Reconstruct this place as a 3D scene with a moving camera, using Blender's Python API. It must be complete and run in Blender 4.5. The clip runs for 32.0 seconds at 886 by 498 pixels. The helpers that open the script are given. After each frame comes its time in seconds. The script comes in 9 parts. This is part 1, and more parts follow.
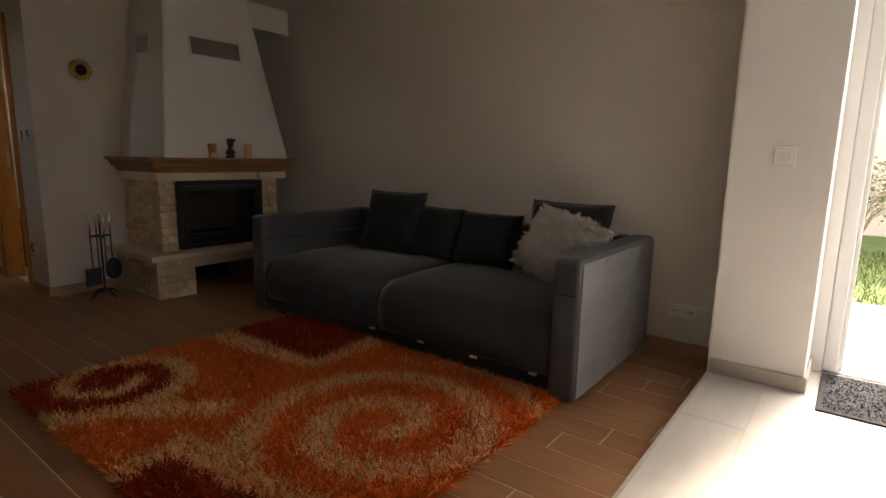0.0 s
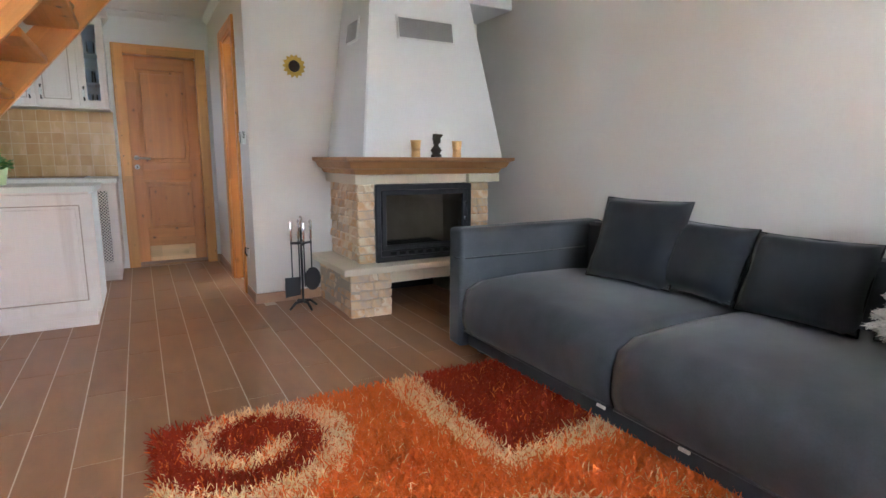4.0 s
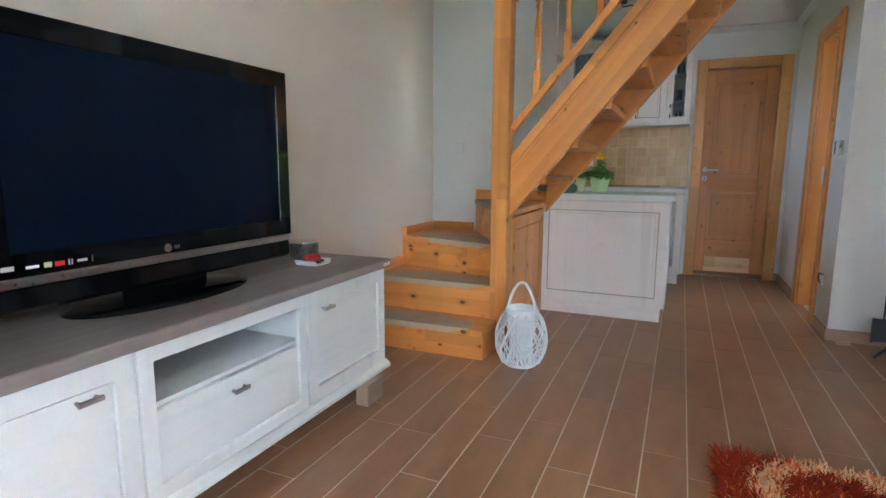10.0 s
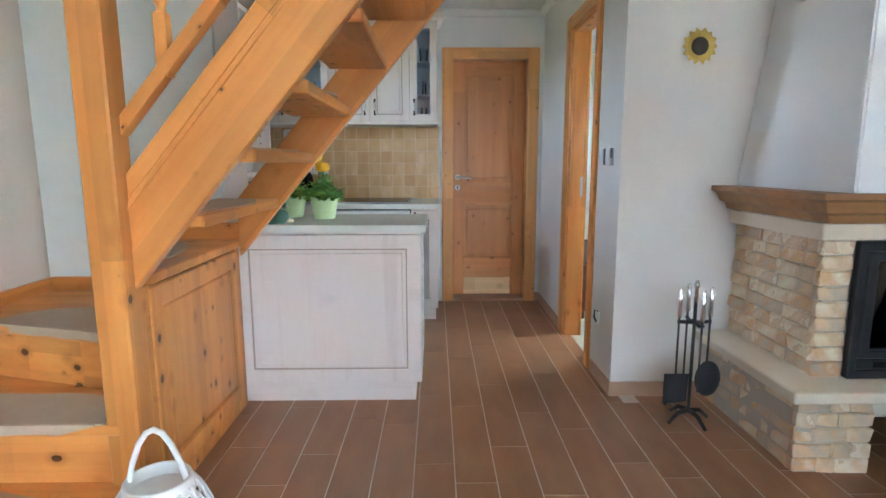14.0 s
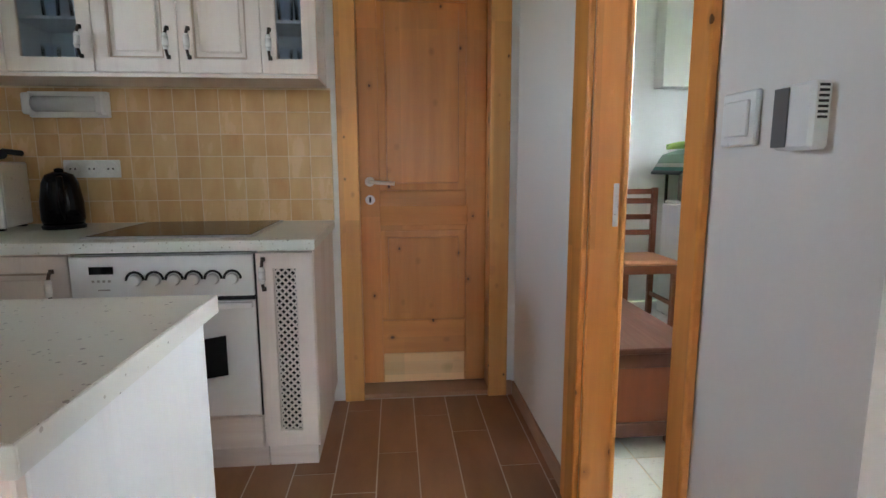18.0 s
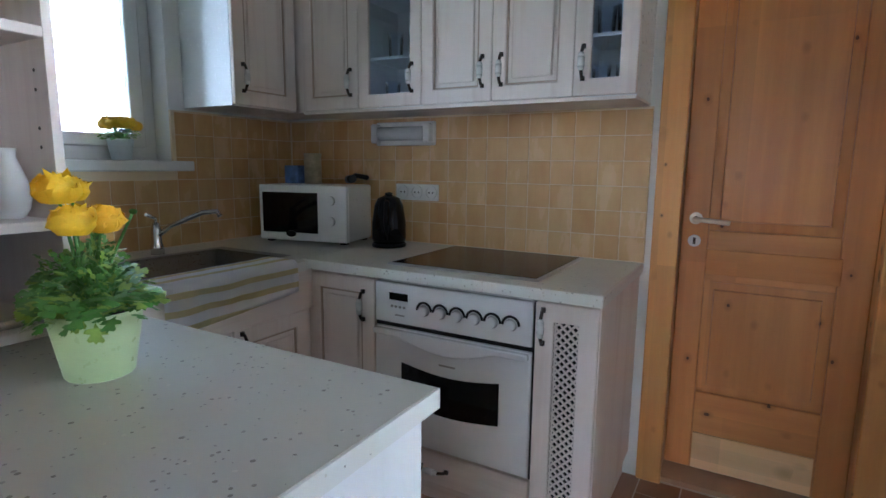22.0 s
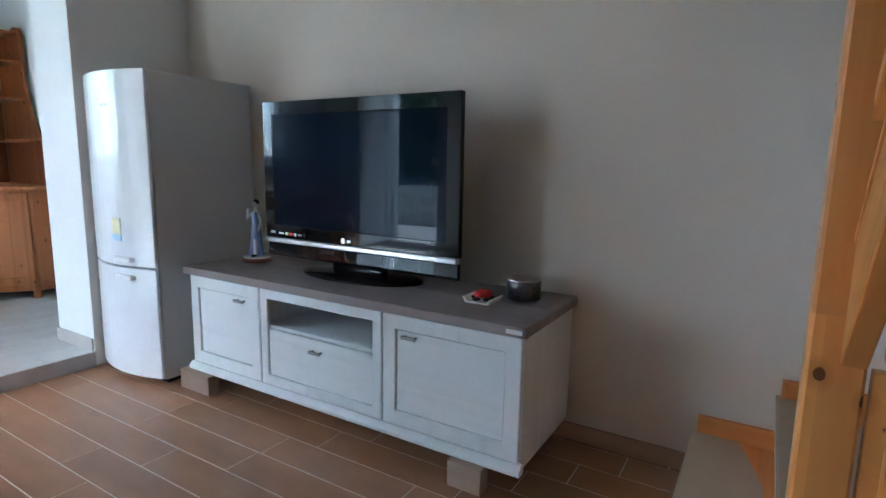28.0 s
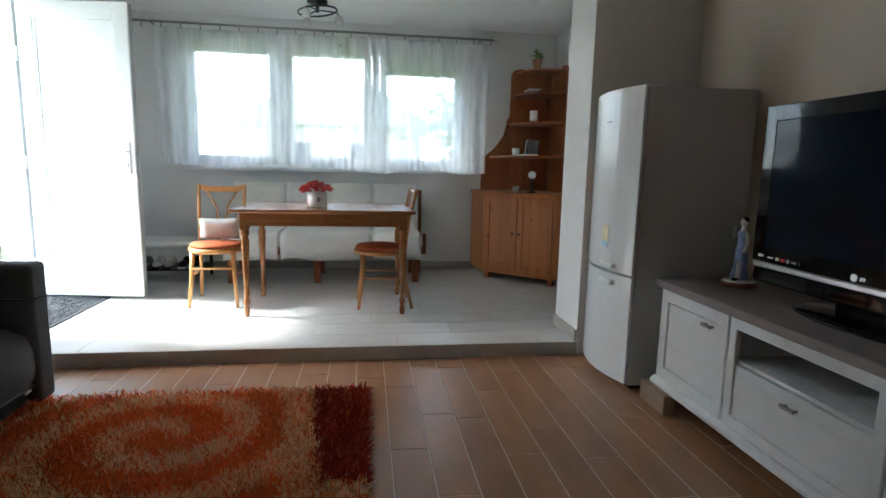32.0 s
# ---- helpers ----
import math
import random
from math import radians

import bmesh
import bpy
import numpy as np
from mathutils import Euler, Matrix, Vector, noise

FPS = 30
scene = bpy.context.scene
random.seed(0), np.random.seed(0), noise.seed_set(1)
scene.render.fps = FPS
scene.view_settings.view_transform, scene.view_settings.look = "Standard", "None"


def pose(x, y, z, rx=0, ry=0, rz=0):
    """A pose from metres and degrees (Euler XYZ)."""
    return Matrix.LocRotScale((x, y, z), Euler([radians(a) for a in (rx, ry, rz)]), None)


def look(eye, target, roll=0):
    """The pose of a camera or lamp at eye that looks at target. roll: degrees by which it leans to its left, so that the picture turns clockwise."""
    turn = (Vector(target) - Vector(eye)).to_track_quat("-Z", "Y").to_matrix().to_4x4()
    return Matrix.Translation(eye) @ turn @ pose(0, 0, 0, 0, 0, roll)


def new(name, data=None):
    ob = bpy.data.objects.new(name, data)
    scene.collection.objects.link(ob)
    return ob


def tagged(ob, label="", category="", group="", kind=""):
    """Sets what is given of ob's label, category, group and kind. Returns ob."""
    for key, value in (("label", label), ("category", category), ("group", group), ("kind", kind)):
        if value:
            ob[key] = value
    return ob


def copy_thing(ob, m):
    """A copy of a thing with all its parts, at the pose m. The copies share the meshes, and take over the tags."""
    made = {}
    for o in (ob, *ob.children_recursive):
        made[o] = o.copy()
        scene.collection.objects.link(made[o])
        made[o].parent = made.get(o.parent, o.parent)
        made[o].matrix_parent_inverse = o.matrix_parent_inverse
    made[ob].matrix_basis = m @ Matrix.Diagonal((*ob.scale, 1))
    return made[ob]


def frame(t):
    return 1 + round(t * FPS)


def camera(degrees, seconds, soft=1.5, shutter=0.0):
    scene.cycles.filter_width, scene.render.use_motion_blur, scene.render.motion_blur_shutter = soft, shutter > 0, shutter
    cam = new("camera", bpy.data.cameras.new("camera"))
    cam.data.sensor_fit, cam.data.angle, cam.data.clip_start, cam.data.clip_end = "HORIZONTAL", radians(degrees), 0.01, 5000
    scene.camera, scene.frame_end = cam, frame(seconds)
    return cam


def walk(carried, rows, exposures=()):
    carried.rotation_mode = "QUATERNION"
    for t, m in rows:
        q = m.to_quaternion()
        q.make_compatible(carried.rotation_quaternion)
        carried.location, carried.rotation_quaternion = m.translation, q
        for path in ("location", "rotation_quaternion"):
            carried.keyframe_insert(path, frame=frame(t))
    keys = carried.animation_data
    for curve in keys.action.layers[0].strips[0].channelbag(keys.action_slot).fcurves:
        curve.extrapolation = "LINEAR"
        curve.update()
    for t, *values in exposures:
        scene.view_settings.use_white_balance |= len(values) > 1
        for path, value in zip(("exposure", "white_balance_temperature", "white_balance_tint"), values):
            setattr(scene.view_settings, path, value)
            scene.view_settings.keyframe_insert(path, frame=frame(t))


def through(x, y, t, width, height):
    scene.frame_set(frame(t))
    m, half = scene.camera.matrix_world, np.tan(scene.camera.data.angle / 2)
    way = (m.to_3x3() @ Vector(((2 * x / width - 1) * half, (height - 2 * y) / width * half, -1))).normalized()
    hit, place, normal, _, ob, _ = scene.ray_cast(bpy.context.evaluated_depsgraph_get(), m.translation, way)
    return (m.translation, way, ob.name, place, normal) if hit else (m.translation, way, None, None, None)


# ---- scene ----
cam = camera(78.7, 32.0)
PATH = [
    (0, (-0.006, 0.053, 1.134), (-1.198, 1.622, 0.794), 1.1),
    (0.5, (-0.086, 0.156, 1.16), (-1.414, 1.608, 0.801), 0.8),
    (1, (-0.184, 0.223, 1.127), (-1.56, 1.634, 0.787), 0.7),
    (1.5, (-0.285, 0.36, 1.107), (-1.723, 1.708, 0.768), 0.6),
    (2, (-0.409, 0.393, 1.127), (-1.866, 1.719, 0.782), 0.6),
    (2.5, (-0.52, 0.477, 1.145), (-2.01, 1.762, 0.787), 0.5),
    (4.5, (-0.791, 0.776, 1.054), (-2.619, 1.525, 0.742), 0.3),
    (5, (-0.763, 0.761, 1.063), (-2.677, 1.253, 0.756), 0.5),
    (5.5, (-0.756, 0.705, 1.078), (-2.71, 1.004, 0.769), 0.5),
    (6, (-0.738, 0.649, 1.08), (-2.711, 0.761, 0.773), 0.6),
    (6.5, (-0.724, 0.586, 1.079), (-2.7, 0.522, 0.775), 0.6),
    (7, (-0.708, 0.522, 1.081), (-2.671, 0.287, 0.778), 0.7),
    (7.5, (-0.69, 0.471, 1.085), (-2.627, 0.076, 0.781), 0.7),
    (8, (-0.673, 0.427, 1.084), (-2.575, -0.113, 0.782), 0.8),
    (8.5, (-0.658, 0.39, 1.088), (-2.525, -0.261, 0.786), 0.8),
    (9, (-0.672, 0.387, 1.083), (-2.508, -0.346, 0.78), 0.6),
    (9.5, (-0.74, 0.453, 1.084), (-2.557, -0.326, 0.782), 0.4),
    (10, (-0.8, 0.536, 1.088), (-2.611, -0.258, 0.787), 0.3),
    (10.5, (-0.869, 0.589, 1.108), (-2.68, -0.204, 0.808), 0.3),
    (11, (-1.001, 0.607, 1.099), (-2.817, -0.176, 0.801), 0.3),
    (11.5, (-1.178, 0.553, 1.114), (-3.058, -0.059, 0.813), 0.3),
    (12, (-1.362, 0.549, 1.135), (-3.296, 0.143, 0.831), 0.1),
    (12.5, (-1.582, 0.571, 1.144), (-3.547, 0.351, 0.841), -0.1),
    (12.8, (-1.665, 0.57, 1.15), (-3.631, 0.40, 0.845), 0.0),
    (12.9, (-1.87, 0.58, 1.165), (-3.84, 0.46, 0.843), 0.0),
    (13, (-2.12, 0.588, 1.18), (-4.09, 0.524, 0.843), 0.0),
    (13.2, (-2.14, 0.582, 1.18), (-4.11, 0.525, 0.846), 0.0),
    (13.3, (-1.97, 0.56, 1.168), (-3.945, 0.49, 0.855), 0.0),
    (13.5, (-2.004, 0.553, 1.166), (-3.98, 0.505, 0.859), 0.1),
    (14, (-2.221, 0.553, 1.185), (-4.197, 0.578, 0.876), -0.1),
    (14.5, (-2.472, 0.614, 1.168), (-4.446, 0.692, 0.855), -0.5),
    (16.5, (-3.525, 0.754, 1.154), (-5.493, 0.906, 0.829), -0.4),
    (17, (-3.825, 0.798, 1.159), (-5.793, 0.954, 0.837), -0.4),
    (17.5, (-4.07, 0.821, 1.153), (-6.038, 0.985, 0.837), -0.3),
    (18, (-4.278, 0.866, 1.159), (-6.246, 1.039, 0.849), -0.2),
    (18.5, (-4.461, 0.927, 1.211), (-6.43, 1.081, 0.897), -0.3),
    (19, (-4.617, 0.928, 1.234), (-6.591, 0.988, 0.922), -0.1),
    (19.5, (-4.697, 0.911, 1.246), (-6.672, 0.82, 0.94), -0.0),
    (20, (-4.718, 0.904, 1.254), (-6.677, 0.629, 0.955), 0.1),
    (20.5, (-4.713, 0.922, 1.259), (-6.633, 0.447, 0.965), 0.2),
    (21, (-4.683, 0.928, 1.268), (-6.547, 0.268, 0.97), 0.4),
    (21.5, (-4.656, 0.932, 1.273), (-6.45, 0.102, 0.972), 0.5),
    (22, (-4.632, 0.936, 1.269), (-6.347, -0.047, 0.966), 0.6),
    (22.5, (-4.578, 0.903, 1.266), (-6.2, -0.226, 0.96), 0.8),
    (23, (-4.504, 0.883, 1.262), (-6.028, -0.376, 0.955), 0.9),
    (23.5, (-4.398, 0.865, 1.268), (-5.818, -0.508, 0.958), 0.9),
    (24, (-4.254, 0.846, 1.266), (-5.534, -0.66, 0.958), 0.9),
    (24.5, (-4.145, 0.816, 1.235), (-5.197, -0.862, 0.961), 0.3),
    (25, (-4.109, 0.832, 1.243), (-4.816, -1.017, 0.963), -0.4),
    (25.5, (-4.011, 0.826, 1.232), (-4.439, -1.11, 0.968), -0.2),
    (26, (-3.839, 0.792, 1.264), (-4.054, -1.17, 0.943), 1.6),
    (26.5, (-3.762, 0.828, 1.272), (-3.631, -1.139, 0.935), 2.0),
    (28.5, (-3.715, 0.892, 1.162), (-2.475, -0.648, 0.86), 0.9),
    (29, (-3.615, 0.771, 1.164), (-2.199, -0.608, 0.857), 0.9),
    (29.5, (-3.55, 0.685, 1.178), (-2.014, -0.559, 0.876), 0.9),
    (30, (-3.516, 0.62, 1.188), (-1.868, -0.473, 0.887), 0.9),
    (30.5, (-3.537, 0.583, 1.2), (-1.77, -0.305, 0.902), 0.9),
    (31, (-3.586, 0.594, 1.196), (-1.731, -0.093, 0.9), 1.1),
    (31.5, (-3.644, 0.652, 1.183), (-1.727, 0.164, 0.888), 1.2),
    (32, (-3.717, 0.724, 1.172), (-1.759, 0.444, 0.878), 1.3),
]
EXPOSURES = [(0.0, 3.88, 8300, 14), (0.5, 4.72, 8100, 13), (1.0, 5.42, 7700, 13), (2.0, 6.02, 6650, 11), (4.5, 6.9, 5900, 8), (5.0, 7.12, 5800, 7), (6.0, 6.9, 5550, 5), (8.0, 6.35, 5450, 3), (9.0, 6.2, 5500, 2), (11.0, 6.35, 5550, 2), (13.0, 6.65, 5550, 2), (14.5, 6.8, 5450, 2), (16.5, 6.5, 5600, 2), (17.0, 6.5, 5700, 2), (18.0, 6.48, 6150, 6), (19.0, 6.9, 6200, 11), (20.0, 7.1, 6150, 12), (21.0, 6.6, 5450, 5), (22.0, 6.25, 5350, 6), (23.0, 6.27, 5350, 6), (24.0, 6.68, 5200, 3), (25.0, 6.87, 4950, 2), (26.5, 6.72, 4700, 3), (28.5, 5.35, 4900, -3), (29.0, 5.12, 4900, -5), (30.0, 4.67, 5200, -4), (31.0, 4.6, 5500, -2), (32.0, 4.45, 5800, 0)]
walk(cam, [(t, look(eye, target, roll)) for t, eye, target, roll in PATH], EXPOSURES)

# ---- world and sun ----
world = bpy.data.worlds.new("sky")
scene.world = world
world.use_nodes = True
wn = world.node_tree.nodes
sky = wn.new("ShaderNodeTexSky")
sky.sky_type, sky.sun_disc = "NISHITA", False
sky.sun_elevation, sky.sun_rotation = radians(46), radians(11)
sky.air_density, sky.dust_density, sky.ozone_density = 0.55, 1.5, 0.5
wn["Background"].inputs["Strength"].default_value = 0.15
haze = wn.new("ShaderNodeHueSaturation")
haze.inputs["Saturation"].default_value = 0.45
world.node_tree.links.new(sky.outputs[0], haze.inputs["Color"])
world.node_tree.links.new(haze.outputs[0], wn["Background"].inputs["Color"])
sun = new("sun", bpy.data.lights.new("sun", "SUN"))
sun.data.energy, sun.data.angle, sun.data.color = 0.85, radians(9), (1.0, 0.97, 0.92)
sun.matrix_world = look((0, 0, 0), (-0.15, -0.75, -0.80))


def sky_portal(name, eye, target, sx, sy):
    """Marks an opening through which the sky's light enters."""
    lamp = new(name, bpy.data.lights.new(name, "AREA"))
    lamp.data.shape, lamp.data.size, lamp.data.size_y = "RECTANGLE", sx, sy
    lamp.data.cycles.is_portal = True
    lamp.matrix_world = look(eye, target)
    return lamp


sky_portal("portal_entrance", (0.45, 3.56, 1.24), (0.45, 2.0, 1.24), 0.95, 2.30)
sky_portal("portal_dining_window", (2.41, 1.115, 1.775), (0.0, 1.115, 1.775), 2.89, 1.25)
sky_portal("portal_kitchen_window", (-5.705, -1.57, 1.75), (-5.705, 0.0, 1.75), 0.85, 0.94)
sky_portal("portal_utility_window", (-6.075, 3.91, 1.8), (-6.075, 2.0, 1.8), 1.65, 0.60)


# ---- materials ----
def nodes_of(name):
    m = bpy.data.materials.new(name)
    m.use_nodes = True
    t = m.node_tree
    return m, t, t.nodes, t.links, t.nodes["Principled BSDF"]


def mathn(t, op, a, b=None, c=None):
    n = t.nodes.new("ShaderNodeMath")
    n.operation = op
    for i, v in enumerate((a, b, c)):
        if v is None:
            continue
        if isinstance(v, (int, float)):
            n.inputs[i].default_value = v
        else:
            t.links.new(v, n.inputs[i])
    return n.outputs[0]


def mixc(t, fac, a, b, mode="MIX"):
    n = t.nodes.new("ShaderNodeMix")
    n.data_type, n.blend_type = "RGBA", mode
    for i, v in ((0, fac), (6, a), (7, b)):
        if isinstance(v, (int, float)):
            n.inputs[i].default_value = v
        elif isinstance(v, tuple):
            n.inputs[i].default_value = (*v, 1)
        else:
            t.links.new(v, n.inputs[i])
    return n.outputs[2]


def coords(t, scale=(1, 1, 1)):
    tc = t.nodes.new("ShaderNodeTexCoord")
    mp = t.nodes.new("ShaderNodeMapping")
    mp.inputs["Scale"].default_value = scale
    t.links.new(tc.outputs["Object"], mp.inputs["Vector"])
    return mp.outputs[0]


def noise_tex(t, vec, scale, detail=3, rough=0.55):
    n = t.nodes.new("ShaderNodeTexNoise")
    n.inputs["Scale"].default_value, n.inputs["Detail"].default_value = scale, detail
    n.inputs["Roughness"].default_value = rough
    t.links.new(vec, n.inputs["Vector"])
    return n.outputs["Fac"]


def bump(t, bsdf, height, dist, strength=0.6):
    b = t.nodes.new("ShaderNodeBump")
    b.inputs["Strength"].default_value, b.inputs["Distance"].default_value = strength, dist
    t.links.new(height, b.inputs["Height"])
    t.links.new(b.outputs[0], bsdf.inputs["Normal"])


def mat(name, col, rough=0.5, metal=0.0, var=0.08, scale=3.0, fine=60.0, depth=0.0006, rnd=0.0, gloss=0.5, sheen=0.0):
    """A surface with broad and fine variation of colour and a fine relief."""
    m, t, n, l, b = nodes_of(name)
    v = coords(t)
    broad, small = noise_tex(t, v, scale), noise_tex(t, v, fine, 2)
    f = mathn(t, "MULTIPLY_ADD", broad, 2 * var, 1 - var)
    f2 = mathn(t, "MULTIPLY_ADD", small, var, 1 - var / 2)
    f = mathn(t, "MULTIPLY", f, f2)
    if rnd:
        oi = n.new("ShaderNodeObjectInfo")
        f = mathn(t, "MULTIPLY", f, mathn(t, "MULTIPLY_ADD", oi.outputs["Random"], 2 * rnd, 1 - rnd))
    comb = n.new("ShaderNodeCombineColor")
    for i in range(3):
        l.new(f, comb.inputs[i])
    l.new(mixc(t, 1.0, col, comb.outputs[0], "MULTIPLY"), b.inputs["Base Color"])
    amp = min(0.16, 0.6 * rough)
    l.new(mathn(t, "MULTIPLY_ADD", small, amp, rough - amp / 2), b.inputs["Roughness"])
    b.inputs["Metallic"].default_value = metal
    b.inputs["Specular IOR Level"].default_value = gloss
    if sheen:
        b.inputs["Sheen Weight"].default_value, b.inputs["Sheen Roughness"].default_value = sheen, 0.4
    if depth:
        bump(t, b, small, depth)
    return m


def wood(name, light, dark, axis, rough=0.4, knots=1.0, stave=0.07, grain=1.0, tones=0.30):
    """Wood with its grain along one axis (0, 1, 2), glued staves and dark knots."""
    m, t, n, l, b = nodes_of(name)
    s = [1.0, 1.0, 1.0]
    s[axis] = 0.07
    v = coords(t, tuple(s))
    w = noise_tex(t, v, 14, 4)
    fine = noise_tex(t, v, 90, 2)
    c = mixc(t, mathn(t, "MULTIPLY", mathn(t, "SUBTRACT", w, 0.35), 1.6 * grain), light, dark)
    c = mixc(t, mathn(t, "MULTIPLY", fine, 0.25), c, dark)
    # staves: a grid of random tones, long along the grain
    sv = [1 / stave] * 3
    sv[axis] = 1 / 0.9
    grid = coords(t, tuple(sv))
    fl = n.new("ShaderNodeVectorMath")
    fl.operation = "FLOOR"
    l.new(grid, fl.inputs[0])
    wnz = n.new("ShaderNodeTexWhiteNoise")
    l.new(fl.outputs[0], wnz.inputs["Vector"])
    tone = mathn(t, "MULTIPLY_ADD", wnz.outputs["Value"], tones, 1 - 0.55 * tones)
    comb = n.new("ShaderNodeCombineColor")
    for i in range(3):
        l.new(tone, comb.inputs[i])
    c = mixc(t, 1.0, c, comb.outputs[0], "MULTIPLY")
    if knots:
        ks = [14.0] * 3
        ks[axis] = 10.0
        vo = n.new("ShaderNodeTexVoronoi")
        vo.inputs["Scale"].default_value = 1.0
        l.new(coords(t, tuple(ks)), vo.inputs["Vector"])
        hue = n.new("ShaderNodeSeparateColor")
        l.new(vo.outputs["Color"], hue.inputs[0])
        size = mathn(t, "MULTIPLY", mathn(t, "POWER", hue.outputs[0], 1.4), 0.195 * knots)
        wob = mathn(t, "ADD", vo.outputs["Distance"], mathn(t, "MULTIPLY_ADD", noise_tex(t, coords(t), 55, 2), 0.05, -0.025))
        near = mathn(t, "LESS_THAN", wob, size)
        some = mathn(t, "GREATER_THAN", hue.outputs[1], 0.22)
        halo = mathn(t, "MAXIMUM", mathn(t, "SUBTRACT", 1.0, mathn(t, "DIVIDE", wob, mathn(t, "MULTIPLY_ADD", size, 2.6, 0.001))), 0.0)
        c = mixc(t, mathn(t, "MULTIPLY", mathn(t, "MULTIPLY", halo, some), 0.75), c, tuple(x * 0.55 for x in dark))
        c = mixc(t, mathn(t, "MULTIPLY", mathn(t, "MULTIPLY", near, some), 0.9), c, tuple(x * 0.16 for x in dark))
    l.new(c, b.inputs["Base Color"])
    l.new(mathn(t, "MULTIPLY_ADD", fine, 0.2, rough - 0.1), b.inputs["Roughness"])
    bump(t, b, fine, 0.0005)
    return m


def glass(name, tint=(1, 1, 1), rough=0.0, clear=0.9):
    """A thin pane: clear with a gloss by Fresnel."""
    m, t, n, l, b = nodes_of(name)
    n.remove(b)
    tr, gl, fr, mx = (n.new("ShaderNode" + k) for k in ("BsdfTransparent", "BsdfGlossy", "Fresnel", "MixShader"))
    tr.inputs[0].default_value = (*[x * clear for x in tint], 1)
    gl.inputs["Roughness"].default_value = rough
    fr.inputs[0].default_value = 1.5
    l.new(fr.outputs[0], mx.inputs[0]), l.new(tr.outputs[0], mx.inputs[1]), l.new(gl.outputs[0], mx.inputs[2])
    l.new(mx.outputs[0], n["Material Output"].inputs[0])
    return m


def sheer(name, col, through):
    """Sheer cloth: partly open weave, partly light-scattering threads."""
    m, t, n, l, b = nodes_of(name)
    n.remove(b)
    tr, tl, df, m1, m2 = (n.new("ShaderNode" + k) for k in ("BsdfTransparent", "BsdfTranslucent", "BsdfDiffuse", "MixShader", "MixShader"))
    tl.inputs[0].default_value = df.inputs[0].default_value = (*col, 1)
    m1.inputs[0].default_value = 0.45
    l.new(tl.outputs[0], m1.inputs[1]), l.new(df.outputs[0], m1.inputs[2])
    f = mathn(t, "MULTIPLY_ADD", noise_tex(t, coords(t, (1, 9, 0.6)), 6), 0.3, 1 - through - 0.15)
    l.new(f, m2.inputs[0]), l.new(tr.outputs[0], m2.inputs[1]), l.new(m1.outputs[0], m2.inputs[2])
    l.new(m2.outputs[0], n["Material Output"].inputs[0])
    return m


def worktop_mat(name, lo=(0.55, 0.53, 0.45), hi=(0.65, 0.625, 0.54)):
    m, t, n, l, b = nodes_of(name)
    v = coords(t)
    vo = n.new("ShaderNodeTexVoronoi")
    vo.inputs["Scale"].default_value = 110
    l.new(v, vo.inputs["Vector"])
    sep = n.new("ShaderNodeSeparateColor")
    l.new(vo.outputs["Color"], sep.inputs[0])
    fleck = mathn(t, "LESS_THAN", vo.outputs["Distance"], mathn(t, "MULTIPLY", mathn(t, "POWER", sep.outputs[0], 2.8), 0.46))
    some = mathn(t, "GREATER_THAN", sep.outputs[1], 0.64)
    base = mixc(t, noise_tex(t, v, 5), lo, hi)
    c = mixc(t, mathn(t, "MULTIPLY", mathn(t, "MULTIPLY", fleck, some), 0.75), base, mixc(t, sep.outputs[2], (0.10, 0.075, 0.055), (0.72, 0.68, 0.58)))
    l.new(c, b.inputs["Base Color"])
    b.inputs["Roughness"].default_value = 0.32
    return m


def whitewash(name, axis, base=(0.82, 0.745, 0.69), wear=(0.54, 0.41, 0.35)):
    """Limed wood: white stain over grain that shows through."""
    m, t, n, l, b = nodes_of(name)
    s = [1.0, 1.0, 1.0]
    s[axis] = 0.06
    v = coords(t, tuple(s))
    w, f = noise_tex(t, v, 16, 4), noise_tex(t, v, 110, 2)
    big = noise_tex(t, coords(t), 5, 2)
    k = mathn(t, "MULTIPLY", mathn(t, "MAXIMUM", mathn(t, "SUBTRACT", w, 0.52), 0.0), 1.6)
    k = mathn(t, "ADD", k, mathn(t, "MULTIPLY", mathn(t, "MAXIMUM", mathn(t, "SUBTRACT", big, 0.60), 0.0), 1.3))
    c = mixc(t, k, base, wear)
    c = mixc(t, mathn(t, "MULTIPLY", f, 0.12), c, wear)
    l.new(c, b.inputs["Base Color"])
    b.inputs["Roughness"].default_value = 0.5
    bump(t, b, f, 0.0004)
    return m


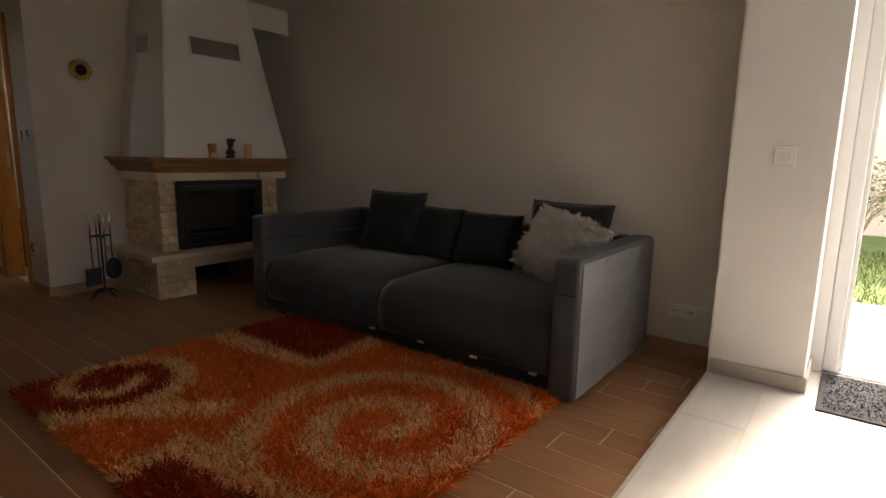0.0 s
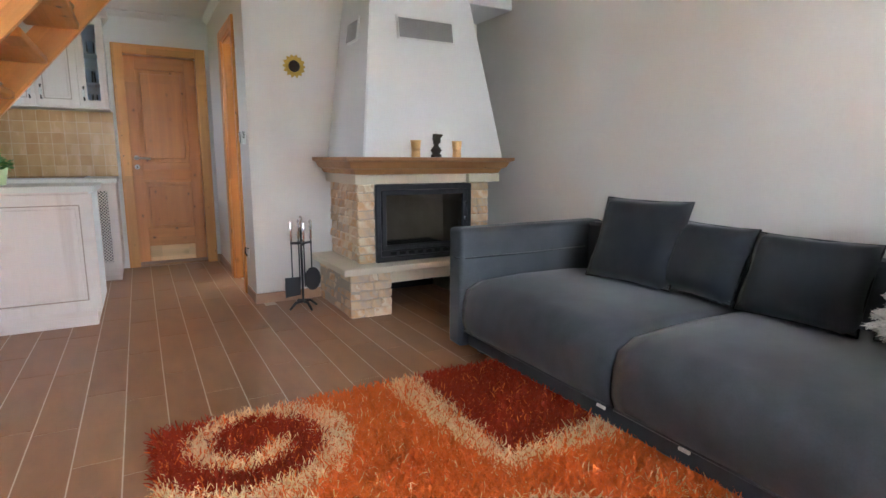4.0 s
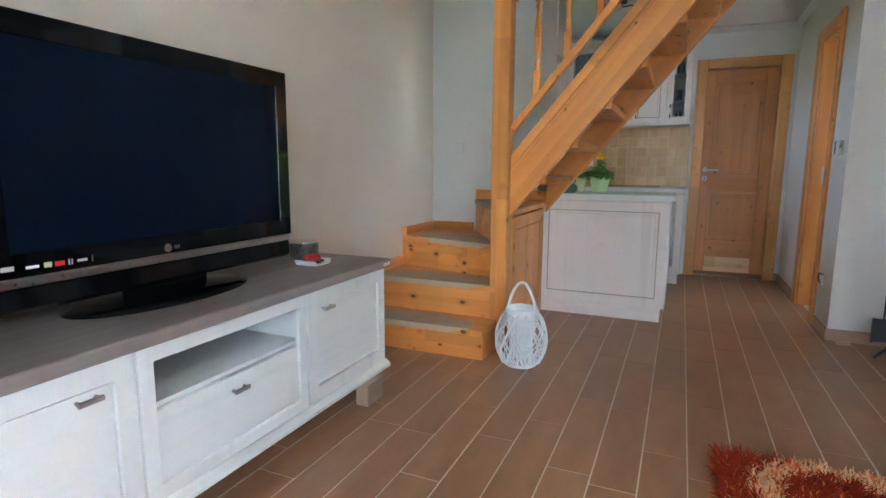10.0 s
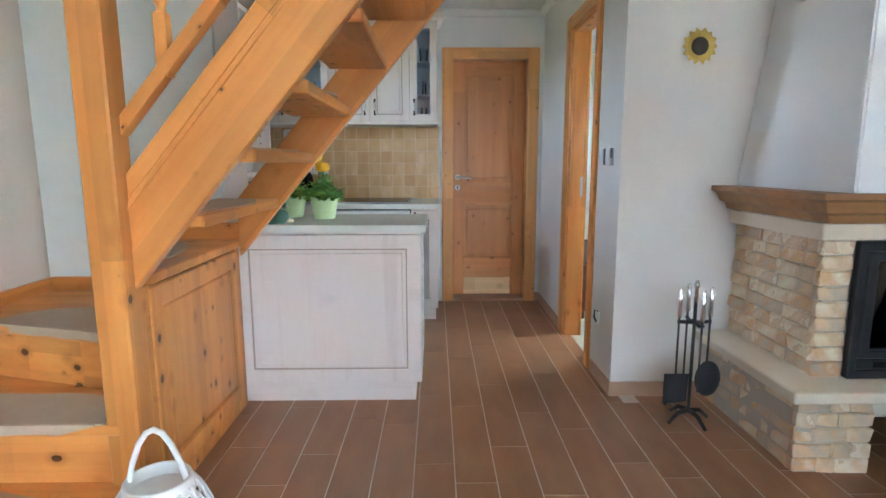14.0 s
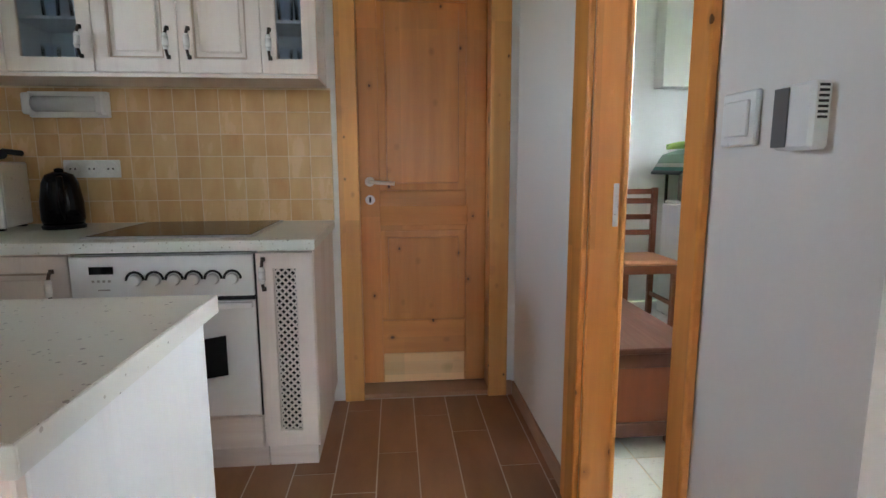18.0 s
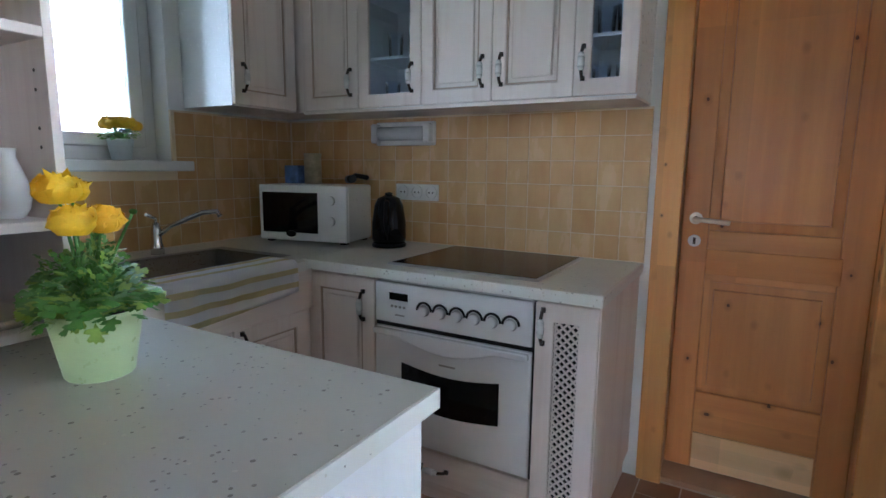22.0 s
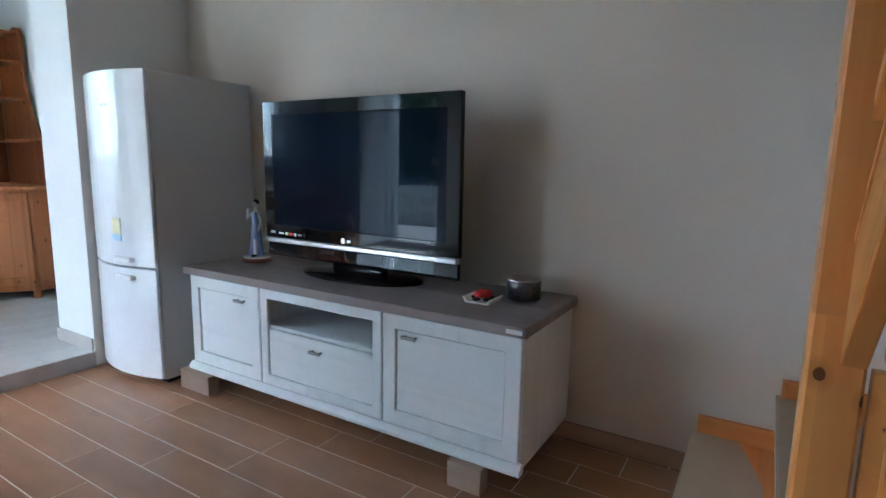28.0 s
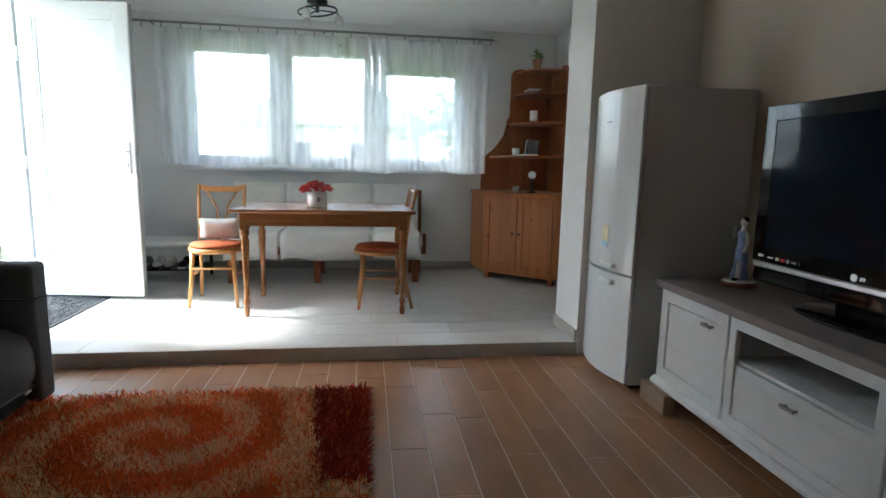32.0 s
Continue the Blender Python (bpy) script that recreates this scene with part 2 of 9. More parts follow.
def stone_mat(name):
    m, t, n, l, b = nodes_of(name)
    v = coords(t)
    oi = n.new("ShaderNodeObjectInfo")
    r = oi.outputs["Random"]
    ramp = n.new("ShaderNodeValToRGB")
    e = ramp.color_ramp.elements
    e[0].position, e[0].color = 0.0, (0.68, 0.50, 0.33, 1)
    e[1].position, e[1].color = 1.0, (0.82, 0.73, 0.57, 1)
    for p, c in ((0.3, (0.85, 0.77, 0.61, 1)), (0.5, (0.70, 0.44, 0.23, 1)), (0.62, (0.60, 0.49, 0.37, 1)), (0.8, (0.74, 0.54, 0.33, 1))):
        x = e.new(p)
        x.color = c
    l.new(mathn(t, "FRACT", mathn(t, "MULTIPLY_ADD", noise_tex(t, v, 13, 4), 0.75, mathn(t, "MULTIPLY", r, 0.7))), ramp.inputs[0])
    l.new(ramp.outputs[0], b.inputs["Base Color"])
    b.inputs["Roughness"].default_value = 0.75
    bump(t, b, noise_tex(t, v, 35, 5, 0.65), 0.012, 0.8)
    return m


def tile_mat(name, col, col2, rough, rnd, axis=0, depth=0.0006):
    """Glazed or printed tile: cloudy tone, differing from piece to piece."""
    m, t, n, l, b = nodes_of(name)
    oi = n.new("ShaderNodeObjectInfo")
    s = [1.0, 1.0, 1.0]
    s[axis] = 0.35
    mp = coords(t, tuple(s))
    add = n.new("ShaderNodeVectorMath")
    add.operation = "ADD"
    l.new(mp, add.inputs[0])
    rr = n.new("ShaderNodeCombineXYZ")
    for i in range(3):
        l.new(mathn(t, "MULTIPLY", oi.outputs["Random"], 37.0 + 11 * i), rr.inputs[i])
    l.new(rr.outputs[0], add.inputs[1])
    f = noise_tex(t, add.outputs[0], 9, 4)
    c = mixc(t, mathn(t, "MULTIPLY_ADD", mathn(t, "SUBTRACT", f, 0.5), 1.8, mathn(t, "MULTIPLY_ADD", oi.outputs["Random"], rnd, 0.5 - rnd / 2)), col, col2)
    l.new(c, b.inputs["Base Color"])
    l.new(mathn(t, "MULTIPLY_ADD", f, 0.2, rough - 0.1), b.inputs["Roughness"])
    bump(t, b, noise_tex(t, add.outputs[0], 60, 2), depth)
    return m


PINE_L, PINE_D = (0.77, 0.340, 0.082), (0.54, 0.165, 0.028)
pine = [wood("pine_%s" % "xyz"[a], PINE_L, PINE_D, a, 0.36) for a in range(3)]
door_pine = [wood("door_pine_%s" % "xyz"[a], (0.75, 0.34, 0.104), (0.49, 0.172, 0.046), a, 0.36, 0.6, 0.09, 1.0, 0.15) for a in range(3)]
frame_pine = [wood("frame_pine_%s" % "xyz"[a], (0.80, 0.415, 0.13), (0.55, 0.215, 0.055), a, 0.34, 1.1) for a in range(3)]
brown_pine = [wood("brown_pine_%s" % "xyz"[a], (0.34, 0.115, 0.035), (0.22, 0.06, 0.018), a, 0.4, 0.8) for a in range(3)]
mantel_oak = wood("mantel_oak", (0.46, 0.24, 0.10), (0.27, 0.12, 0.045), 1, 0.5, 0.4, 0.2)
chair_wood = wood("chair_beech", (0.60, 0.30, 0.10), (0.46, 0.20, 0.06), 2, 0.35, 0.0, 0.5)
table_wood = wood("table_wood", (0.36, 0.15, 0.05), (0.24, 0.085, 0.028), 1, 0.25, 0.0, 0.2)
dark_wood = wood("dark_wood", (0.12, 0.04, 0.022), (0.07, 0.022, 0.013), 0, 0.4, 0.0, 0.3)
red_wood = wood("red_wood", (0.25, 0.07, 0.025), (0.16, 0.04, 0.016), 2, 0.4, 0.0, 0.3)
grey_oak = wood("grey_oak", (0.30, 0.25, 0.225), (0.19, 0.155, 0.14), 0, 0.5, 0.25, 0.14)
# Oak of the stand's feet, warmed by the floor's bounce light in its colour.
foot_oak_bounce = wood("foot_oak_bounce", (0.40, 0.29, 0.21), (0.28, 0.19, 0.13), 0, 0.5, 0.0, 0.14)
limed = [whitewash("limed_%s" % "xyz"[a], a) for a in range(3)]
white_lac = [whitewash("white_lacquer_%s" % "xyz"[a], a, (0.84, 0.85, 0.84), (0.62, 0.63, 0.62)) for a in range(3)]
wall_beige = mat("wall_paint_beige", (0.70, 0.61, 0.51), 0.9, 0, 0.035, 1.5, 90, 0.0008)
wall_warm = mat("wall_paint_warm", (0.765, 0.725, 0.675), 0.9, 0, 0.035, 1.5, 90, 0.0008)
wall_white = mat("wall_paint_white", (0.83, 0.825, 0.81), 0.9, 0, 0.03, 1.5, 90, 0.0008)
wall_pale = mat("wall_paint_pale", (0.80, 0.81, 0.76), 0.9, 0, 0.03, 1.5, 90, 0.0008)
ceil_white = mat("ceiling_paint", (0.84, 0.83, 0.81), 0.92, 0, 0.02, 1.2, 70, 0.0006)
plaster = mat("hood_plaster", (0.86, 0.86, 0.855), 0.85, 0, 0.025, 2, 50, 0.0015)
grout = mat("grout_light", (0.70, 0.61, 0.51), 0.9, 0, 0.08, 6, 80)
grout_grey = mat("grout_grey", (0.50, 0.48, 0.45), 0.9, 0, 0.06, 6, 80)
grout_cream = mat("grout_cream", (0.74, 0.61, 0.42), 0.85, 0, 0.06, 6, 80)
floor_tile = tile_mat("floor_tile_brown", (0.275, 0.127, 0.060), (0.41, 0.212, 0.110), 0.34, 0.34, 0)
dining_tile = tile_mat("floor_tile_grey", (0.46, 0.44, 0.41), (0.60, 0.585, 0.555), 0.36, 0.3, 1)
skirt_tile = tile_mat("skirting_tile", (0.38, 0.225, 0.135), (0.48, 0.30, 0.19), 0.45, 0.3, 0)
skirt_grey = tile_mat("skirting_grey", (0.42, 0.38, 0.34), (0.52, 0.48, 0.44), 0.45, 0.3, 0)
wall_tile = tile_mat("wall_tile_ochre", (0.54, 0.305, 0.125), (0.73, 0.495, 0.26), 0.26, 0.36, 2)
util_tile = mat("utility_tile", (0.66, 0.66, 0.65), 0.3, 0, 0.05, 4, 60, 0.0003, 0.04)
stone = stone_mat("split_stone")
mortar = mat("mortar", (0.52, 0.45, 0.36), 0.95, 0, 0.1, 8, 80, 0.002)
slab_stone = mat("polished_limestone", (0.74, 0.65, 0.51), 0.36, 0, 0.07, 6, 40, 0.0002)
iron = mat("cast_iron", (0.035, 0.036, 0.04), 0.45, 0.3, 0.15, 8, 120, 0.0008)
black_gloss = mat("black_gloss", (0.004, 0.004, 0.005), 0.05, 0, 0.05, 4, 3, 0, 0, 0.28)
black_plastic = mat("black_plastic", (0.009, 0.009, 0.010), 0.34, 0, 0.06, 6, 300, 0, 0, 0.2)
hob_glass = mat("hob_glass", (0.012, 0.008, 0.006), 0.18, 0, 0.1, 6, 60, 0, 0, 0.16)
screen_mat = mat("screen_glass", (0.004, 0.008, 0.018), 0.02, 0, 0.03, 2, 30, 0, 0, 0.10)
soot = mat("soot", (0.03, 0.025, 0.02), 0.9, 0, 0.3, 6, 60, 0.003)
chrome = mat("chrome", (0.75, 0.75, 0.76), 0.12, 1.0, 0.03, 6, 60, 0)
brushed = mat("brushed_steel", (0.55, 0.55, 0.56), 0.3, 1.0, 0.06, 20, 120, 0.0002)
nickel = mat("satin_nickel", (0.82, 0.76, 0.66), 0.42, 1.0, 0.04, 9, 90, 0)
pewter = mat("pewter", (0.36, 0.35, 0.33), 0.35, 0.9, 0.1, 9, 100, 0.0003)
brass = mat("brass_copper", (0.72, 0.46, 0.21), 0.3, 0.9, 0.2, 12, 80, 0.002)
bronze = mat("dark_bronze", (0.05, 0.035, 0.028), 0.35, 0.5, 0.2, 12, 90, 0.001)
enamel = mat("white_enamel", (0.80, 0.81, 0.81), 0.18, 0, 0.02, 3, 60, 0)
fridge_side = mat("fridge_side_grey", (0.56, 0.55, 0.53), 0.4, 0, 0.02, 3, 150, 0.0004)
pvc = mat("white_pvc", (0.80, 0.81, 0.81), 0.25, 0, 0.02, 3, 60, 0)
white_plastic = mat("white_plastic", (0.82, 0.82, 0.80), 0.3, 0, 0.02, 4, 60, 0)
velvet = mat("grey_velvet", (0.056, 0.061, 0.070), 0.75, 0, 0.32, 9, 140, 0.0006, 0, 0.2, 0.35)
# The sofa's grey velvet, paler: the sheen of the lit side in the colour.
velvet_light = mat("sheen_grey_velvet", (0.175, 0.182, 0.190), 0.85, 0, 0.28, 8, 140, 0.0006, 0, 0.12, 0.2)
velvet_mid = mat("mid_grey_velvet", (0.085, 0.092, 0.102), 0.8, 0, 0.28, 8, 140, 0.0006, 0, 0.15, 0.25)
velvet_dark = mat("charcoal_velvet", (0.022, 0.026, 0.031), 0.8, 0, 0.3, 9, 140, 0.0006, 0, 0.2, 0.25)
fur_mat = mat("pale_fur", (0.74, 0.70, 0.65), 0.9, 0, 0.2, 30, 200, 0, 0, 0.2)
rug_red = mat("rug_red", (0.36, 0.034, 0.011), 0.85, 0, 0.3, 40, 200, 0, 0, 0.2)
rug_orange = mat("rug_orange", (0.80, 0.165, 0.022), 0.65, 0, 0.3, 40, 200, 0, 0, 0.35)
rug_cream = mat("rug_cream", (0.90, 0.60, 0.31), 0.55, 0, 0.25, 40, 200, 0, 0, 0.45)
stair_mat_cloth = mat("beige_felt", (0.52, 0.395, 0.275), 0.95, 0, 0.10, 10, 250, 0.0014)
white_cloth = mat("white_fleece", (0.74, 0.73, 0.70), 0.95, 0, 0.10, 14, 120, 0.004)
orange_cloth = mat("orange_seat_cloth", (0.45, 0.11, 0.035), 0.9, 0, 0.2, 18, 150, 0.001)
wicker = mat("white_wicker", (0.80, 0.80, 0.78), 0.6, 0, 0.06, 8, 90, 0.001)
pot_green = mat("pale_green_glaze", (0.56, 0.68, 0.36), 0.3, 0, 0.04, 5, 60, 0)
leaf_light = mat("young_leaf_green", (0.30, 0.43, 0.075), 0.55, 0, 0.3, 30, 90, 0)
leaf_green = mat("leaf_green", (0.105, 0.25, 0.045), 0.55, 0, 0.35, 30, 90, 0)
petal_yellow = mat("petal_yellow", (0.90, 0.54, 0.006), 0.6, 0, 0.15, 40, 90, 0)
petal_orange = mat("petal_orange", (0.93, 0.50, 0.008), 0.6, 0, 0.15, 40, 90, 0)
petal_red = mat("petal_red", (0.62, 0.02, 0.012), 0.6, 0, 0.2, 40, 90, 0)
gold = mat("gilded_petal", (0.56, 0.38, 0.08), 0.5, 0.3, 0.2, 20, 90, 0.001)
frog_green = mat("frog_glaze", (0.062, 0.135, 0.098), 0.35, 0, 0.3, 9, 80, 0.001)
ceramic = mat("white_ceramic", (0.80, 0.79, 0.76), 0.25, 0, 0.03, 5, 60, 0)
door_mat_cloth = mat("door_mat_fibre", (0.045, 0.047, 0.052), 0.98, 0, 0.3, 60, 250, 0.004, 0, 0.1)
curtain = sheer("sheer_curtain", (0.91, 0.915, 0.92), 0.38)
clear_glass = glass("clear_glass")
kitchen_glass = glass("kitchen_window_glass", (1, 1, 1), 0.0, 0.58)
cab_glass = glass("cabinet_glass", (0.88, 0.94, 1.0), 0.0, 1.0)
stove_glass = glass("smoked_stove_glass", (0.80, 0.78, 0.74))
work_top = worktop_mat("speckled_worktop")
work_edge = worktop_mat("speckled_worktop_edge", (0.70, 0.70, 0.64), (0.80, 0.80, 0.75))
grass_mat = mat("grass", (0.085, 0.13, 0.03), 0.9, 0, 0.35, 3, 40, 0.01)
concrete = mat("concrete_paving", (0.46, 0.45, 0.43), 0.85, 0, 0.10, 3, 60, 0.002)
render_beige = mat("house_render", (0.62, 0.54, 0.46), 0.9, 0, 0.05, 2, 60, 0.002)
roof_red = mat("roof_tiles", (0.30, 0.11, 0.07), 0.8, 0, 0.2, 9, 60, 0.004)
bark = mat("bark", (0.11, 0.08, 0.055), 0.9, 0, 0.3, 12, 80, 0.004)
twig_mat = mat("dry_twig", (0.24, 0.17, 0.10), 0.85, 0, 0.3, 12, 80, 0.001)
foliage = mat("foliage", (0.06, 0.10, 0.03), 0.7, 0, 0.4, 4, 50, 0)
fence_paint = mat("fence_white", (0.74, 0.73, 0.70), 0.7, 0, 0.08, 5, 60)


# ---- building tools ----
MW = {}


def smooth(faces):
    for f in faces:
        f.smooth = True


def box(bm, x0, y0, z0, x1, y1, z1, bev=0.0, seg=1):
    xs, ys, zs = sorted((x0, x1)), sorted((y0, y1)), sorted((z0, z1))
    v = [bm.verts.new((x, y, z)) for x in xs for y in ys for z in zs]
    fs = [bm.faces.new([v[i] for i in q]) for q in ((0, 1, 3, 2), (4, 6, 7, 5), (0, 4, 5, 1), (2, 3, 7, 6), (0, 2, 6, 4), (1, 5, 7, 3))]
    if bev:
        es = list({e for f in fs for e in f.edges})
        r = bmesh.ops.bevel(bm, geom=es, offset=bev, segments=seg, profile=0.5, affect="EDGES")
        if seg > 1:
            smooth(r["faces"])
    return bm


def prism(bm, pts, axis, a, b, bev=0.0):
    """A polygon of 2D points drawn along an axis from a to b: axis 0 takes (y, z), 1 takes (x, z), 2 takes (x, y)."""
    def at(p, q):
        return {0: (q, p[0], p[1]), 1: (p[0], q, p[1]), 2: (p[0], p[1], q)}[axis]
    A, B = [bm.verts.new(at(p, a)) for p in pts], [bm.verts.new(at(p, b)) for p in pts]
    fs = [bm.faces.new(A), bm.faces.new(B[::-1])]
    k = len(pts)
    for i in range(k):
        fs.append(bm.faces.new((A[i], B[i], B[(i + 1) % k], A[(i + 1) % k])))
    bmesh.ops.recalc_face_normals(bm, faces=fs)
    if bev:
        bmesh.ops.bevel(bm, geom=list({e for f in fs for e in f.edges}), offset=bev, segments=1, affect="EDGES")
    return bm


def lathe(bm, cx, cy, prof, n=20, sx=1.0, sy=1.0, cap=True):
    """A turned body: prof is a list of (radius, z)."""
    rings = []
    for r, z in prof:
        rings.append([bm.verts.new((cx + sx * r * math.cos(2 * math.pi * i / n), cy + sy * r * math.sin(2 * math.pi * i / n), z)) for i in range(n)])
    fs = []
    for a, b in zip(rings, rings[1:]):
        for i in range(n):
            fs.append(bm.faces.new((a[i], a[(i + 1) % n], b[(i + 1) % n], b[i])))
    smooth(fs)
    if prof[0][0] > 1e-4:
        bm.faces.new(rings[0][::-1])
    if cap and prof[-1][0] > 1e-4:
        bm.faces.new(rings[-1])
    return bm


def tube(bm, pts, r, n=8, r2=None):
    """A round bar along a line of points, tapering from r to r2."""
    pts = [Vector(p) for p in pts]
    r2 = r if r2 is None else r2
    rings, k = [], len(pts)
    d0 = (pts[1] - pts[0]).normalized()
    side = d0.orthogonal().normalized()
    for i, p in enumerate(pts):
        d = (pts[min(i + 1, k - 1)] - pts[max(i - 1, 0)]).normalized()
        side = (side - d * side.dot(d)).normalized()
        up = d.cross(side)
        rr = r + (r2 - r) * i / (k - 1)
        rings.append([bm.verts.new(p + rr * (math.cos(2 * math.pi * j / n) * side + math.sin(2 * math.pi * j / n) * up)) for j in range(n)])
    fs = []
    for a, b in zip(rings, rings[1:]):
        for j in range(n):
            fs.append(bm.faces.new((a[j], a[(j + 1) % n], b[(j + 1) % n], b[j])))
    smooth(fs)
    bm.faces.new(rings[0][::-1])
    bm.faces.new(rings[-1])
    return bm


def ball(bm, c, rx, ry=None, rz=None, u=12, v=8):
    ry, rz = ry or rx, rz or rx
    m = Matrix.Translation(c) @ Matrix.Diagonal((rx, ry, rz, 1))
    r = bmesh.ops.create_uvsphere(bm, u_segments=u, v_segments=v, radius=1.0, matrix=m)
    smooth({f for q in r["verts"] for f in q.link_faces})
    return bm


def pillow(bm, w, h, d, m, puff=0.5, n=10):
    """A soft cushion: w wide, h high, d thick, pinched at its rim, set by the pose m."""
    grid = {}
    for s in (1, -1):
        for i in range(n + 1):
            for j in range(n + 1):
                a, b = 2 * i / n - 1, 2 * j / n - 1
                e = max(0.0, (1 - a ** 4) * (1 - b ** 4)) ** puff
                rim = i in (0, n) or j in (0, n)
                if rim and s < 0:
                    grid[s, i, j] = grid[1, i, j]
                    continue
                sh = 1 - 0.05 * (1 - abs(a)) * abs(b) - 0.05 * (1 - abs(b)) * abs(a)
                co = Vector((a * w / 2 * sh, s * d / 2 * e + 0.006 * noise.noise((a * 3, b * 3, s * 5 + w * 9)), b * h / 2 * sh))
                grid[s, i, j] = bm.verts.new(m @ co)
    fs = []
    for s in (1, -1):
        for i in range(n):
            for j in range(n):
                q = [grid[s, i, j], grid[s, i + 1, j], grid[s, i + 1, j + 1], grid[s, i, j + 1]]
                fs.append(bm.faces.new(q if s < 0 else q[::-1]))
    smooth(fs)
    return bm


def mesh_from(bm, name, material):
    me = bpy.data.meshes.new(name)
    bm.normal_update()
    bm.to_mesh(me)
    bm.free()
    for m in material if isinstance(material, (list, tuple)) else (material,):
        me.materials.append(m)
    return me


def thing(name, x, y, z, label, category, group="", rz=0.0):
    """An empty at the base of a thing, to parent its parts."""
    ob = new(name)
    ob.empty_display_size = 0.1
    MW[ob] = pose(x, y, z, 0, 0, rz)
    ob.matrix_world = MW[ob]
    return tagged(ob, label, category, group)


def part(name, bm, material, parent, label=""):
    """Links a bmesh, in the world's coordinates, as one mesh under a thing or a part."""
    me = mesh_from(bm, name, material)
    me.transform(MW[parent].inverted())
    ob = new(name, me)
    ob.parent = parent
    MW[ob] = MW[parent]
    return tagged(ob, label)


def single(name, bm, material, label, category, group="", at=None):
    """A thing of one mesh; at: its base."""
    me = mesh_from(bm, name, material)
    ob = new(name, me)
    p = pose(*(at or (0, 0, 0)))
    me.transform(p.inverted())
    MW[ob] = p
    ob.matrix_world = p
    return tagged(ob, label, category, group)


def setting(name, bm, material, label=""):
    ob = new(name, mesh_from(bm, name, material))
    MW[ob] = Matrix()
    return tagged(ob, label, "", "", "structure")


def BM():
    return bmesh.new()


def boxes(*rows, bev=0.0):
    bm = bmesh.new()
    for r in rows:
        box(bm, *r, bev)
    return bm


def rim(bm, axis, d0, d1, u0, u1, z0, z1, w, wz=None, bev=0.003):
    """A rectangular frame in one piece, in a plane of constant x (axis 0) or y (axis 1), from depth d0 to d1."""
    wz = w if wz is None else wz
    def at(u_, z_, d_):
        return (d_, u_, z_) if axis == 0 else (u_, d_, z_)
    outer = [(u0, z0), (u1, z0), (u1, z1), (u0, z1)]
    inner = [(u0 + w, z0 + wz), (u1 - w, z0 + wz), (u1 - w, z1 - wz), (u0 + w, z1 - wz)]
    q = [[bm.verts.new(at(*p, d_)) for p in r] for r, d_ in ((outer, d0), (inner, d0), (inner, d1), (outer, d1))]
    fs = []
    for a, b in zip(q, q[1:] + q[:1]):
        for i in range(4):
            fs.append(bm.faces.new((a[i], a[(i + 1) % 4], b[(i + 1) % 4], b[i])))
    bmesh.ops.recalc_face_normals(bm, faces=fs)
    if bev:
        es = [e for e in {e for f in fs for e in f.edges} if e.calc_face_angle(0) > 0.5]
        bmesh.ops.bevel(bm, geom=es, offset=bev, segments=1, affect="EDGES")
    return bm


# ---- the large structure ----
F = 0.085            # height of the dining floor over the living-room floor
XS = -0.505          # edge of the step
YN, YS = 3.36, -1.31  # living-room walls
XW = -4.865          # fireplace wall
XK = -6.85           # kitchen end wall
YH = 1.45            # passage wall
CEIL, CEIL_D = 2.42, 2.62
floor = setting("floor", boxes((XK - 0.3, YS - 0.2, -0.12, XS + 0.01, YN + 0.2, -0.0018)), grout)
platform = setting("dining_floor", boxes((XS + 0.012, YS - 0.2, -0.12, 2.4, YN + 0.2, F - 0.0018)), grout_grey)
setting("step_riser", boxes((XS, -0.62, 0, XS + 0.012, 2.94, F)), skirt_grey, "tiled riser of the step up to the dining floor")
setting("wall_north", boxes((XW, YN, 0, XS, YN + 0.2, CEIL)), wall_warm)
setting("wall_south", boxes((-4.80, YS - 0.25, 0, XS, YS, 3.9)), wall_beige)
setting("pier_north", boxes((XS + 0.01, 2.94, F, -0.10, YN + 0.2, CEIL_D)), wall_white)
setting("pier_north_face", boxes((XS, 2.94, 0, XS + 0.01, YN, CEIL_D)), wall_warm)
setting("pier_south", boxes((XS + 0.01, YS - 0.25, F, -0.10, -0.62, CEIL_D)), wall_white)
setting("pier_south_face", boxes((XS, YS, 0, XS + 0.01, -0.62, CEIL_D)), wall_warm)
setting("lintel", boxes((XS, -0.62, CEIL - 0.02, -0.10, 2.94, CEIL_D)), wall_white)
DX0, DX1, DY, DTOP = -0.045, 0.945, 3.30, 2.40
setting("wall_door_side", boxes((-0.10, DY, F, DX0, DY + 0.25, CEIL_D), (DX1, DY, F, 2.40, DY + 0.25, CEIL_D), (DX0, DY, DTOP, DX1, DY + 0.25, CEIL_D)), wall_white)
WX, WY0, WY1, WZ0, WZ1 = 2.15, -0.33, 2.56, 1.15, 2.40
setting("wall_window_side", boxes((WX, YS, F, WX + 0.25, WY0, CEIL_D), (WX, WY1, F, WX + 0.25, DY, CEIL_D), (WX, WY0, F, WX + 0.25, WY1, WZ0), (WX, WY0, WZ1, WX + 0.25, WY1, CEIL_D)), wall_white)
setting("wall_dining_south", boxes((-0.10, YS - 0.25, F, 2.4, YS, CEIL_D)), wall_white)
KX0, KX1, KZ0, KZ1 = -6.13, -5.28, 1.28, 2.22
setting("wall_kitchen_south", boxes((XK - 0.2, YS - 0.25, 0, KX0, YS, CEIL), (KX1, YS - 0.25, 0, -4.80, YS, CEIL), (KX0, YS - 0.25, 0, KX1, YS, KZ0), (KX0, YS - 0.25, KZ1, KX1, YS, CEIL)), wall_white)
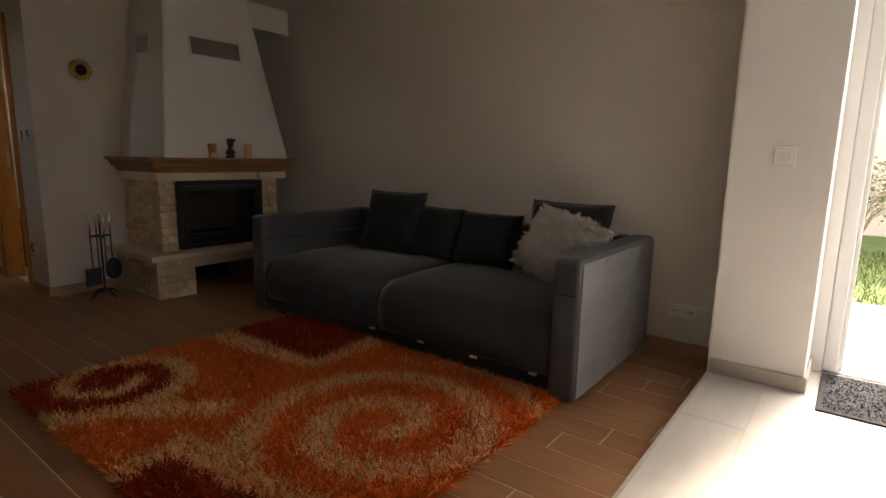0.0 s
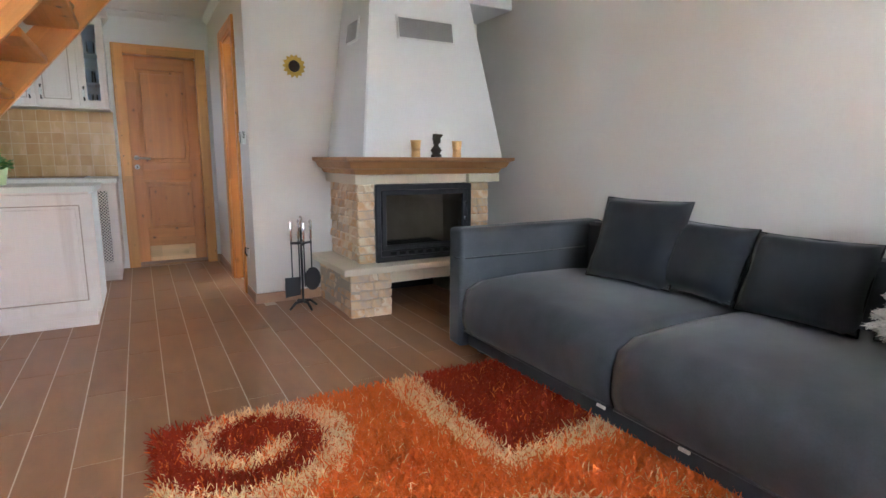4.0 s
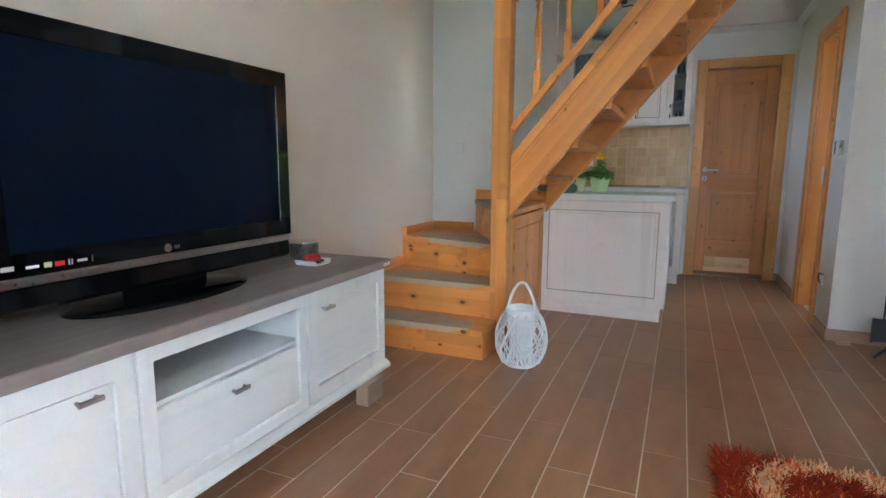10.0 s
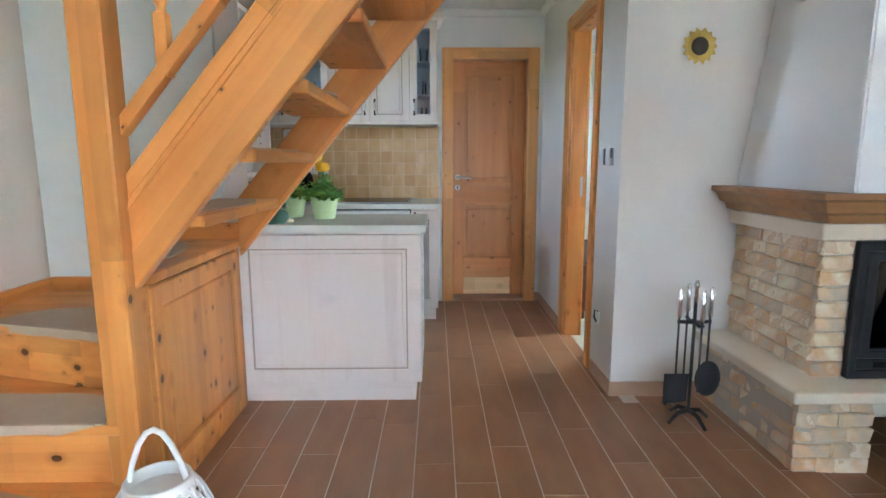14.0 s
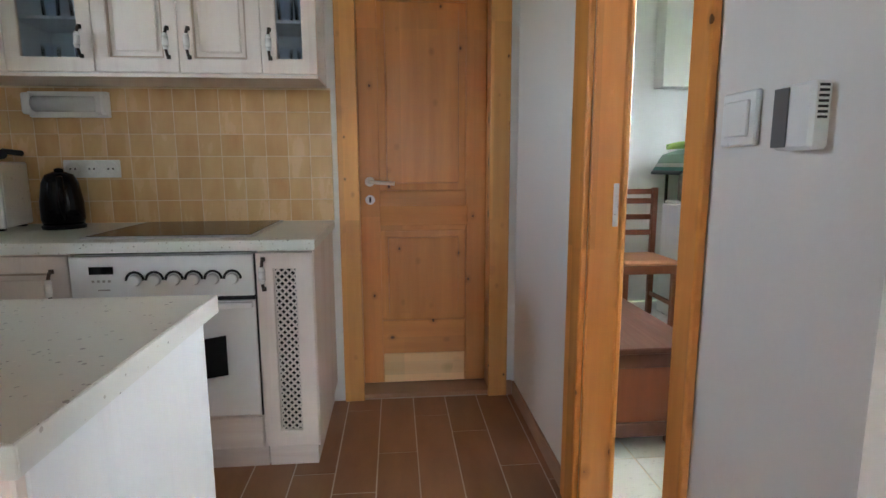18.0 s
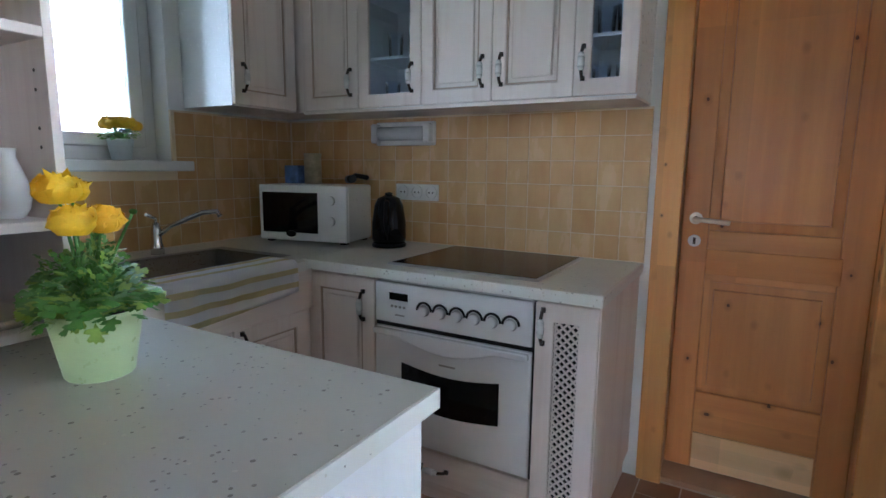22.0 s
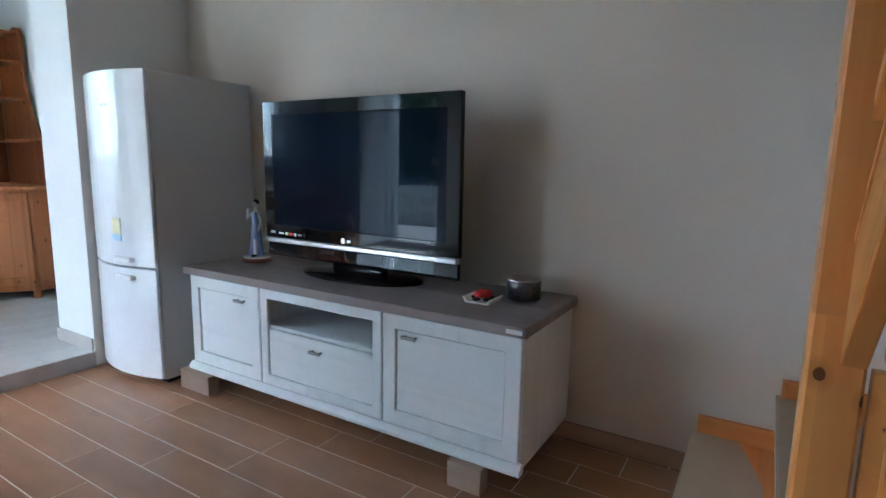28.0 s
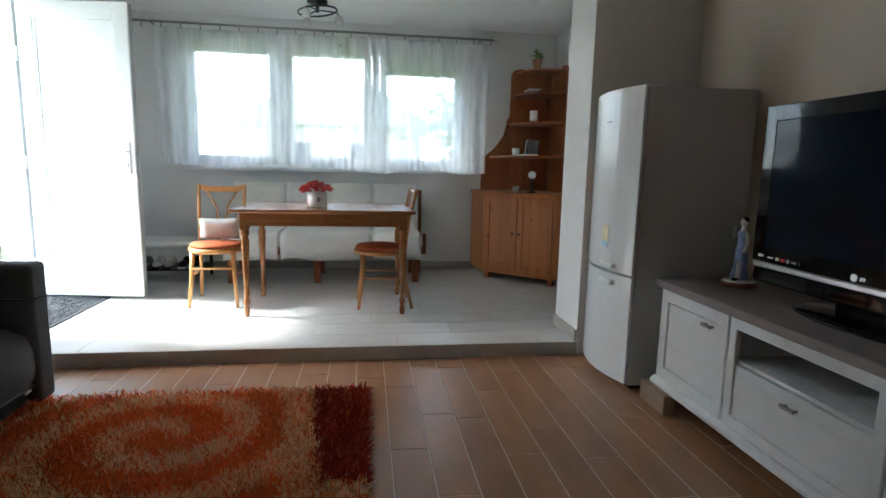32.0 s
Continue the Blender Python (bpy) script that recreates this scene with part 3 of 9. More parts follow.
setting("wall_stair", boxes((-4.90, YS, 0, -4.80, -0.74, 3.9), (-4.832, -0.74, 0, -4.80, -0.46, CEIL)), wall_pale)
setting("wall_kitchen", boxes((XK - 0.2, YS, 0, XK, 0.66, CEIL), (XK - 0.2, 1.36, 0, XK, YH + 0.15, CEIL), (XK - 0.2, 0.66, 2.08, XK, 1.36, CEIL)), wall_white)
HX0, HX1, HTOP = -5.873, -5.305, 2.06
setting("wall_passage", boxes((XK, YH, 0, HX0, YH + 0.10, CEIL), (HX1, YH, 0, XW - 0.15, YH + 0.10, CEIL), (HX0, YH, HTOP, HX1, YH + 0.10, CEIL)), wall_warm)
setting("wall_fireplace", boxes((XW - 0.15, YH, 0, XW, YN + 0.2, CEIL)), wall_warm)
# ceilings, with the opening over the stair
setting("ceiling_living", boxes((-3.79, YS, CEIL, XS, YN + 0.2, CEIL + 0.2), (-4.93, 1.35, CEIL, -3.79, YN + 0.2, CEIL + 0.2)), ceil_white)
setting("ceiling_kitchen", boxes((XK - 0.2, YS - 0.25, CEIL, -4.90, YH + 0.15, CEIL + 0.2), (-4.90, -0.74, CEIL, -4.80, 1.35, CEIL + 0.2)), ceil_white)
setting("ceiling_dining", boxes((XS, YS - 0.25, CEIL_D, 2.4, DY + 0.25, CEIL_D + 0.2)), ceil_white)
setting("stairwell_walls", boxes((-4.90, -0.74, CEIL + 0.2, -4.80, 1.45, 3.9), (-4.80, 1.35, CEIL + 0.2, -3.79, 1.45, 3.9), (-3.79, YS, CEIL + 0.2, -3.69, 1.45, 3.9)), wall_white)
setting("ceiling_upper", boxes((-4.90, YS - 0.25, 3.9, -3.69, 1.45, 4.0)), ceil_white)
# cornice in the passage and kitchen
bm = BM()
prism(bm, [(XK, CEIL), (XK, CEIL - 0.05), (XK + 0.015, CEIL - 0.05), (XK + 0.05, CEIL - 0.015), (XK + 0.05, CEIL)], 1, YS, YH)
prism(bm, [(YH, CEIL), (YH, CEIL - 0.05), (YH - 0.015, CEIL - 0.05), (YH - 0.05, CEIL - 0.015), (YH - 0.05, CEIL)], 0, XK + 0.05, XW)
setting("cornice", bm, ceil_white)
# skirting tiles
sk = boxes((XK + 0.012, YH - 0.012, 0, HX0 - 0.127, YH, 0.075), (HX1 + 0.10, YH - 0.012, 0, XW, YH, 0.075), (XW, YH - 0.012, 0, XW + 0.012, 1.93, 0.075), (XK, 1.40, 0, XK + 0.012, YH - 0.012, 0.075), (XW, YN - 0.012, 0, XS, YN, 0.075), (-3.55, YS, 0, -1.1, YS + 0.012, 0.075), bev=0.002)
setting("baseboard", sk, skirt_tile)
sk = boxes((XS + 0.012, 2.928, F, -0.088, 2.94, F + 0.075), (-0.10, 2.94, F, -0.088, DY, F + 0.075), (XS + 0.012, -0.62, F, -0.088, -0.608, F + 0.075), (-0.10, YS + 0.012, F, -0.088, -0.62, F + 0.075), (-0.10, YS, F, WX, YS + 0.012, F + 0.075), (WX - 0.012, YS + 0.012, F, WX, DY, F + 0.075), (DX1 + 0.05, DY - 0.012, F, WX - 0.012, DY, F + 0.075), bev=0.002)
setting("baseboard_dining", sk, skirt_grey)
# utility room beyond the passage
UY = YH + 0.10
setting("utility_floor", boxes((-8.6, UY - 0.10, -0.1, XW - 0.15, 3.9, -0.004)), grout_grey)
setting("wall_utility", boxes((-8.8, UY, 0, -8.6, 3.9, CEIL), (-8.6, 3.75, 0, -6.90, 3.9, CEIL), (-5.25, 3.75, 0, XW - 0.15, 3.9, CEIL), (-6.90, 3.75, 0, -5.25, 3.9, 1.50), (-6.90, 3.75, 2.1, -5.25, 3.9, CEIL), (-8.6, UY - 0.10, 0, XK - 0.2, UY, CEIL)), wall_white)
setting("wall_utility_pier", boxes((-8.6, 2.95, 1.75, -8.45, 3.75, CEIL)), wall_white)
# Added slab, out of view: keeps direct sun out of the utility window.
setting("sun_block_utility", boxes((-8.2, 3.9, 2.40, -4.6, 4.80, 2.52)), ceil_white, "unseen slab added above the utility window to block the sun")
setting("wall_utility_end", boxes((XW - 0.15, YN + 0.2, 0, XW, 3.9, CEIL + 0.2)), wall_white)
setting("ceiling_utility", boxes((-8.8, UY - 0.10, CEIL, XW - 0.15, 3.9, CEIL + 0.2)), ceil_white)
setting("wall_behind_door", boxes((XK - 0.75, 0.4, 0, XK - 0.7, 1.6, CEIL), (XK - 0.7, 0.36, 0, XK - 0.2, 0.4, CEIL), (XK - 0.75, 0.36, CEIL, XK - 0.2, 1.6, CEIL + 0.1), (XK - 0.75, 0.36, -0.1, XK - 0.2, 1.6, -0.004), (XK - 0.75, 1.45, 0, XK - 0.2, 1.5, CEIL)), wall_white)

# ---- living room ----
# sofa
sofa = thing("sofa", -2.155, 2.77, 0, "wide grey velvet sofa with two seat cushions beside the wall", "sofa")
SX0, SX1, SY0, SY1 = -3.39, -0.92, 2.25, 3.31
part("base", boxes((SX0 + 0.13, SY0 + 0.05, 0.03, SX1 - 0.13, SY1 - 0.12, 0.17), bev=0.01), velvet, sofa)
for x0, x1 in ((SX0, SX0 + 0.13), (SX1 - 0.13, SX1)):
    bm = BM()
    box(bm, x0, SY0, 0.025, x1, SY1, 0.695, 0.022, 3)
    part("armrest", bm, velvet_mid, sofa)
    bm = BM()
    y = SY0 + 0.015
    tube(bm, [(x0 + 0.012, y - 0.013, 0.53), (x1 - 0.012, y - 0.013, 0.53)], 0.004, 6)
    part("seam", bm, velvet_dark, sofa)
    inner = x1 if x0 == SX0 else x0
    # A dark crease line with a paler sheen line just above it.
    for z, m_ in ((0.53, velvet_dark), (0.536, velvet_light)):
        bm = BM()
        tube(bm, [(inner, SY0 + 0.03, z), (inner, (SY0 + SY1) / 2, z - 0.004), (inner, SY1 - 0.15, z)], 0.0028, 6)
        part("seam", bm, m_, sofa)
# Thin panel in the paler velvet, for the sheen on this side.
part("side_panel", boxes((SX1 - 0.002, SY0 + 0.02, 0.045, SX1 + 0.006, SY1 - 0.02, 0.675), bev=0.003), velvet_light, sofa, "grey velvet outer side, paler for the sheen on it")
part("backrest", boxes((SX0 + 0.13, SY1 - 0.14, 0.17, SX1 - 0.13, SY1, 0.69), bev=0.02), velvet, sofa)
for x0, x1 in ((SX0 + 0.135, -2.165), (-2.155, SX1 - 0.135)):
    bm = BM()
    nx, rows = 16, []
    prof = [(SY0 + 0.025, 0.12), (SY0 - 0.012, 0.17), (SY0 - 0.018, 0.24), (SY0 - 0.008, 0.32), (SY0 + 0.03, 0.385), (SY0 + 0.12, 0.425), (SY0 + 0.4, 0.44), (SY1 - 0.3, 0.435), (SY1 - 0.15, 0.42)]
    for i in range(nx + 1):
        u = i / nx
        e = 1 - (2 * u - 1) ** 6
        x = x0 + (x1 - x0) * u
        rows.append([bm.verts.new((x, SY0 + 0.05 + (y - SY0 - 0.05) * (0.6 + 0.4 * e) if k < 5 else y, z - 0.03 * (1 - e) * (k > 1) + 0.004 * noise.noise((x * 4, k, 1)))) for k, (y, z) in enumerate(prof)])
    fs = []
    for a, b in zip(rows, rows[1:]):
        for k in range(len(prof) - 1):
            fs.append(bm.faces.new((a[k], a[k + 1], b[k + 1], b[k])))
    smooth(fs)
    for rr, flip in ((rows[0], 1), (rows[-1], 0)):
        f = bm.faces.new(rr if flip == 0 else rr[::-1])
    bmesh.ops.recalc_face_normals(bm, faces=bm.faces)
    cush = part("seat_cushion", bm, velvet, sofa)
    bm = BM()
    tube(bm, [(x0 + 0.01, SY0 + 0.02, 0.125), (x1 - 0.01, SY0 + 0.02, 0.125)], 0.006, 6)
    part("piping", bm, velvet, cush)
    for k in (0.30, 0.62, 0.93) if x0 > -2.3 else (0.97,):
        xx = x0 + (x1 - x0) * k
        part("fabric_tab", boxes((xx - 0.022, SY0 + 0.002, 0.112, xx + 0.022, SY0 + 0.012, 0.124), bev=0.002), fur_mat, cush, "pale fabric tab")
for x in (SX0 + 0.2, SX1 - 0.2):
    for y in (SY0 + 0.12, SY1 - 0.12):
        part("foot", boxes((x - 0.03, y - 0.03, 0, x + 0.03, y + 0.03, 0.03)), black_plastic, sofa)
for i, (x, y, z, w, h, tilt, turn, m_, lab) in enumerate((
        (-2.70, 2.98, 0.655, 0.50, 0.46, -22, 8, velvet_dark, "charcoal velvet scatter cushion with black piping"),
        (-2.33, 3.02, 0.61, 0.42, 0.36, -24, -6, velvet_dark, "small charcoal velvet scatter cushion with piping"),
        (-1.90, 3.02, 0.60, 0.46, 0.36, -24, 3, velvet_dark, "small charcoal velvet scatter cushion, slightly creased"),
        (-1.36, 3.04, 0.655, 0.54, 0.46, -18, -4, velvet_dark, "charcoal velvet cushion behind the furry one"))):
    c = thing("cushion", x, y, z - h / 2, lab, "cushion", "cushions on the sofa")
    m_pose = pose(x, y, z, tilt, 0, turn)
    bm = BM()
    pillow(bm, w, h, 0.15, m_pose)
    part("cover", bm, m_, c)
    bm = BM()
    tube(bm, [m_pose @ Vector((a * w / 2 * 0.985, 0, b * h / 2 * 0.985)) for a, b in ((-1, -1), (-0.5, -0.96), (0.5, -0.96), (1, -1), (0.96, -0.5), (0.96, 0.5), (1, 1), (0.5, 0.96), (-0.5, 0.96), (-1, 1), (-0.96, 0.5), (-0.96, -0.5), (-1, -1))], 0.005, 6)
    part("piping", bm, black_plastic, c)


def fibres(bases, length, width, lean, seed):
    """Curled blades with two bends: bases are (point, normal and perhaps a share of the width); returns verts and faces."""
    rng = random.Random(seed)
    vs, fs = [], []
    for p, nrm, *share in bases:
        p, d = Vector(p), Vector(nrm)
        L = length * rng.uniform(0.7, 1.25)
        s = d.cross(Vector((rng.uniform(-1, 1), rng.uniform(-1, 1), rng.uniform(-0.3, 0.3)))).normalized() * width * (share[0] if share else 1.0) / 2
        k = len(vs)
        vs += [p - s, p + s]
        for step, (q, w) in enumerate(((0.38, 1.0), (0.34, 0.95), (0.30, 0.6))):
            d = (d + Vector((rng.uniform(-1, 1), rng.uniform(-1, 1), rng.uniform(-1, 0.2 if step else 0.6))) * lean).normalized()
            p = p + d * L * q
            vs += [p - s * w, p + s * w]
            fs.append((k + 2 * step, k + 2 * step + 1, k + 2 * step + 3, k + 2 * step + 2))
    return vs, fs


def fibre_part(name, vs, fs, mats, parent, index=None, label=""):
    me = bpy.data.meshes.new(name)
    me.from_pydata(vs, [], fs)
    for m_ in mats:
        me.materials.append(m_)
    if index is not None:
        me.polygons.foreach_set("material_index", index)
    me.polygons.foreach_set("use_smooth", [True] * len(fs))
    me.transform(MW[parent].inverted())
    ob = new(name, me)
    ob.parent = parent
    MW[ob] = MW[parent]
    tagged(ob, label, kind="stuff")
    return ob


# shaggy cushion
fur = thing("fur_cushion", -1.30, 2.86, 0.43, "pale grey long-haired fur cushion leaning on the armrest", "cushion", "cushions on the sofa")
m_pose = pose(-1.30, 2.86, 0.635, -30, 14, -10)
bm = BM()
pillow(bm, 0.46, 0.40, 0.15, m_pose)
part("cover", bm, fur_mat, fur)
rng = random.Random(3)
bases = []
for k in range(760):
    a, b = rng.uniform(-1, 1), rng.uniform(-1, 1)
    s = -1 if rng.random() < 0.75 else 1
    comb = Vector((rng.uniform(-0.7, 0.7), 0, rng.uniform(-0.8, 0.4)))
    for i in range(20):
        u, w = a + rng.gauss(0, 0.045), b + rng.gauss(0, 0.045)
        u, w = max(-1, min(1, u)), max(-1, min(1, w))
        e = max(0.0, (1 - u ** 4) * (1 - w ** 4)) ** 0.5
        lean_in = Vector((a - u, 0, b - w)) * 3.0
        bases.append((m_pose @ Vector((u * 0.215, s * 0.066 * e, w * 0.185)), m_pose.to_3x3() @ (Vector((a * 0.6, s * (0.4 + e), b * 0.6 - 0.1)).normalized() + comb + lean_in).normalized(), 1.0))
vs, fs = fibres(bases, 0.040, 0.0040, 0.22, 4)
fibre_part("pile", vs, fs, [fur_mat], fur)

# shag rug
rug = thing("rug", -2.0, 1.5, 0, "orange, cream and red shag rug with spiral pattern on the tiles", "rug")
RX0, RX1, RY0, RY1 = -2.99, -1.0, 0.725, 2.34
part("backing", boxes((RX0 + 0.01, RY0 + 0.01, 0.001, RX1 - 0.01, RY1 - 0.01, 0.012)), rug_orange, rug)


def rug_colour(x, y, j):
    """0 red, 1 orange, 2 cream; j: a small shift that frays the borders."""
    x, y = x + j[0], y + j[1]
    # the small spiral in the corner
    r, a = math.hypot(x + 2.73, y - 1.05), math.atan2(x + 2.73, y - 1.05) % (2 * math.pi)
    for turn in (a, a + 2 * math.pi):
        if 0.3 < turn < 9.1 and abs(r - (0.075 + 0.035 * turn)) < (0.045 if turn < 5 else 0.06):
            return 2
    outer = 0.075 + 0.035 * (a + 2 * math.pi if a < 2.9 else a)
    if r < outer or (2.6 < a < 4.6 and x < -2.42):
        return 0
    # red wedge under the sofa, with its cream border
    if y > 1.84 and x < -2.22 - 0.1 * (y - 1.84):
        return 0
    if y > 1.72 - 0.05 * math.sin(4 * x) and x < -2.12:
        return 2
    # dark corner by the step
    if y < 0.93 + 0.10 * (x + 1.0) + 0.06 and x > -1.86:
        return 0
    if y < 1.06 + 0.10 * (x + 1.0) + 0.06 and x > -1.98:
        return 2
    # the large spiral
    r, a = math.hypot(x + 1.44, (y - 1.58) * 0.95), math.atan2(y - 1.58, x + 1.44)
    if r < 0.68:
        ph = (r / 0.27 - a / (2 * math.pi)) % 1
        return 2 if 0.12 < ph < 0.60 and r > 0.05 else 1
    if x < -1.9 and abs((y - 1.25) - 0.9 * (x + 2.05)) < 0.10:
        return 2
    return 1


rng = random.Random(8)
bases, index = [], []
for k in range(70000):
    x, y = rng.uniform(RX0, RX1), rng.uniform(RY0, RY1)
    out = Vector((0.5 if x > RX1 - 0.03 else -0.5 if x < RX0 + 0.03 else 0, 0.5 if y > RY1 - 0.03 else -0.5 if y < RY0 + 0.03 else 0, 1)).normalized()
    c = rug_colour(x, y, (rng.gauss(0, 0.012), rng.gauss(0, 0.012)))
    if rng.random() < (0.05, 0.05, 0.22)[c]:
        c = 1 if c != 1 else 2
    bases.append(((x, y, 0.008), out, (1.0, 1.0, 0.72)[c]))
    index += [c] * 3
vs, fs = fibres(bases, 0.050, 0.0060, 0.66, 9)
for v in vs:
    v.z = max(v.z, 0.006)
fibre_part("pile", vs, fs, [rug_red, rug_orange, rug_cream], rug, index)

# fireplace
fire = thing("fireplace", -4.45, 2.55, 0, "stone fireplace with white plaster hood and oak mantel shelf", "fireplace")
FX = -4.135         # front of the hearth base
FB = -4.22          # front of the firebox surround
for q in ((1.935, 0, FX - 0.014, 2.215, 0.31), (2.915, 0, FX - 0.014, 3.185, 0.31), (2.04, 0.357, FB - 0.013, 2.14, 0.897), (2.95, 0.357, FB - 0.013, 3.06, 0.897)):
    part("core", boxes((XW + 0.004, *q)), mortar, fire)
part("hearth_lintel", boxes((FX - 0.10, 2.232, 0.215, FX - 0.03, 2.90, 0.31), bev=0.004), slab_stone, fire, "polished cream stone beam")
part("hearth_slab", boxes((XW + 0.004, 1.865, 0.31, FX + 0.06, 3.27, 0.355), bev=0.005), slab_stone, fire, "polished cream stone slab")
part("lintel", boxes((XW + 0.004, 2.0, 0.90, FB + 0.01, 3.10, 0.965), bev=0.004), slab_stone, fire)
part("corbel", boxes((FB + 0.011, 2.86, 0.905, FB + 0.055, 3.135, 0.965), bev=0.004), slab_stone, fire)
part("back_wall", boxes((XW + 0.004, 2.22, 0, XW + 0.05, 2.91, 0.215)), soot, fire)
bm = BM()
prof = [(0.0, 0.965), (0.035, 0.97), (0.05, 1.0), (0.075, 1.01), (0.095, 1.05), (0.12, 1.06), (0.12, 1.082), (0.0, 1.082)]
rings = []
for d, z in prof:
    d = max(d, 0.0)
    rings.append([bm.verts.new(p) for p in ((XW + 0.004, 2.02 - d, z), (FB + 0.02 + d, 2.02 - d, z), (FB + 0.02 + d, 3.09 + d, z), (XW + 0.004, 3.09 + d, z))])
for a, b in zip(rings, rings[1:]):
    for i in range(4):
        bm.faces.new((a[i], a[(i + 1) % 4], b[(i + 1) % 4], b[i]))
bm.faces.new(rings[0][::-1])
bm.faces.new(rings[-1])
bmesh.ops.recalc_face_normals(bm, faces=bm.faces)
part("mantel_shelf", bm, mantel_oak, fire, "moulded oak mantel shelf")
bm = BM()
lo = [(XW + 0.004, 2.02, 1.082), (-4.10, 2.02, 1.082), (-4.10, 3.115, 1.082), (XW + 0.004, 3.115, 1.082)]
hi = [(XW + 0.004, 2.20, 2.42), (-4.33, 2.20, 2.42), (-4.33, 2.895, 2.42), (XW + 0.004, 2.895, 2.42)]
A, B = [bm.verts.new(p) for p in lo], [bm.verts.new(p) for p in hi]
bm.faces.new(A[::-1]), bm.faces.new(B)
for i in range(4):
    bm.faces.new((A[i], A[(i + 1) % 4], B[(i + 1) % 4], B[i]))
bmesh.ops.bevel(bm, geom=list(bm.edges), offset=0.008, segments=2, affect="EDGES")
part("hood", bm, plaster, fire, "tapering white plastered chimney hood")
part("duct_box", boxes((XW + 0.004, 2.91, 2.20, -4.36, YN - 0.003, 2.415), bev=0.004), plaster, fire)


def on_hood(y, z, d=0.0):
    """A point of the hood's front, d out of it."""
    k = (z - 1.082) / 1.338
    return Vector((-4.10 - 0.23 * k + d, y, z))


def front_frame(bm, y0, y1, z0, z1, w, d):
    for a, b, c, e in ((y0, y1, z0, z0 + w), (y0, y1, z1 - w, z1), (y0, y0 + w, z0 + w, z1 - w), (y1 - w, y1, z0 + w, z1 - w)):
        q = [on_hood(a, c, -0.004), on_hood(b, c, -0.004), on_hood(b, e, -0.004), on_hood(a, e, -0.004)]
        p = [x + Vector((d + 0.004, 0, 0)) for x in q]
        V, W = [bm.verts.new(x) for x in q], [bm.verts.new(x) for x in p]
        bm.faces.new(V[::-1]), bm.faces.new(W)
        for i in range(4):
            bm.faces.new((V[i], V[(i + 1) % 4], W[(i + 1) % 4], W[i]))
    bmesh.ops.recalc_face_normals(bm, faces=bm.faces)


vent_grey = mat("vent_mesh_grey", (0.36, 0.35, 0.34), 0.6, 0.2, 0.1, 8, 200, 0.002)
bm = BM()
front_frame(bm, 2.33, 2.775, 1.865, 2.025, 0.014, 0.010)
vent = part("air_grille", bm, white_plastic, fire)
for i in range(12):
    z = 1.885 + i * 0.0105
    bm = BM()
    a, b = on_hood(2.344, z, 0.002), on_hood(2.761, z, 0.002)
    tube(bm, [a, b], 0.004, 6)
    part("slat", bm, vent_grey, vent)
bm = BM()
q = [on_hood(2.344, 1.879, 0.001), on_hood(2.761, 1.879, 0.001), on_hood(2.761, 2.011, 0.001), on_hood(2.344, 2.011, 0.001)]
bm.faces.new([bm.verts.new(x) for x in q])
part("mesh_panel", bm, vent_grey, vent)


def on_side(x, z, d=0.0):
    k = (z - 1.082) / 1.338
    return Vector((x, 2.02 + 0.18 * k - d, z))


bm = BM()
V = [bm.verts.new(on_side(x, z, d)) for d in (-0.004, 0.010) for x, z in ((-4.66, 1.87), (-4.44, 1.87), (-4.44, 2.03), (-4.66, 2.03))]
for q in ((0, 1, 2, 3), (7, 6, 5, 4), (0, 4, 5, 1), (1, 5, 6, 2), (2, 6, 7, 3), (3, 7, 4, 0)):
    bm.faces.new([V[i] for i in q])
bmesh.ops.recalc_face_normals(bm, faces=bm.faces)
vent = part("side_grille", bm, white_plastic, fire)
for i in range(9):
    z = 1.89 + i * 0.014
    bm = BM()
    tube(bm, [on_side(-4.645, z, 0.011), on_side(-4.455, z, 0.011)], 0.005, 6)
    part("slat", bm, vent_grey, vent)
# cast-iron stove insert
FY0, FY1 = 2.145, 2.905
bm = BM()
rim(bm, 0, FB - 0.01, FB + 0.022, FY0, FY1, 0.357, 0.895, 0.034, 0.036, 0.004)
door = part("stove_frame", bm, iron, fire, "black cast-iron stove front")
bm = BM()
rim(bm, 0, FB - 0.004, FB + 0.030, FY0 + 0.036, FY1 - 0.036, 0.44, 0.857, 0.036, 0.034, 0.005)
part("stove_door", bm, iron, door)
p_ = part("pane", boxes((FB - 0.002, FY0 + 0.07, 0.472, FB + 0.003, FY1 - 0.07, 0.825)), stove_glass, door)
p_.visible_shadow = False
part("ash_rail", boxes((FB - 0.004, FY0 + 0.036, 0.395, FB + 0.020, FY1 - 0.036, 0.438), bev=0.004), iron, door)
for z in (0.60, 0.71):
    bm = BM()
    tube(bm, [(FB + 0.03, FY1 - 0.052, z + 0.04), (FB + 0.058, FY1 - 0.052, z + 0.04)], 0.014, 10, 0.018)
    part("latch_knob", bm, iron, door)
for y in [FY0 + 0.1 + i * 0.07 for i in range(8)]:
    part("vent_slot", boxes((FB + 0.020, y, 0.405, FB + 0.023, y + 0.045, 0.428)), black_plastic, door)
fire_brick = mat("fire_brick", (0.34, 0.29, 0.22), 0.9, 0, 0.45, 5, 40, 0.003)
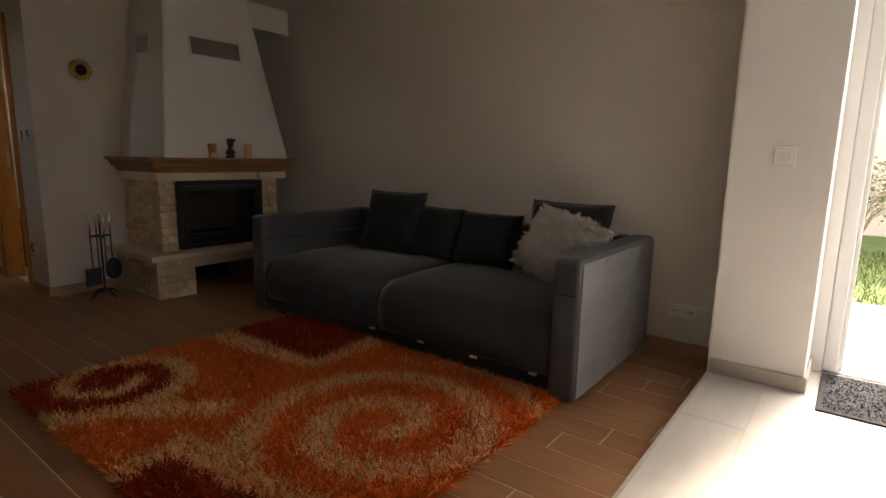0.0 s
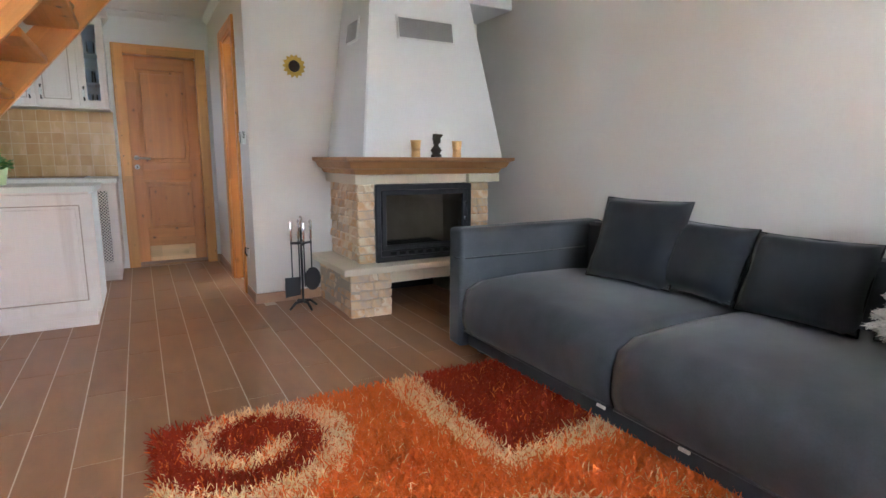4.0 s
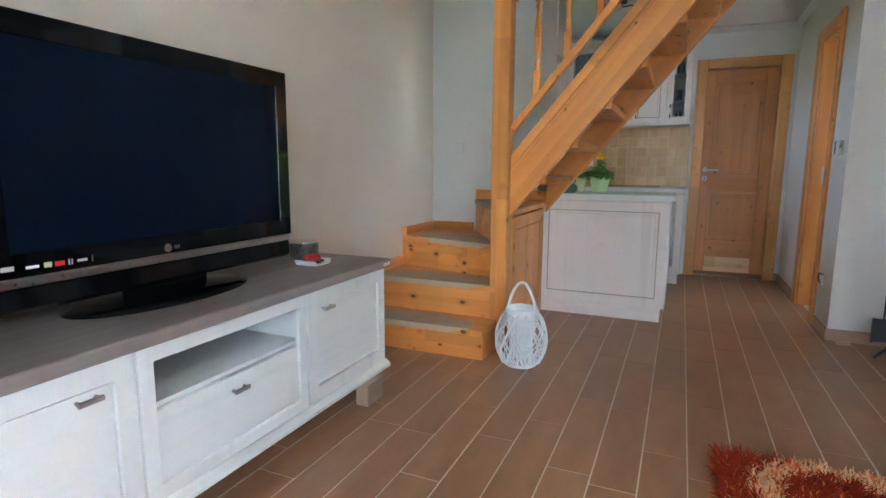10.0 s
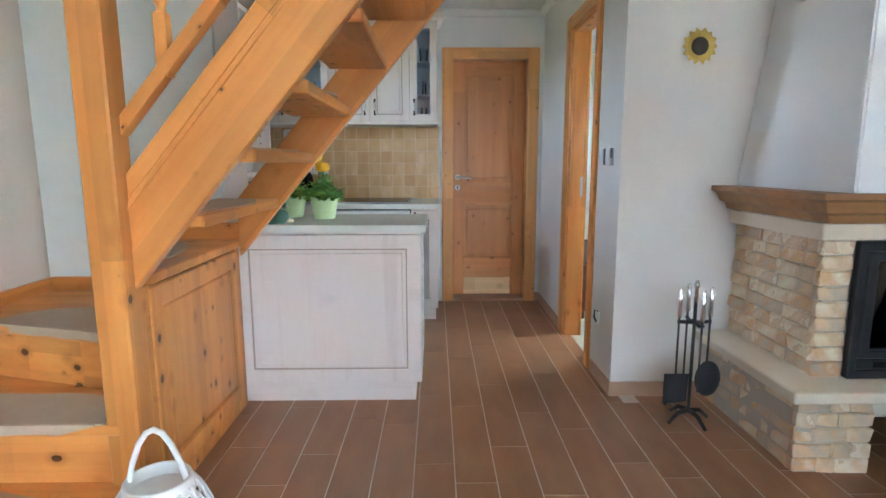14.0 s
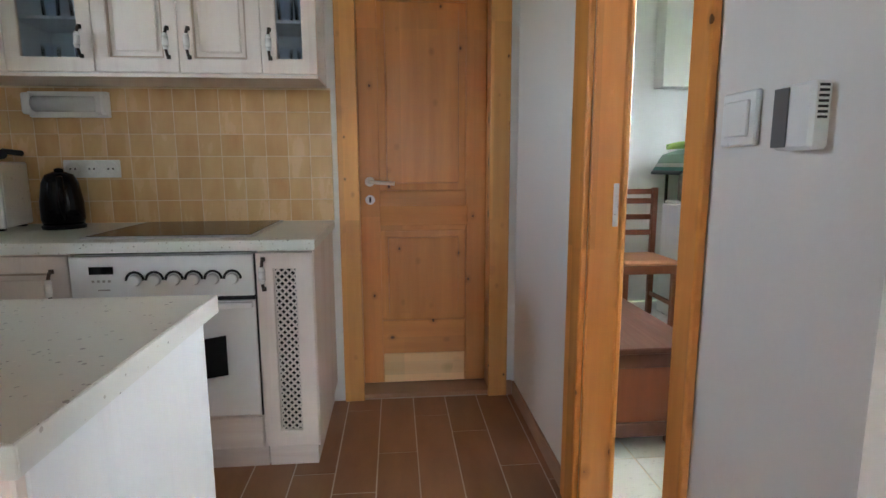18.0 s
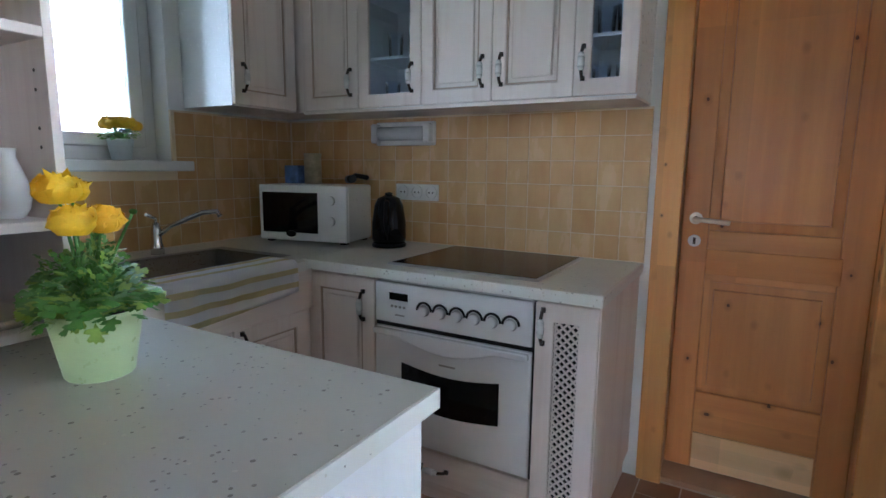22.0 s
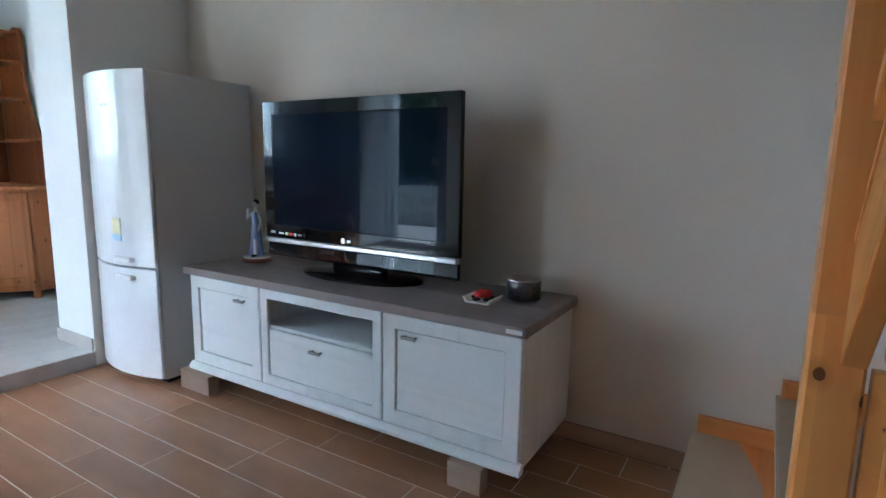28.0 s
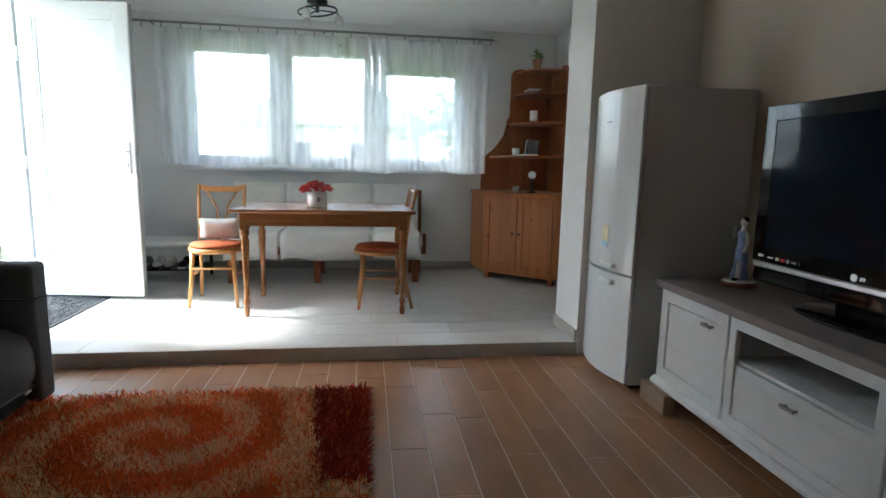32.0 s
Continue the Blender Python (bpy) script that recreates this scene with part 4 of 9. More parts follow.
for nm, q in (("back_plate", (-4.62, FY0, 0.357, -4.60, FY1, 0.9)), ("side_plate", (-4.60, FY0, 0.357, FB - 0.02, FY0 + 0.02, 0.9)), ("side_plate", (-4.60, FY1 - 0.02, 0.357, FB - 0.02, FY1, 0.9)), ("base_plate", (-4.60, FY0 + 0.02, 0.357, FB - 0.02, FY1 - 0.02, 0.37)), ("top_plate", (-4.60, FY0 + 0.02, 0.885, FB - 0.02, FY1 - 0.02, 0.898))):
    part(nm, boxes(q), fire_brick if nm != "top_plate" else soot, fire)
for i in range(9):
    part("grate_bar", boxes((-4.55, 2.3 + 0.05 * i, 0.44, -4.30, 2.315 + 0.05 * i, 0.46)), iron, fire)
# things on the mantel
for y in (2.39, 2.71):
    c = thing("metal_cup", -4.085, y, 1.083, "embossed brass-coloured cup on the mantel shelf", "cup", "cups on the mantel")
    bm = BM()
    lathe(bm, -4.085, y, [(0.030, 1.083), (0.031, 1.09), (0.029, 1.13), (0.033, 1.165), (0.036, 1.192), (0.033, 1.192), (0.028, 1.10)], 20)
    part("body", bm, brass, c)
    bm = BM()
    lathe(bm, -4.085, y, [(0.0365, 1.186), (0.038, 1.19), (0.0365, 1.194)], 20)
    part("rim", bm, brass, c)
bm = BM()
lathe(bm, -4.085, 2.545, [(0.038, 1.083), (0.038, 1.10), (0.025, 1.105), (0.04, 1.13), (0.025, 1.15), (0.016, 1.165), (0.022, 1.18)], 14)
ball(bm, (-4.085, 2.55, 1.195), 0.024, 0.028, 0.03)
prism(bm, [(2.525, 1.20), (2.565, 1.205), (2.59, 1.235), (2.53, 1.24)], 0, -4.105, -4.065)
single("bust_figurine", bm, bronze, "small dark bronze bust figurine on the mantel", "figurine", at=(-4.085, 2.545, 1.083))
# fireplace tools
tools = thing("fireplace_tools", -4.58, 1.72, 0, "black iron fireplace tool stand with silver handles", "fire tools")
tx, ty = -4.56, 1.715
for a in (0.3, 1.87, 3.44, 5.01):
    bm = BM()
    tube(bm, [(tx, ty, 0.06), (tx + 0.06 * math.cos(a), ty + 0.06 * math.sin(a), 0.055), (tx + 0.11 * math.cos(a), ty + 0.11 * math.sin(a), 0.012)], 0.012, 8, 0.008)
    part("foot", bm, iron, tools)
bm = BM()
tube(bm, [(tx, ty, 0.05), (tx, ty, 0.58)], 0.008)
part("pole", bm, iron, tools)
bm = BM()
tube(bm, [(tx - 0.075, ty, 0.485), (tx - 0.04, ty, 0.475), (tx, ty, 0.49), (tx + 0.04, ty, 0.475), (tx + 0.075, ty, 0.485)], 0.009)
tube(bm, [(tx, ty - 0.075, 0.485), (tx, ty, 0.48), (tx, ty + 0.075, 0.485)], 0.009)
part("hanger", bm, iron, tools)
for dx, dy, kind in ((-0.07, 0, "poker"), (0, -0.07, "shovel"), (0, 0.07, "brush"), (0.07, 0, "tongs")):
    x, y = tx + dx, ty + dy
    bm = BM()
    tube(bm, [(x, y, 0.50), (x, y, 0.18)], 0.005)
    if kind == "shovel":
        prism(bm, [(y - 0.055, 0.24), (y + 0.055, 0.24), (y + 0.05, 0.11), (y - 0.05, 0.10)], 0, x + 0.004, x + 0.014)
        box(bm, x + 0.004, y - 0.055, 0.10, x + 0.03, y - 0.048, 0.2)
    elif kind == "brush":
        ball(bm, (x + 0.015, y, 0.22), 0.022, 0.06, 0.085)
    tool = part(kind, bm, iron, tools)
    bm = BM()
    lathe(bm, x, y, [(0.007, 0.50), (0.011, 0.52), (0.009, 0.57), (0.013, 0.60), (0.007, 0.61), (0.012, 0.63), (0.004, 0.645)], 10)
    part("handle", bm, chrome, tool, "polished silver handle")
bm = BM()
lathe(bm, tx, ty, [(0.008, 0.57), (0.013, 0.60), (0.008, 0.63), (0.015, 0.65), (0.006, 0.675)], 10)
part("finial", bm, chrome, tools)
# sunflower ornament on the wall
sf = thing("sunflower_ornament", XW, 1.79, 1.73, "golden sunflower ornament with dark centre on the wall", "wall ornament")
for i in range(14):
    a = 2 * math.pi * i / 14
    bm = BM()
    u, w = Vector((0, math.cos(a), math.sin(a))), Vector((0, -math.sin(a), math.cos(a)))
    c0 = Vector((XW + 0.012 + 0.004 * (i % 2), 1.79, 1.73))
    pts = [c0 + u * 0.035 - w * 0.013, c0 + u * 0.035 + w * 0.013, c0 + u * 0.062 + w * 0.017 + Vector((0.01, 0, 0)), c0 + u * 0.084 + Vector((0.004, 0, 0)), c0 + u * 0.062 - w * 0.017 + Vector((0.01, 0, 0))]
    V = [bm.verts.new(p) for p in pts] + [bm.verts.new(p - Vector((0.005, 0, 0))) for p in pts]
    bm.faces.new(V[:5]), bm.faces.new(V[5:][::-1])
    for k in range(5):
        bm.faces.new((V[k], V[(k + 1) % 5], V[5 + (k + 1) % 5], V[5 + k]))
    bmesh.ops.recalc_face_normals(bm, faces=bm.faces)
    part("petal", bm, gold, sf)
bm = BM()
ball(bm, (XW + 0.018, 1.79, 1.73), 0.016, 0.042, 0.042)
part("seed_head", bm, bronze, sf, "dark brown seed head")
bm = BM()
box(bm, XW, 1.775, 1.715, XW + 0.01, 1.805, 1.745)
part("wall_plate", bm, gold, sf)

# wall fittings
def plate(name, axis, wall, u0, u1, z0, z1, out, label, kind="switch", n=1):
    """A switch or socket on a wall: axis 0 is a wall of constant x, 1 of constant y."""
    s = 1 if out > 0 else -1
    c = (wall, (u0 + u1) / 2, z0) if axis == 0 else ((u0 + u1) / 2, wall, z0)
    t_ = thing(name, *c, label, kind)

    def bx(a, b, c_, d, e, f, bev=0.003):
        bm_ = BM()
        if axis == 0:
            box(bm_, wall + s * e, a, c_, wall + s * f, b, d, bev)
        else:
            box(bm_, a, wall + s * e, c_, b, wall + s * f, d, bev)
        return bm_
    part("plate", bx(u0, u1, z0, z1, 0, 0.010), white_plastic, t_)
    w = (u1 - u0) / n
    for i in range(n):
        a, b = u0 + w * i + w * 0.16, u0 + w * (i + 1) - w * 0.16
        zz0, zz1 = z0 + (z1 - z0) * 0.16, z1 - (z1 - z0) * 0.16
        if kind == "switch":
            part("rocker", bx(a, b, zz0, zz1, 0.010, 0.015), white_plastic, t_)
        else:
            bm_ = BM()
            mid, zm = (a + b) / 2, (z0 + z1) / 2
            loops = []
            for rr, dd in ((0.62, 0.010), (0.60, 0.018), (0.46, 0.018), (0.44, 0.0105)):
                ring_ = []
                for k in range(22):
                    u, v, d = mid + (b - a) * rr * math.cos(k * 6.283 / 22), zm + (b - a) * rr * math.sin(k * 6.283 / 22), wall + s * dd
                    ring_.append(bm_.verts.new((d, u, v) if axis == 0 else (u, d, v)))
                loops.append(ring_)
            for q0, q1 in zip(loops, loops[1:]):
                for k in range(22):
                    bm_.faces.new((q0[k], q0[(k + 1) % 22], q1[(k + 1) % 22], q1[k]))
            bmesh.ops.recalc_face_normals(bm_, faces=bm_.faces)
            sk_ = part("socket_ring", bm_, white_plastic, t_)
            for du in (-0.010, 0.010):
                part("pin_hole", bx(mid + du - 0.0035, mid + du + 0.0035, zm - 0.0035, zm + 0.0035, 0.010, 0.0112, 0), black_plastic, sk_)
    return t_


plate("light_switch", 1, 2.94, -0.325, -0.24, 1.115, 1.20, -1, "white rocker light switch on the white pier", "switch")
plate("double_socket", 1, YN, -0.82, -0.655, 0.22, 0.30, -1, "white double wall socket beside the sofa", "socket", 2)
plate("light_switch", 1, YH, -5.205, -5.113, 1.187, 1.276, -1, "white rocker light switch in the passage", "switch")
plate("light_switch", 0, -4.80, -1.11, -1.04, 1.20, 1.275, 1, "white light switch on the stair wall", "switch")
th = thing("thermostat", -5.02, YH, 1.18, "white room thermostat with grey display on the wall", "thermostat")
part("case", boxes((-5.044, YH - 0.03, 1.177, -4.970, YH, 1.268), bev=0.005), white_plastic, th)
part("display", boxes((-5.0435, YH - 0.0325, 1.181, -5.013, YH - 0.0302, 1.264), bev=0.001), mat("thermostat_grey", (0.10, 0.10, 0.105), 0.4, 0, 0.05, 6, 60, 0), th, "dark grey display side")
for i in range(7):
    part("vent_slot", boxes((-4.9702, YH - 0.022, 1.218 + 0.007 * i, -4.9690, YH - 0.008, 1.2215 + 0.007 * i)), black_plastic, th)
hole = thing("wall_socket_hole", -5.11, YH, 0.31, "open round wall box with a loose black wire", "wall box")
bm = BM()
tube(bm, [(-5.115, YH - 0.001, 0.345), (-5.115, YH - 0.006, 0.345)], 0.038, 20)
part("cover", bm, white_plastic, hole)
bm = BM()
tube(bm, [(-5.10, YH - 0.004, 0.385), (-5.085, YH - 0.03, 0.395), (-5.075, YH - 0.035, 0.36), (-5.078, YH - 0.02, 0.33)], 0.005, 8)
part("wire", bm, black_plastic, hole)

# television stand
tvs = thing("tv_stand", -2.14, -1.02, 0, "white lacquered tv stand with a grey wood top", "tv stand")
TX0, TX1, TF, TB = -3.06, -1.21, -0.765, YS + 0.015
part("top", boxes((TX0 - 0.02, TB, 0.605, TX1 + 0.02, TF + 0.025, 0.645), bev=0.004), grey_oak, tvs, "grey wood worktop")
part("side_panel", boxes((TX0, TB, 0.10, TX0 + 0.02, TF - 0.02, 0.605), bev=0.002), white_lac[2], tvs)
part("side_panel", boxes((TX1 - 0.02, TB, 0.10, TX1, TF - 0.02, 0.605), bev=0.002), white_lac[2], tvs)
part("back_panel", boxes((TX0 + 0.02, TB, 0.10, TX1 - 0.02, TB + 0.01, 0.605)), white_lac[0], tvs)
part("bottom", boxes((TX0 + 0.02, TB + 0.01, 0.10, TX1 - 0.02, TF - 0.02, 0.118)), white_lac[0], tvs)
XA, XB = -1.735, -2.455
for x in (XA, XB):
    part("divider", boxes((x - 0.01, TB + 0.01, 0.118, x + 0.01, TF - 0.02, 0.605)), white_lac[2], tvs)
bm = BM()
prism(bm, [(TF - 0.02, 0.098), (TF + 0.02, 0.098), (TF + 0.022, 0.115), (TF, 0.135), (TF - 0.02, 0.135)], 0, TX0 - 0.012, TX1 + 0.012, 0.002)
part("plinth_moulding", bm, white_lac[0], tvs)


def framed(bm, x0, x1, z0, z1, y, w, depth=0.022):
    """A frame of four mitre-like bars in a plane of constant y, facing +y."""
    rim(bm, 1, y - depth, y, x0, x1, z0, z1, w, None, 0.004)


def bar_handle(x, z, y, parent):
    bm = boxes((x - 0.033, y + 0.016, z - 0.007, x + 0.033, y + 0.026, z + 0.007), (x - 0.028, y - 0.002, z - 0.005, x - 0.020, y + 0.017, z + 0.005), (x + 0.020, y - 0.002, z - 0.005, x + 0.028, y + 0.017, z + 0.005), bev=0.002)
    part("handle", bm, pewter, parent, "brushed pewter bar handle")


for x0, x1, hx in ((XA + 0.004, TX1 - 0.004, -1.60), (TX0 + 0.004, XB - 0.004, -2.59)):
    bm = BM()
    framed(bm, x0, x1, 0.138, 0.600, TF, 0.062)
    d = part("cabinet_door", bm, white_lac[2], tvs)
    part("panel", boxes((x0 + 0.0655, TF - 0.016, 0.2035, x1 - 0.0655, TF - 0.008, 0.5345), bev=0.001), white_lac[0], d)
    part("back_board", boxes((x0 + 0.01, TF - 0.034, 0.16, x1 - 0.01, TF - 0.024, 0.58)), white_lac[0], d)
    bar_handle(hx, 0.515, TF - 0.008, d)
bm = BM()
framed(bm, XB + 0.004, XA - 0.004, 0.138, 0.600, TF, 0.048)
part("centre_frame", bm, white_lac[2], tvs)
d = part("drawer", boxes((XB + 0.053, TF - 0.03, 0.187, XA - 0.053, TF - 0.008, 0.405), bev=0.002), white_lac[0], tvs)
bar_handle(-2.092, 0.355, TF - 0.008, d)
part("niche_shelf", boxes((XB + 0.01, TB + 0.01, 0.407, XA - 0.01, TF - 0.03, 0.42)), white_lac[0], tvs)
for xa, xb in ((-2.94, -2.80), (-1.40, -1.17)):
    for y0 in (-0.775, TB + 0.03):
        part("foot", boxes((xa, y0, 0, xb, y0 + 0.065, 0.10), bev=0.003), foot_oak_bounce, tvs)
part("name_plate", boxes((TX0 - 0.005, TF + 0.025, 0.617, TX0 + 0.055, TF + 0.027, 0.633)), ceramic, tvs, "pale maker label")
# television
tv = thing("television", -2.09, -1.06, 0.645, "large black flat television with silver strip and oval foot", "television")
VX0, VX1, VY = -2.665, -1.525, -1.0
part("cabinet", boxes((VX0 + 0.05, VY - 0.10, 0.735, VX1 - 0.05, VY - 0.03, 1.43), bev=0.015), black_plastic, tv)
bm = BM()
rim(bm, 1, VY - 0.03, VY, VX0, VX1, 0.80, 1.468, 0.065, 0.062, 0.002)
part("bezel", bm, black_gloss, tv)
part("screen", boxes((VX0 + 0.0665, VY - 0.03, 0.8635, VX1 - 0.0665, VY - 0.002, 1.4045)), screen_mat, tv, "dark glossy screen, switched off")
bm = BM()
prism(bm, [(VY - 0.03, 0.70), (VY - 0.005, 0.715), (VY - 0.01, 0.772), (VY - 0.03, 0.772)], 0, VX0 + 0.005, VX1 - 0.005, 0.003)
part("speaker_bar", bm, black_gloss, tv)
part("silver_strip", boxes((VX0 + 0.01, VY - 0.03, 0.774, VX1 - 0.01, VY + 0.003, 0.798), bev=0.004), brushed, tv, "silver strip under the screen")
bm = BM()
tube(bm, [(-2.047, VY + 0.001, 0.819), (-2.047, VY + 0.003, 0.819)], 0.014, 16)
part("round_badge", bm, brushed, tv)
part("badge_bar", boxes((-2.092, VY + 0.001, 0.813, -2.070, VY + 0.002, 0.825)), brushed, tv)
for x, w, z, tall, m_ in ((-1.58, 0.030, 0.827, 0.012, white_plastic), (-1.638, 0.032, 0.824, 0.008, white_plastic), (-1.676, 0.020, 0.824, 0.014, pot_green), (-1.706, 0.026, 0.823, 0.013, petal_red), (-1.739, 0.004, 0.823, 0.016, white_plastic), (-1.731, 0.004, 0.823, 0.016, white_plastic), (-1.767, 0.028, 0.823, 0.008, vent_grey), (-1.796, 0.002, 0.824, 0.018, vent_grey)):
    part("sticker", boxes((x - w / 2, VY + 0.0005, z - tall / 2, x + w / 2, VY + 0.0015, z + tall / 2)), m_, tv)
bm = BM()
lathe(bm, -2.09, -1.075, [(0.34, 0.646), (0.34, 0.652), (0.30, 0.662), (0.10, 0.672), (0.0, 0.674)], 36, 1.0, 0.5)
part("foot", bm, black_gloss, tv, "oval glossy black foot")
part("neck", boxes((-2.24, VY - 0.095, 0.665, -1.94, VY - 0.04, 0.74), bev=0.006), black_gloss, tv)
# small things on the stand
bm = BM()
lx, ly = -1.375, -1.06
count = [0]


def slot_of(k):
    """Gives the faces made since the last call the material slot k."""
    bm.faces.ensure_lookup_table()
    for f in bm.faces[count[0]:]:
        f.material_index = k
    count[0] = len(bm.faces)


lathe(bm, lx, ly, [(0.074, 0.646), (0.080, 0.650), (0.080, 0.660), (0.074, 0.666)], 28)
slot_of(0)
lathe(bm, lx, ly, [(0.072, 0.666), (0.070, 0.671), (0.0, 0.674)], 24)
tube(bm, [(lx - 0.012, ly + 0.020, 0.676), (lx - 0.010, ly + 0.014, 0.72), (lx - 0.004, ly + 0.004, 0.775)], 0.010, 10, 0.016)
slot_of(2)
ball(bm, (lx - 0.020, ly + 0.036, 0.679), 0.010, 0.020, 0.007)
slot_of(3)
# the dress: a gathered skirt, open over one leg, a narrow waist and the bodice
n_f, skirt = 22, []
for z, r_ in ((0.676, 0.050), (0.70, 0.043), (0.74, 0.036), (0.78, 0.033), (0.805, 0.032), (0.83, 0.025), (0.85, 0.020), (0.875, 0.024), (0.895, 0.026), (0.91, 0.018)):
    fold = max(0.0, (0.80 - z) / 0.12)
    skirt.append([bm.verts.new((lx + 0.012 * fold + (r_ + 0.0035 * fold * math.sin(k * 6.283 / n_f * 6)) * math.cos(k * 6.283 / n_f) * (1 - 0.25 * fold * (math.sin(k * 6.283 / n_f) > 0.5)), ly - 0.006 * fold + 0.8 * r_ * math.sin(k * 6.283 / n_f) * (1 - 0.45 * fold * (math.sin(k * 6.283 / n_f) > 0.5)), z)) for k in range(n_f)])
smooth([bm.faces.new((a[k], a[(k + 1) % n_f], b[(k + 1) % n_f], b[k])) for a, b in zip(skirt, skirt[1:]) for k in range(n_f)])
bm.faces.new(skirt[-1])
slot_of(1)
lathe(bm, lx, ly, [(0.016, 0.908), (0.009, 0.92), (0.008, 0.94)], 10)
ball(bm, (lx, ly, 0.953), 0.015, 0.017, 0.020)
tube(bm, [(lx + 0.024, ly, 0.905), (lx + 0.050, ly + 0.012, 0.875), (lx + 0.026, ly + 0.025, 0.925)], 0.007, 7)
tube(bm, [(lx - 0.024, ly, 0.905), (lx - 0.044, ly + 0.005, 0.86), (lx - 0.040, ly + 0.02, 0.81)], 0.007, 7)
slot_of(2)
ball(bm, (lx, ly - 0.006, 0.963), 0.018, 0.017, 0.016)
slot_of(3)
single("lady_figurine", bm, [red_wood, mat("blue_glaze", (0.20, 0.27, 0.50), 0.3, 0, 0.3, 18, 60, 0), ceramic, black_plastic], "porcelain figurine in a long blue dress on round wooden base", "figurine", at=(lx, ly, 0.646))
DXC, DYC, CXC, CYC = -2.79, -0.985, -2.905, -1.125
dish = thing("square_dish", DXC, DYC, 0.646, "white square dish with red flower candle", "dish", rz=12)
bm = BM()
prism(bm, [(DXC - 0.065, 0.668), (DXC - 0.05, 0.646), (DXC + 0.05, 0.646), (DXC + 0.065, 0.668), (DXC + 0.055, 0.668), (DXC + 0.04, 0.652), (DXC - 0.04, 0.652), (DXC - 0.055, 0.668)], 1, DYC - 0.055, DYC + 0.055)
part("dish", bm, ceramic, dish)
bm = BM()
for i in range(7):
    a = i * 0.9
    ball(bm, (DXC + 0.022 * math.cos(a) * (i > 0), DYC + 0.022 * math.sin(a) * (i > 0), 0.676), 0.017, 0.017, 0.014, 8, 6)
part("flower", bm, petal_red, dish, "red wax flower")
bm = BM()
for i in range(5):
    a = i * 1.26
    ball(bm, (DXC + 0.036 * math.cos(a), DYC + 0.036 * math.sin(a), 0.659), 0.018, 0.018, 0.007, 8, 6)
part("leaf", bm, velvet_dark, dish)
bowl = thing("candle_bowl", CXC, CYC, 0.646, "silver patterned candle tin with cream wax", "candle")
bm = BM()
lathe(bm, CXC, CYC, [(0.066, 0.646), (0.070, 0.652), (0.070, 0.725), (0.067, 0.729), (0.065, 0.712)], 26)
part("tin", bm, mat("patterned_tin", (0.12, 0.115, 0.11), 0.3, 0.7, 0.9, 40, 90, 0.0006), bowl)
bm = BM()
lathe(bm, CXC, CYC, [(0.0705, 0.722), (0.0715, 0.726), (0.0705, 0.730)], 26)
part("rim", bm, chrome, bowl)
bm = BM()
lathe(bm, CXC, CYC, [(0.0, 0.66), (0.064, 0.66), (0.064, 0.719), (0.0, 0.720)], 26)
part("wax", bm, ceramic, bowl)

# refrigerator
fr = thing("refrigerator", -0.82, -0.96, 0, "tall white two-door refrigerator beside the pier", "refrigerator")
GX0, GX1, GY, GB = -1.10, -0.535, -0.675, YS + 0.03
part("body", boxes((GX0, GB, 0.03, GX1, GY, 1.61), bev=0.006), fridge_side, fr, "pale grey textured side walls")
part("foot_plinth", boxes((GX0 + 0.03, GB + 0.05, 0.0, GX1 - 0.03, GY - 0.03, 0.03)), black_plastic, fr)


def bowed(z0, z1, r=0.055):
    """A door with a bowed front."""
    pts = [(GX0 + 0.002, GY + 0.004)]
    for i in range(11):
        u = i / 10
        pts.append((GX0 + 0.002 + (GX1 - GX0 - 0.004) * u, GY + 0.02 + r * (1 - (2 * u - 1) ** 2)))
    pts.append((GX1 - 0.002, GY + 0.004))
    b_ = BM()
    prism(b_, pts, 2, z0, z1, 0.003)
    return b_


for z0, z1, hz in ((0.04, 0.622, 0.575), (0.634, 1.612, 0.668)):
    d = part("door", bowed(z0, z1), enamel, fr)
    bm = BM()
    box(bm, GX0 + 0.12, GY + 0.055, hz - 0.012, GX0 + 0.27, GY + 0.085, hz + 0.012, 0.006, 2)
    part("handle", bm, white_plastic, d)
part("badge", boxes((-0.86, GY + 0.075, 1.44, -0.80, GY + 0.077, 1.452)), pewter, fr)
part("sticker", boxes((-0.90, GY + 0.071, 0.795, -0.82, GY + 0.075, 0.88)), mat("faded_sticker", (0.80, 0.76, 0.52), 0.5, 0, 0.3, 14, 60, 0), fr, "faded yellow energy sticker")
part("sticker", boxes((-0.90, GY + 0.071, 0.76, -0.82, GY + 0.075, 0.794)), mat("faded_blue_sticker", (0.50, 0.68, 0.78), 0.5, 0, 0.3, 14, 60, 0), fr, "faded blue foot of the sticker")
single("shallow_dish", lathe(BM(), -0.80, -0.98, [(0.06, 1.613), (0.10, 1.622), (0.105, 1.63), (0.095, 1.628), (0.05, 1.62)], 20), bronze, "dark shallow dish on top of the refrigerator", "dish", at=(-0.80, -0.98, 1.613))

# ---- staircase ----
stair = thing("staircase", -4.2, -0.8, 0, "varnished pine winder staircase with open risers and newel post", "staircase")
Z1, Z2, Z3, Z4 = 0.175, 0.378, 0.590, 0.835
SYE = -0.435


def tread(pts, z, label=""):
    bm_ = BM()
    prism(bm_, pts, 2, z - 0.035, z, 0.004)
    return part("tread", bm_, pine[1], stair, label)


tread([(-3.565, YS), (-3.86, YS), (-3.86, SYE), (-3.565, SYE)], Z1)
tread([(-3.82, YS), (-4.33, YS), (-4.08, SYE - 0.02), (-3.82, SYE - 0.01)], Z2)
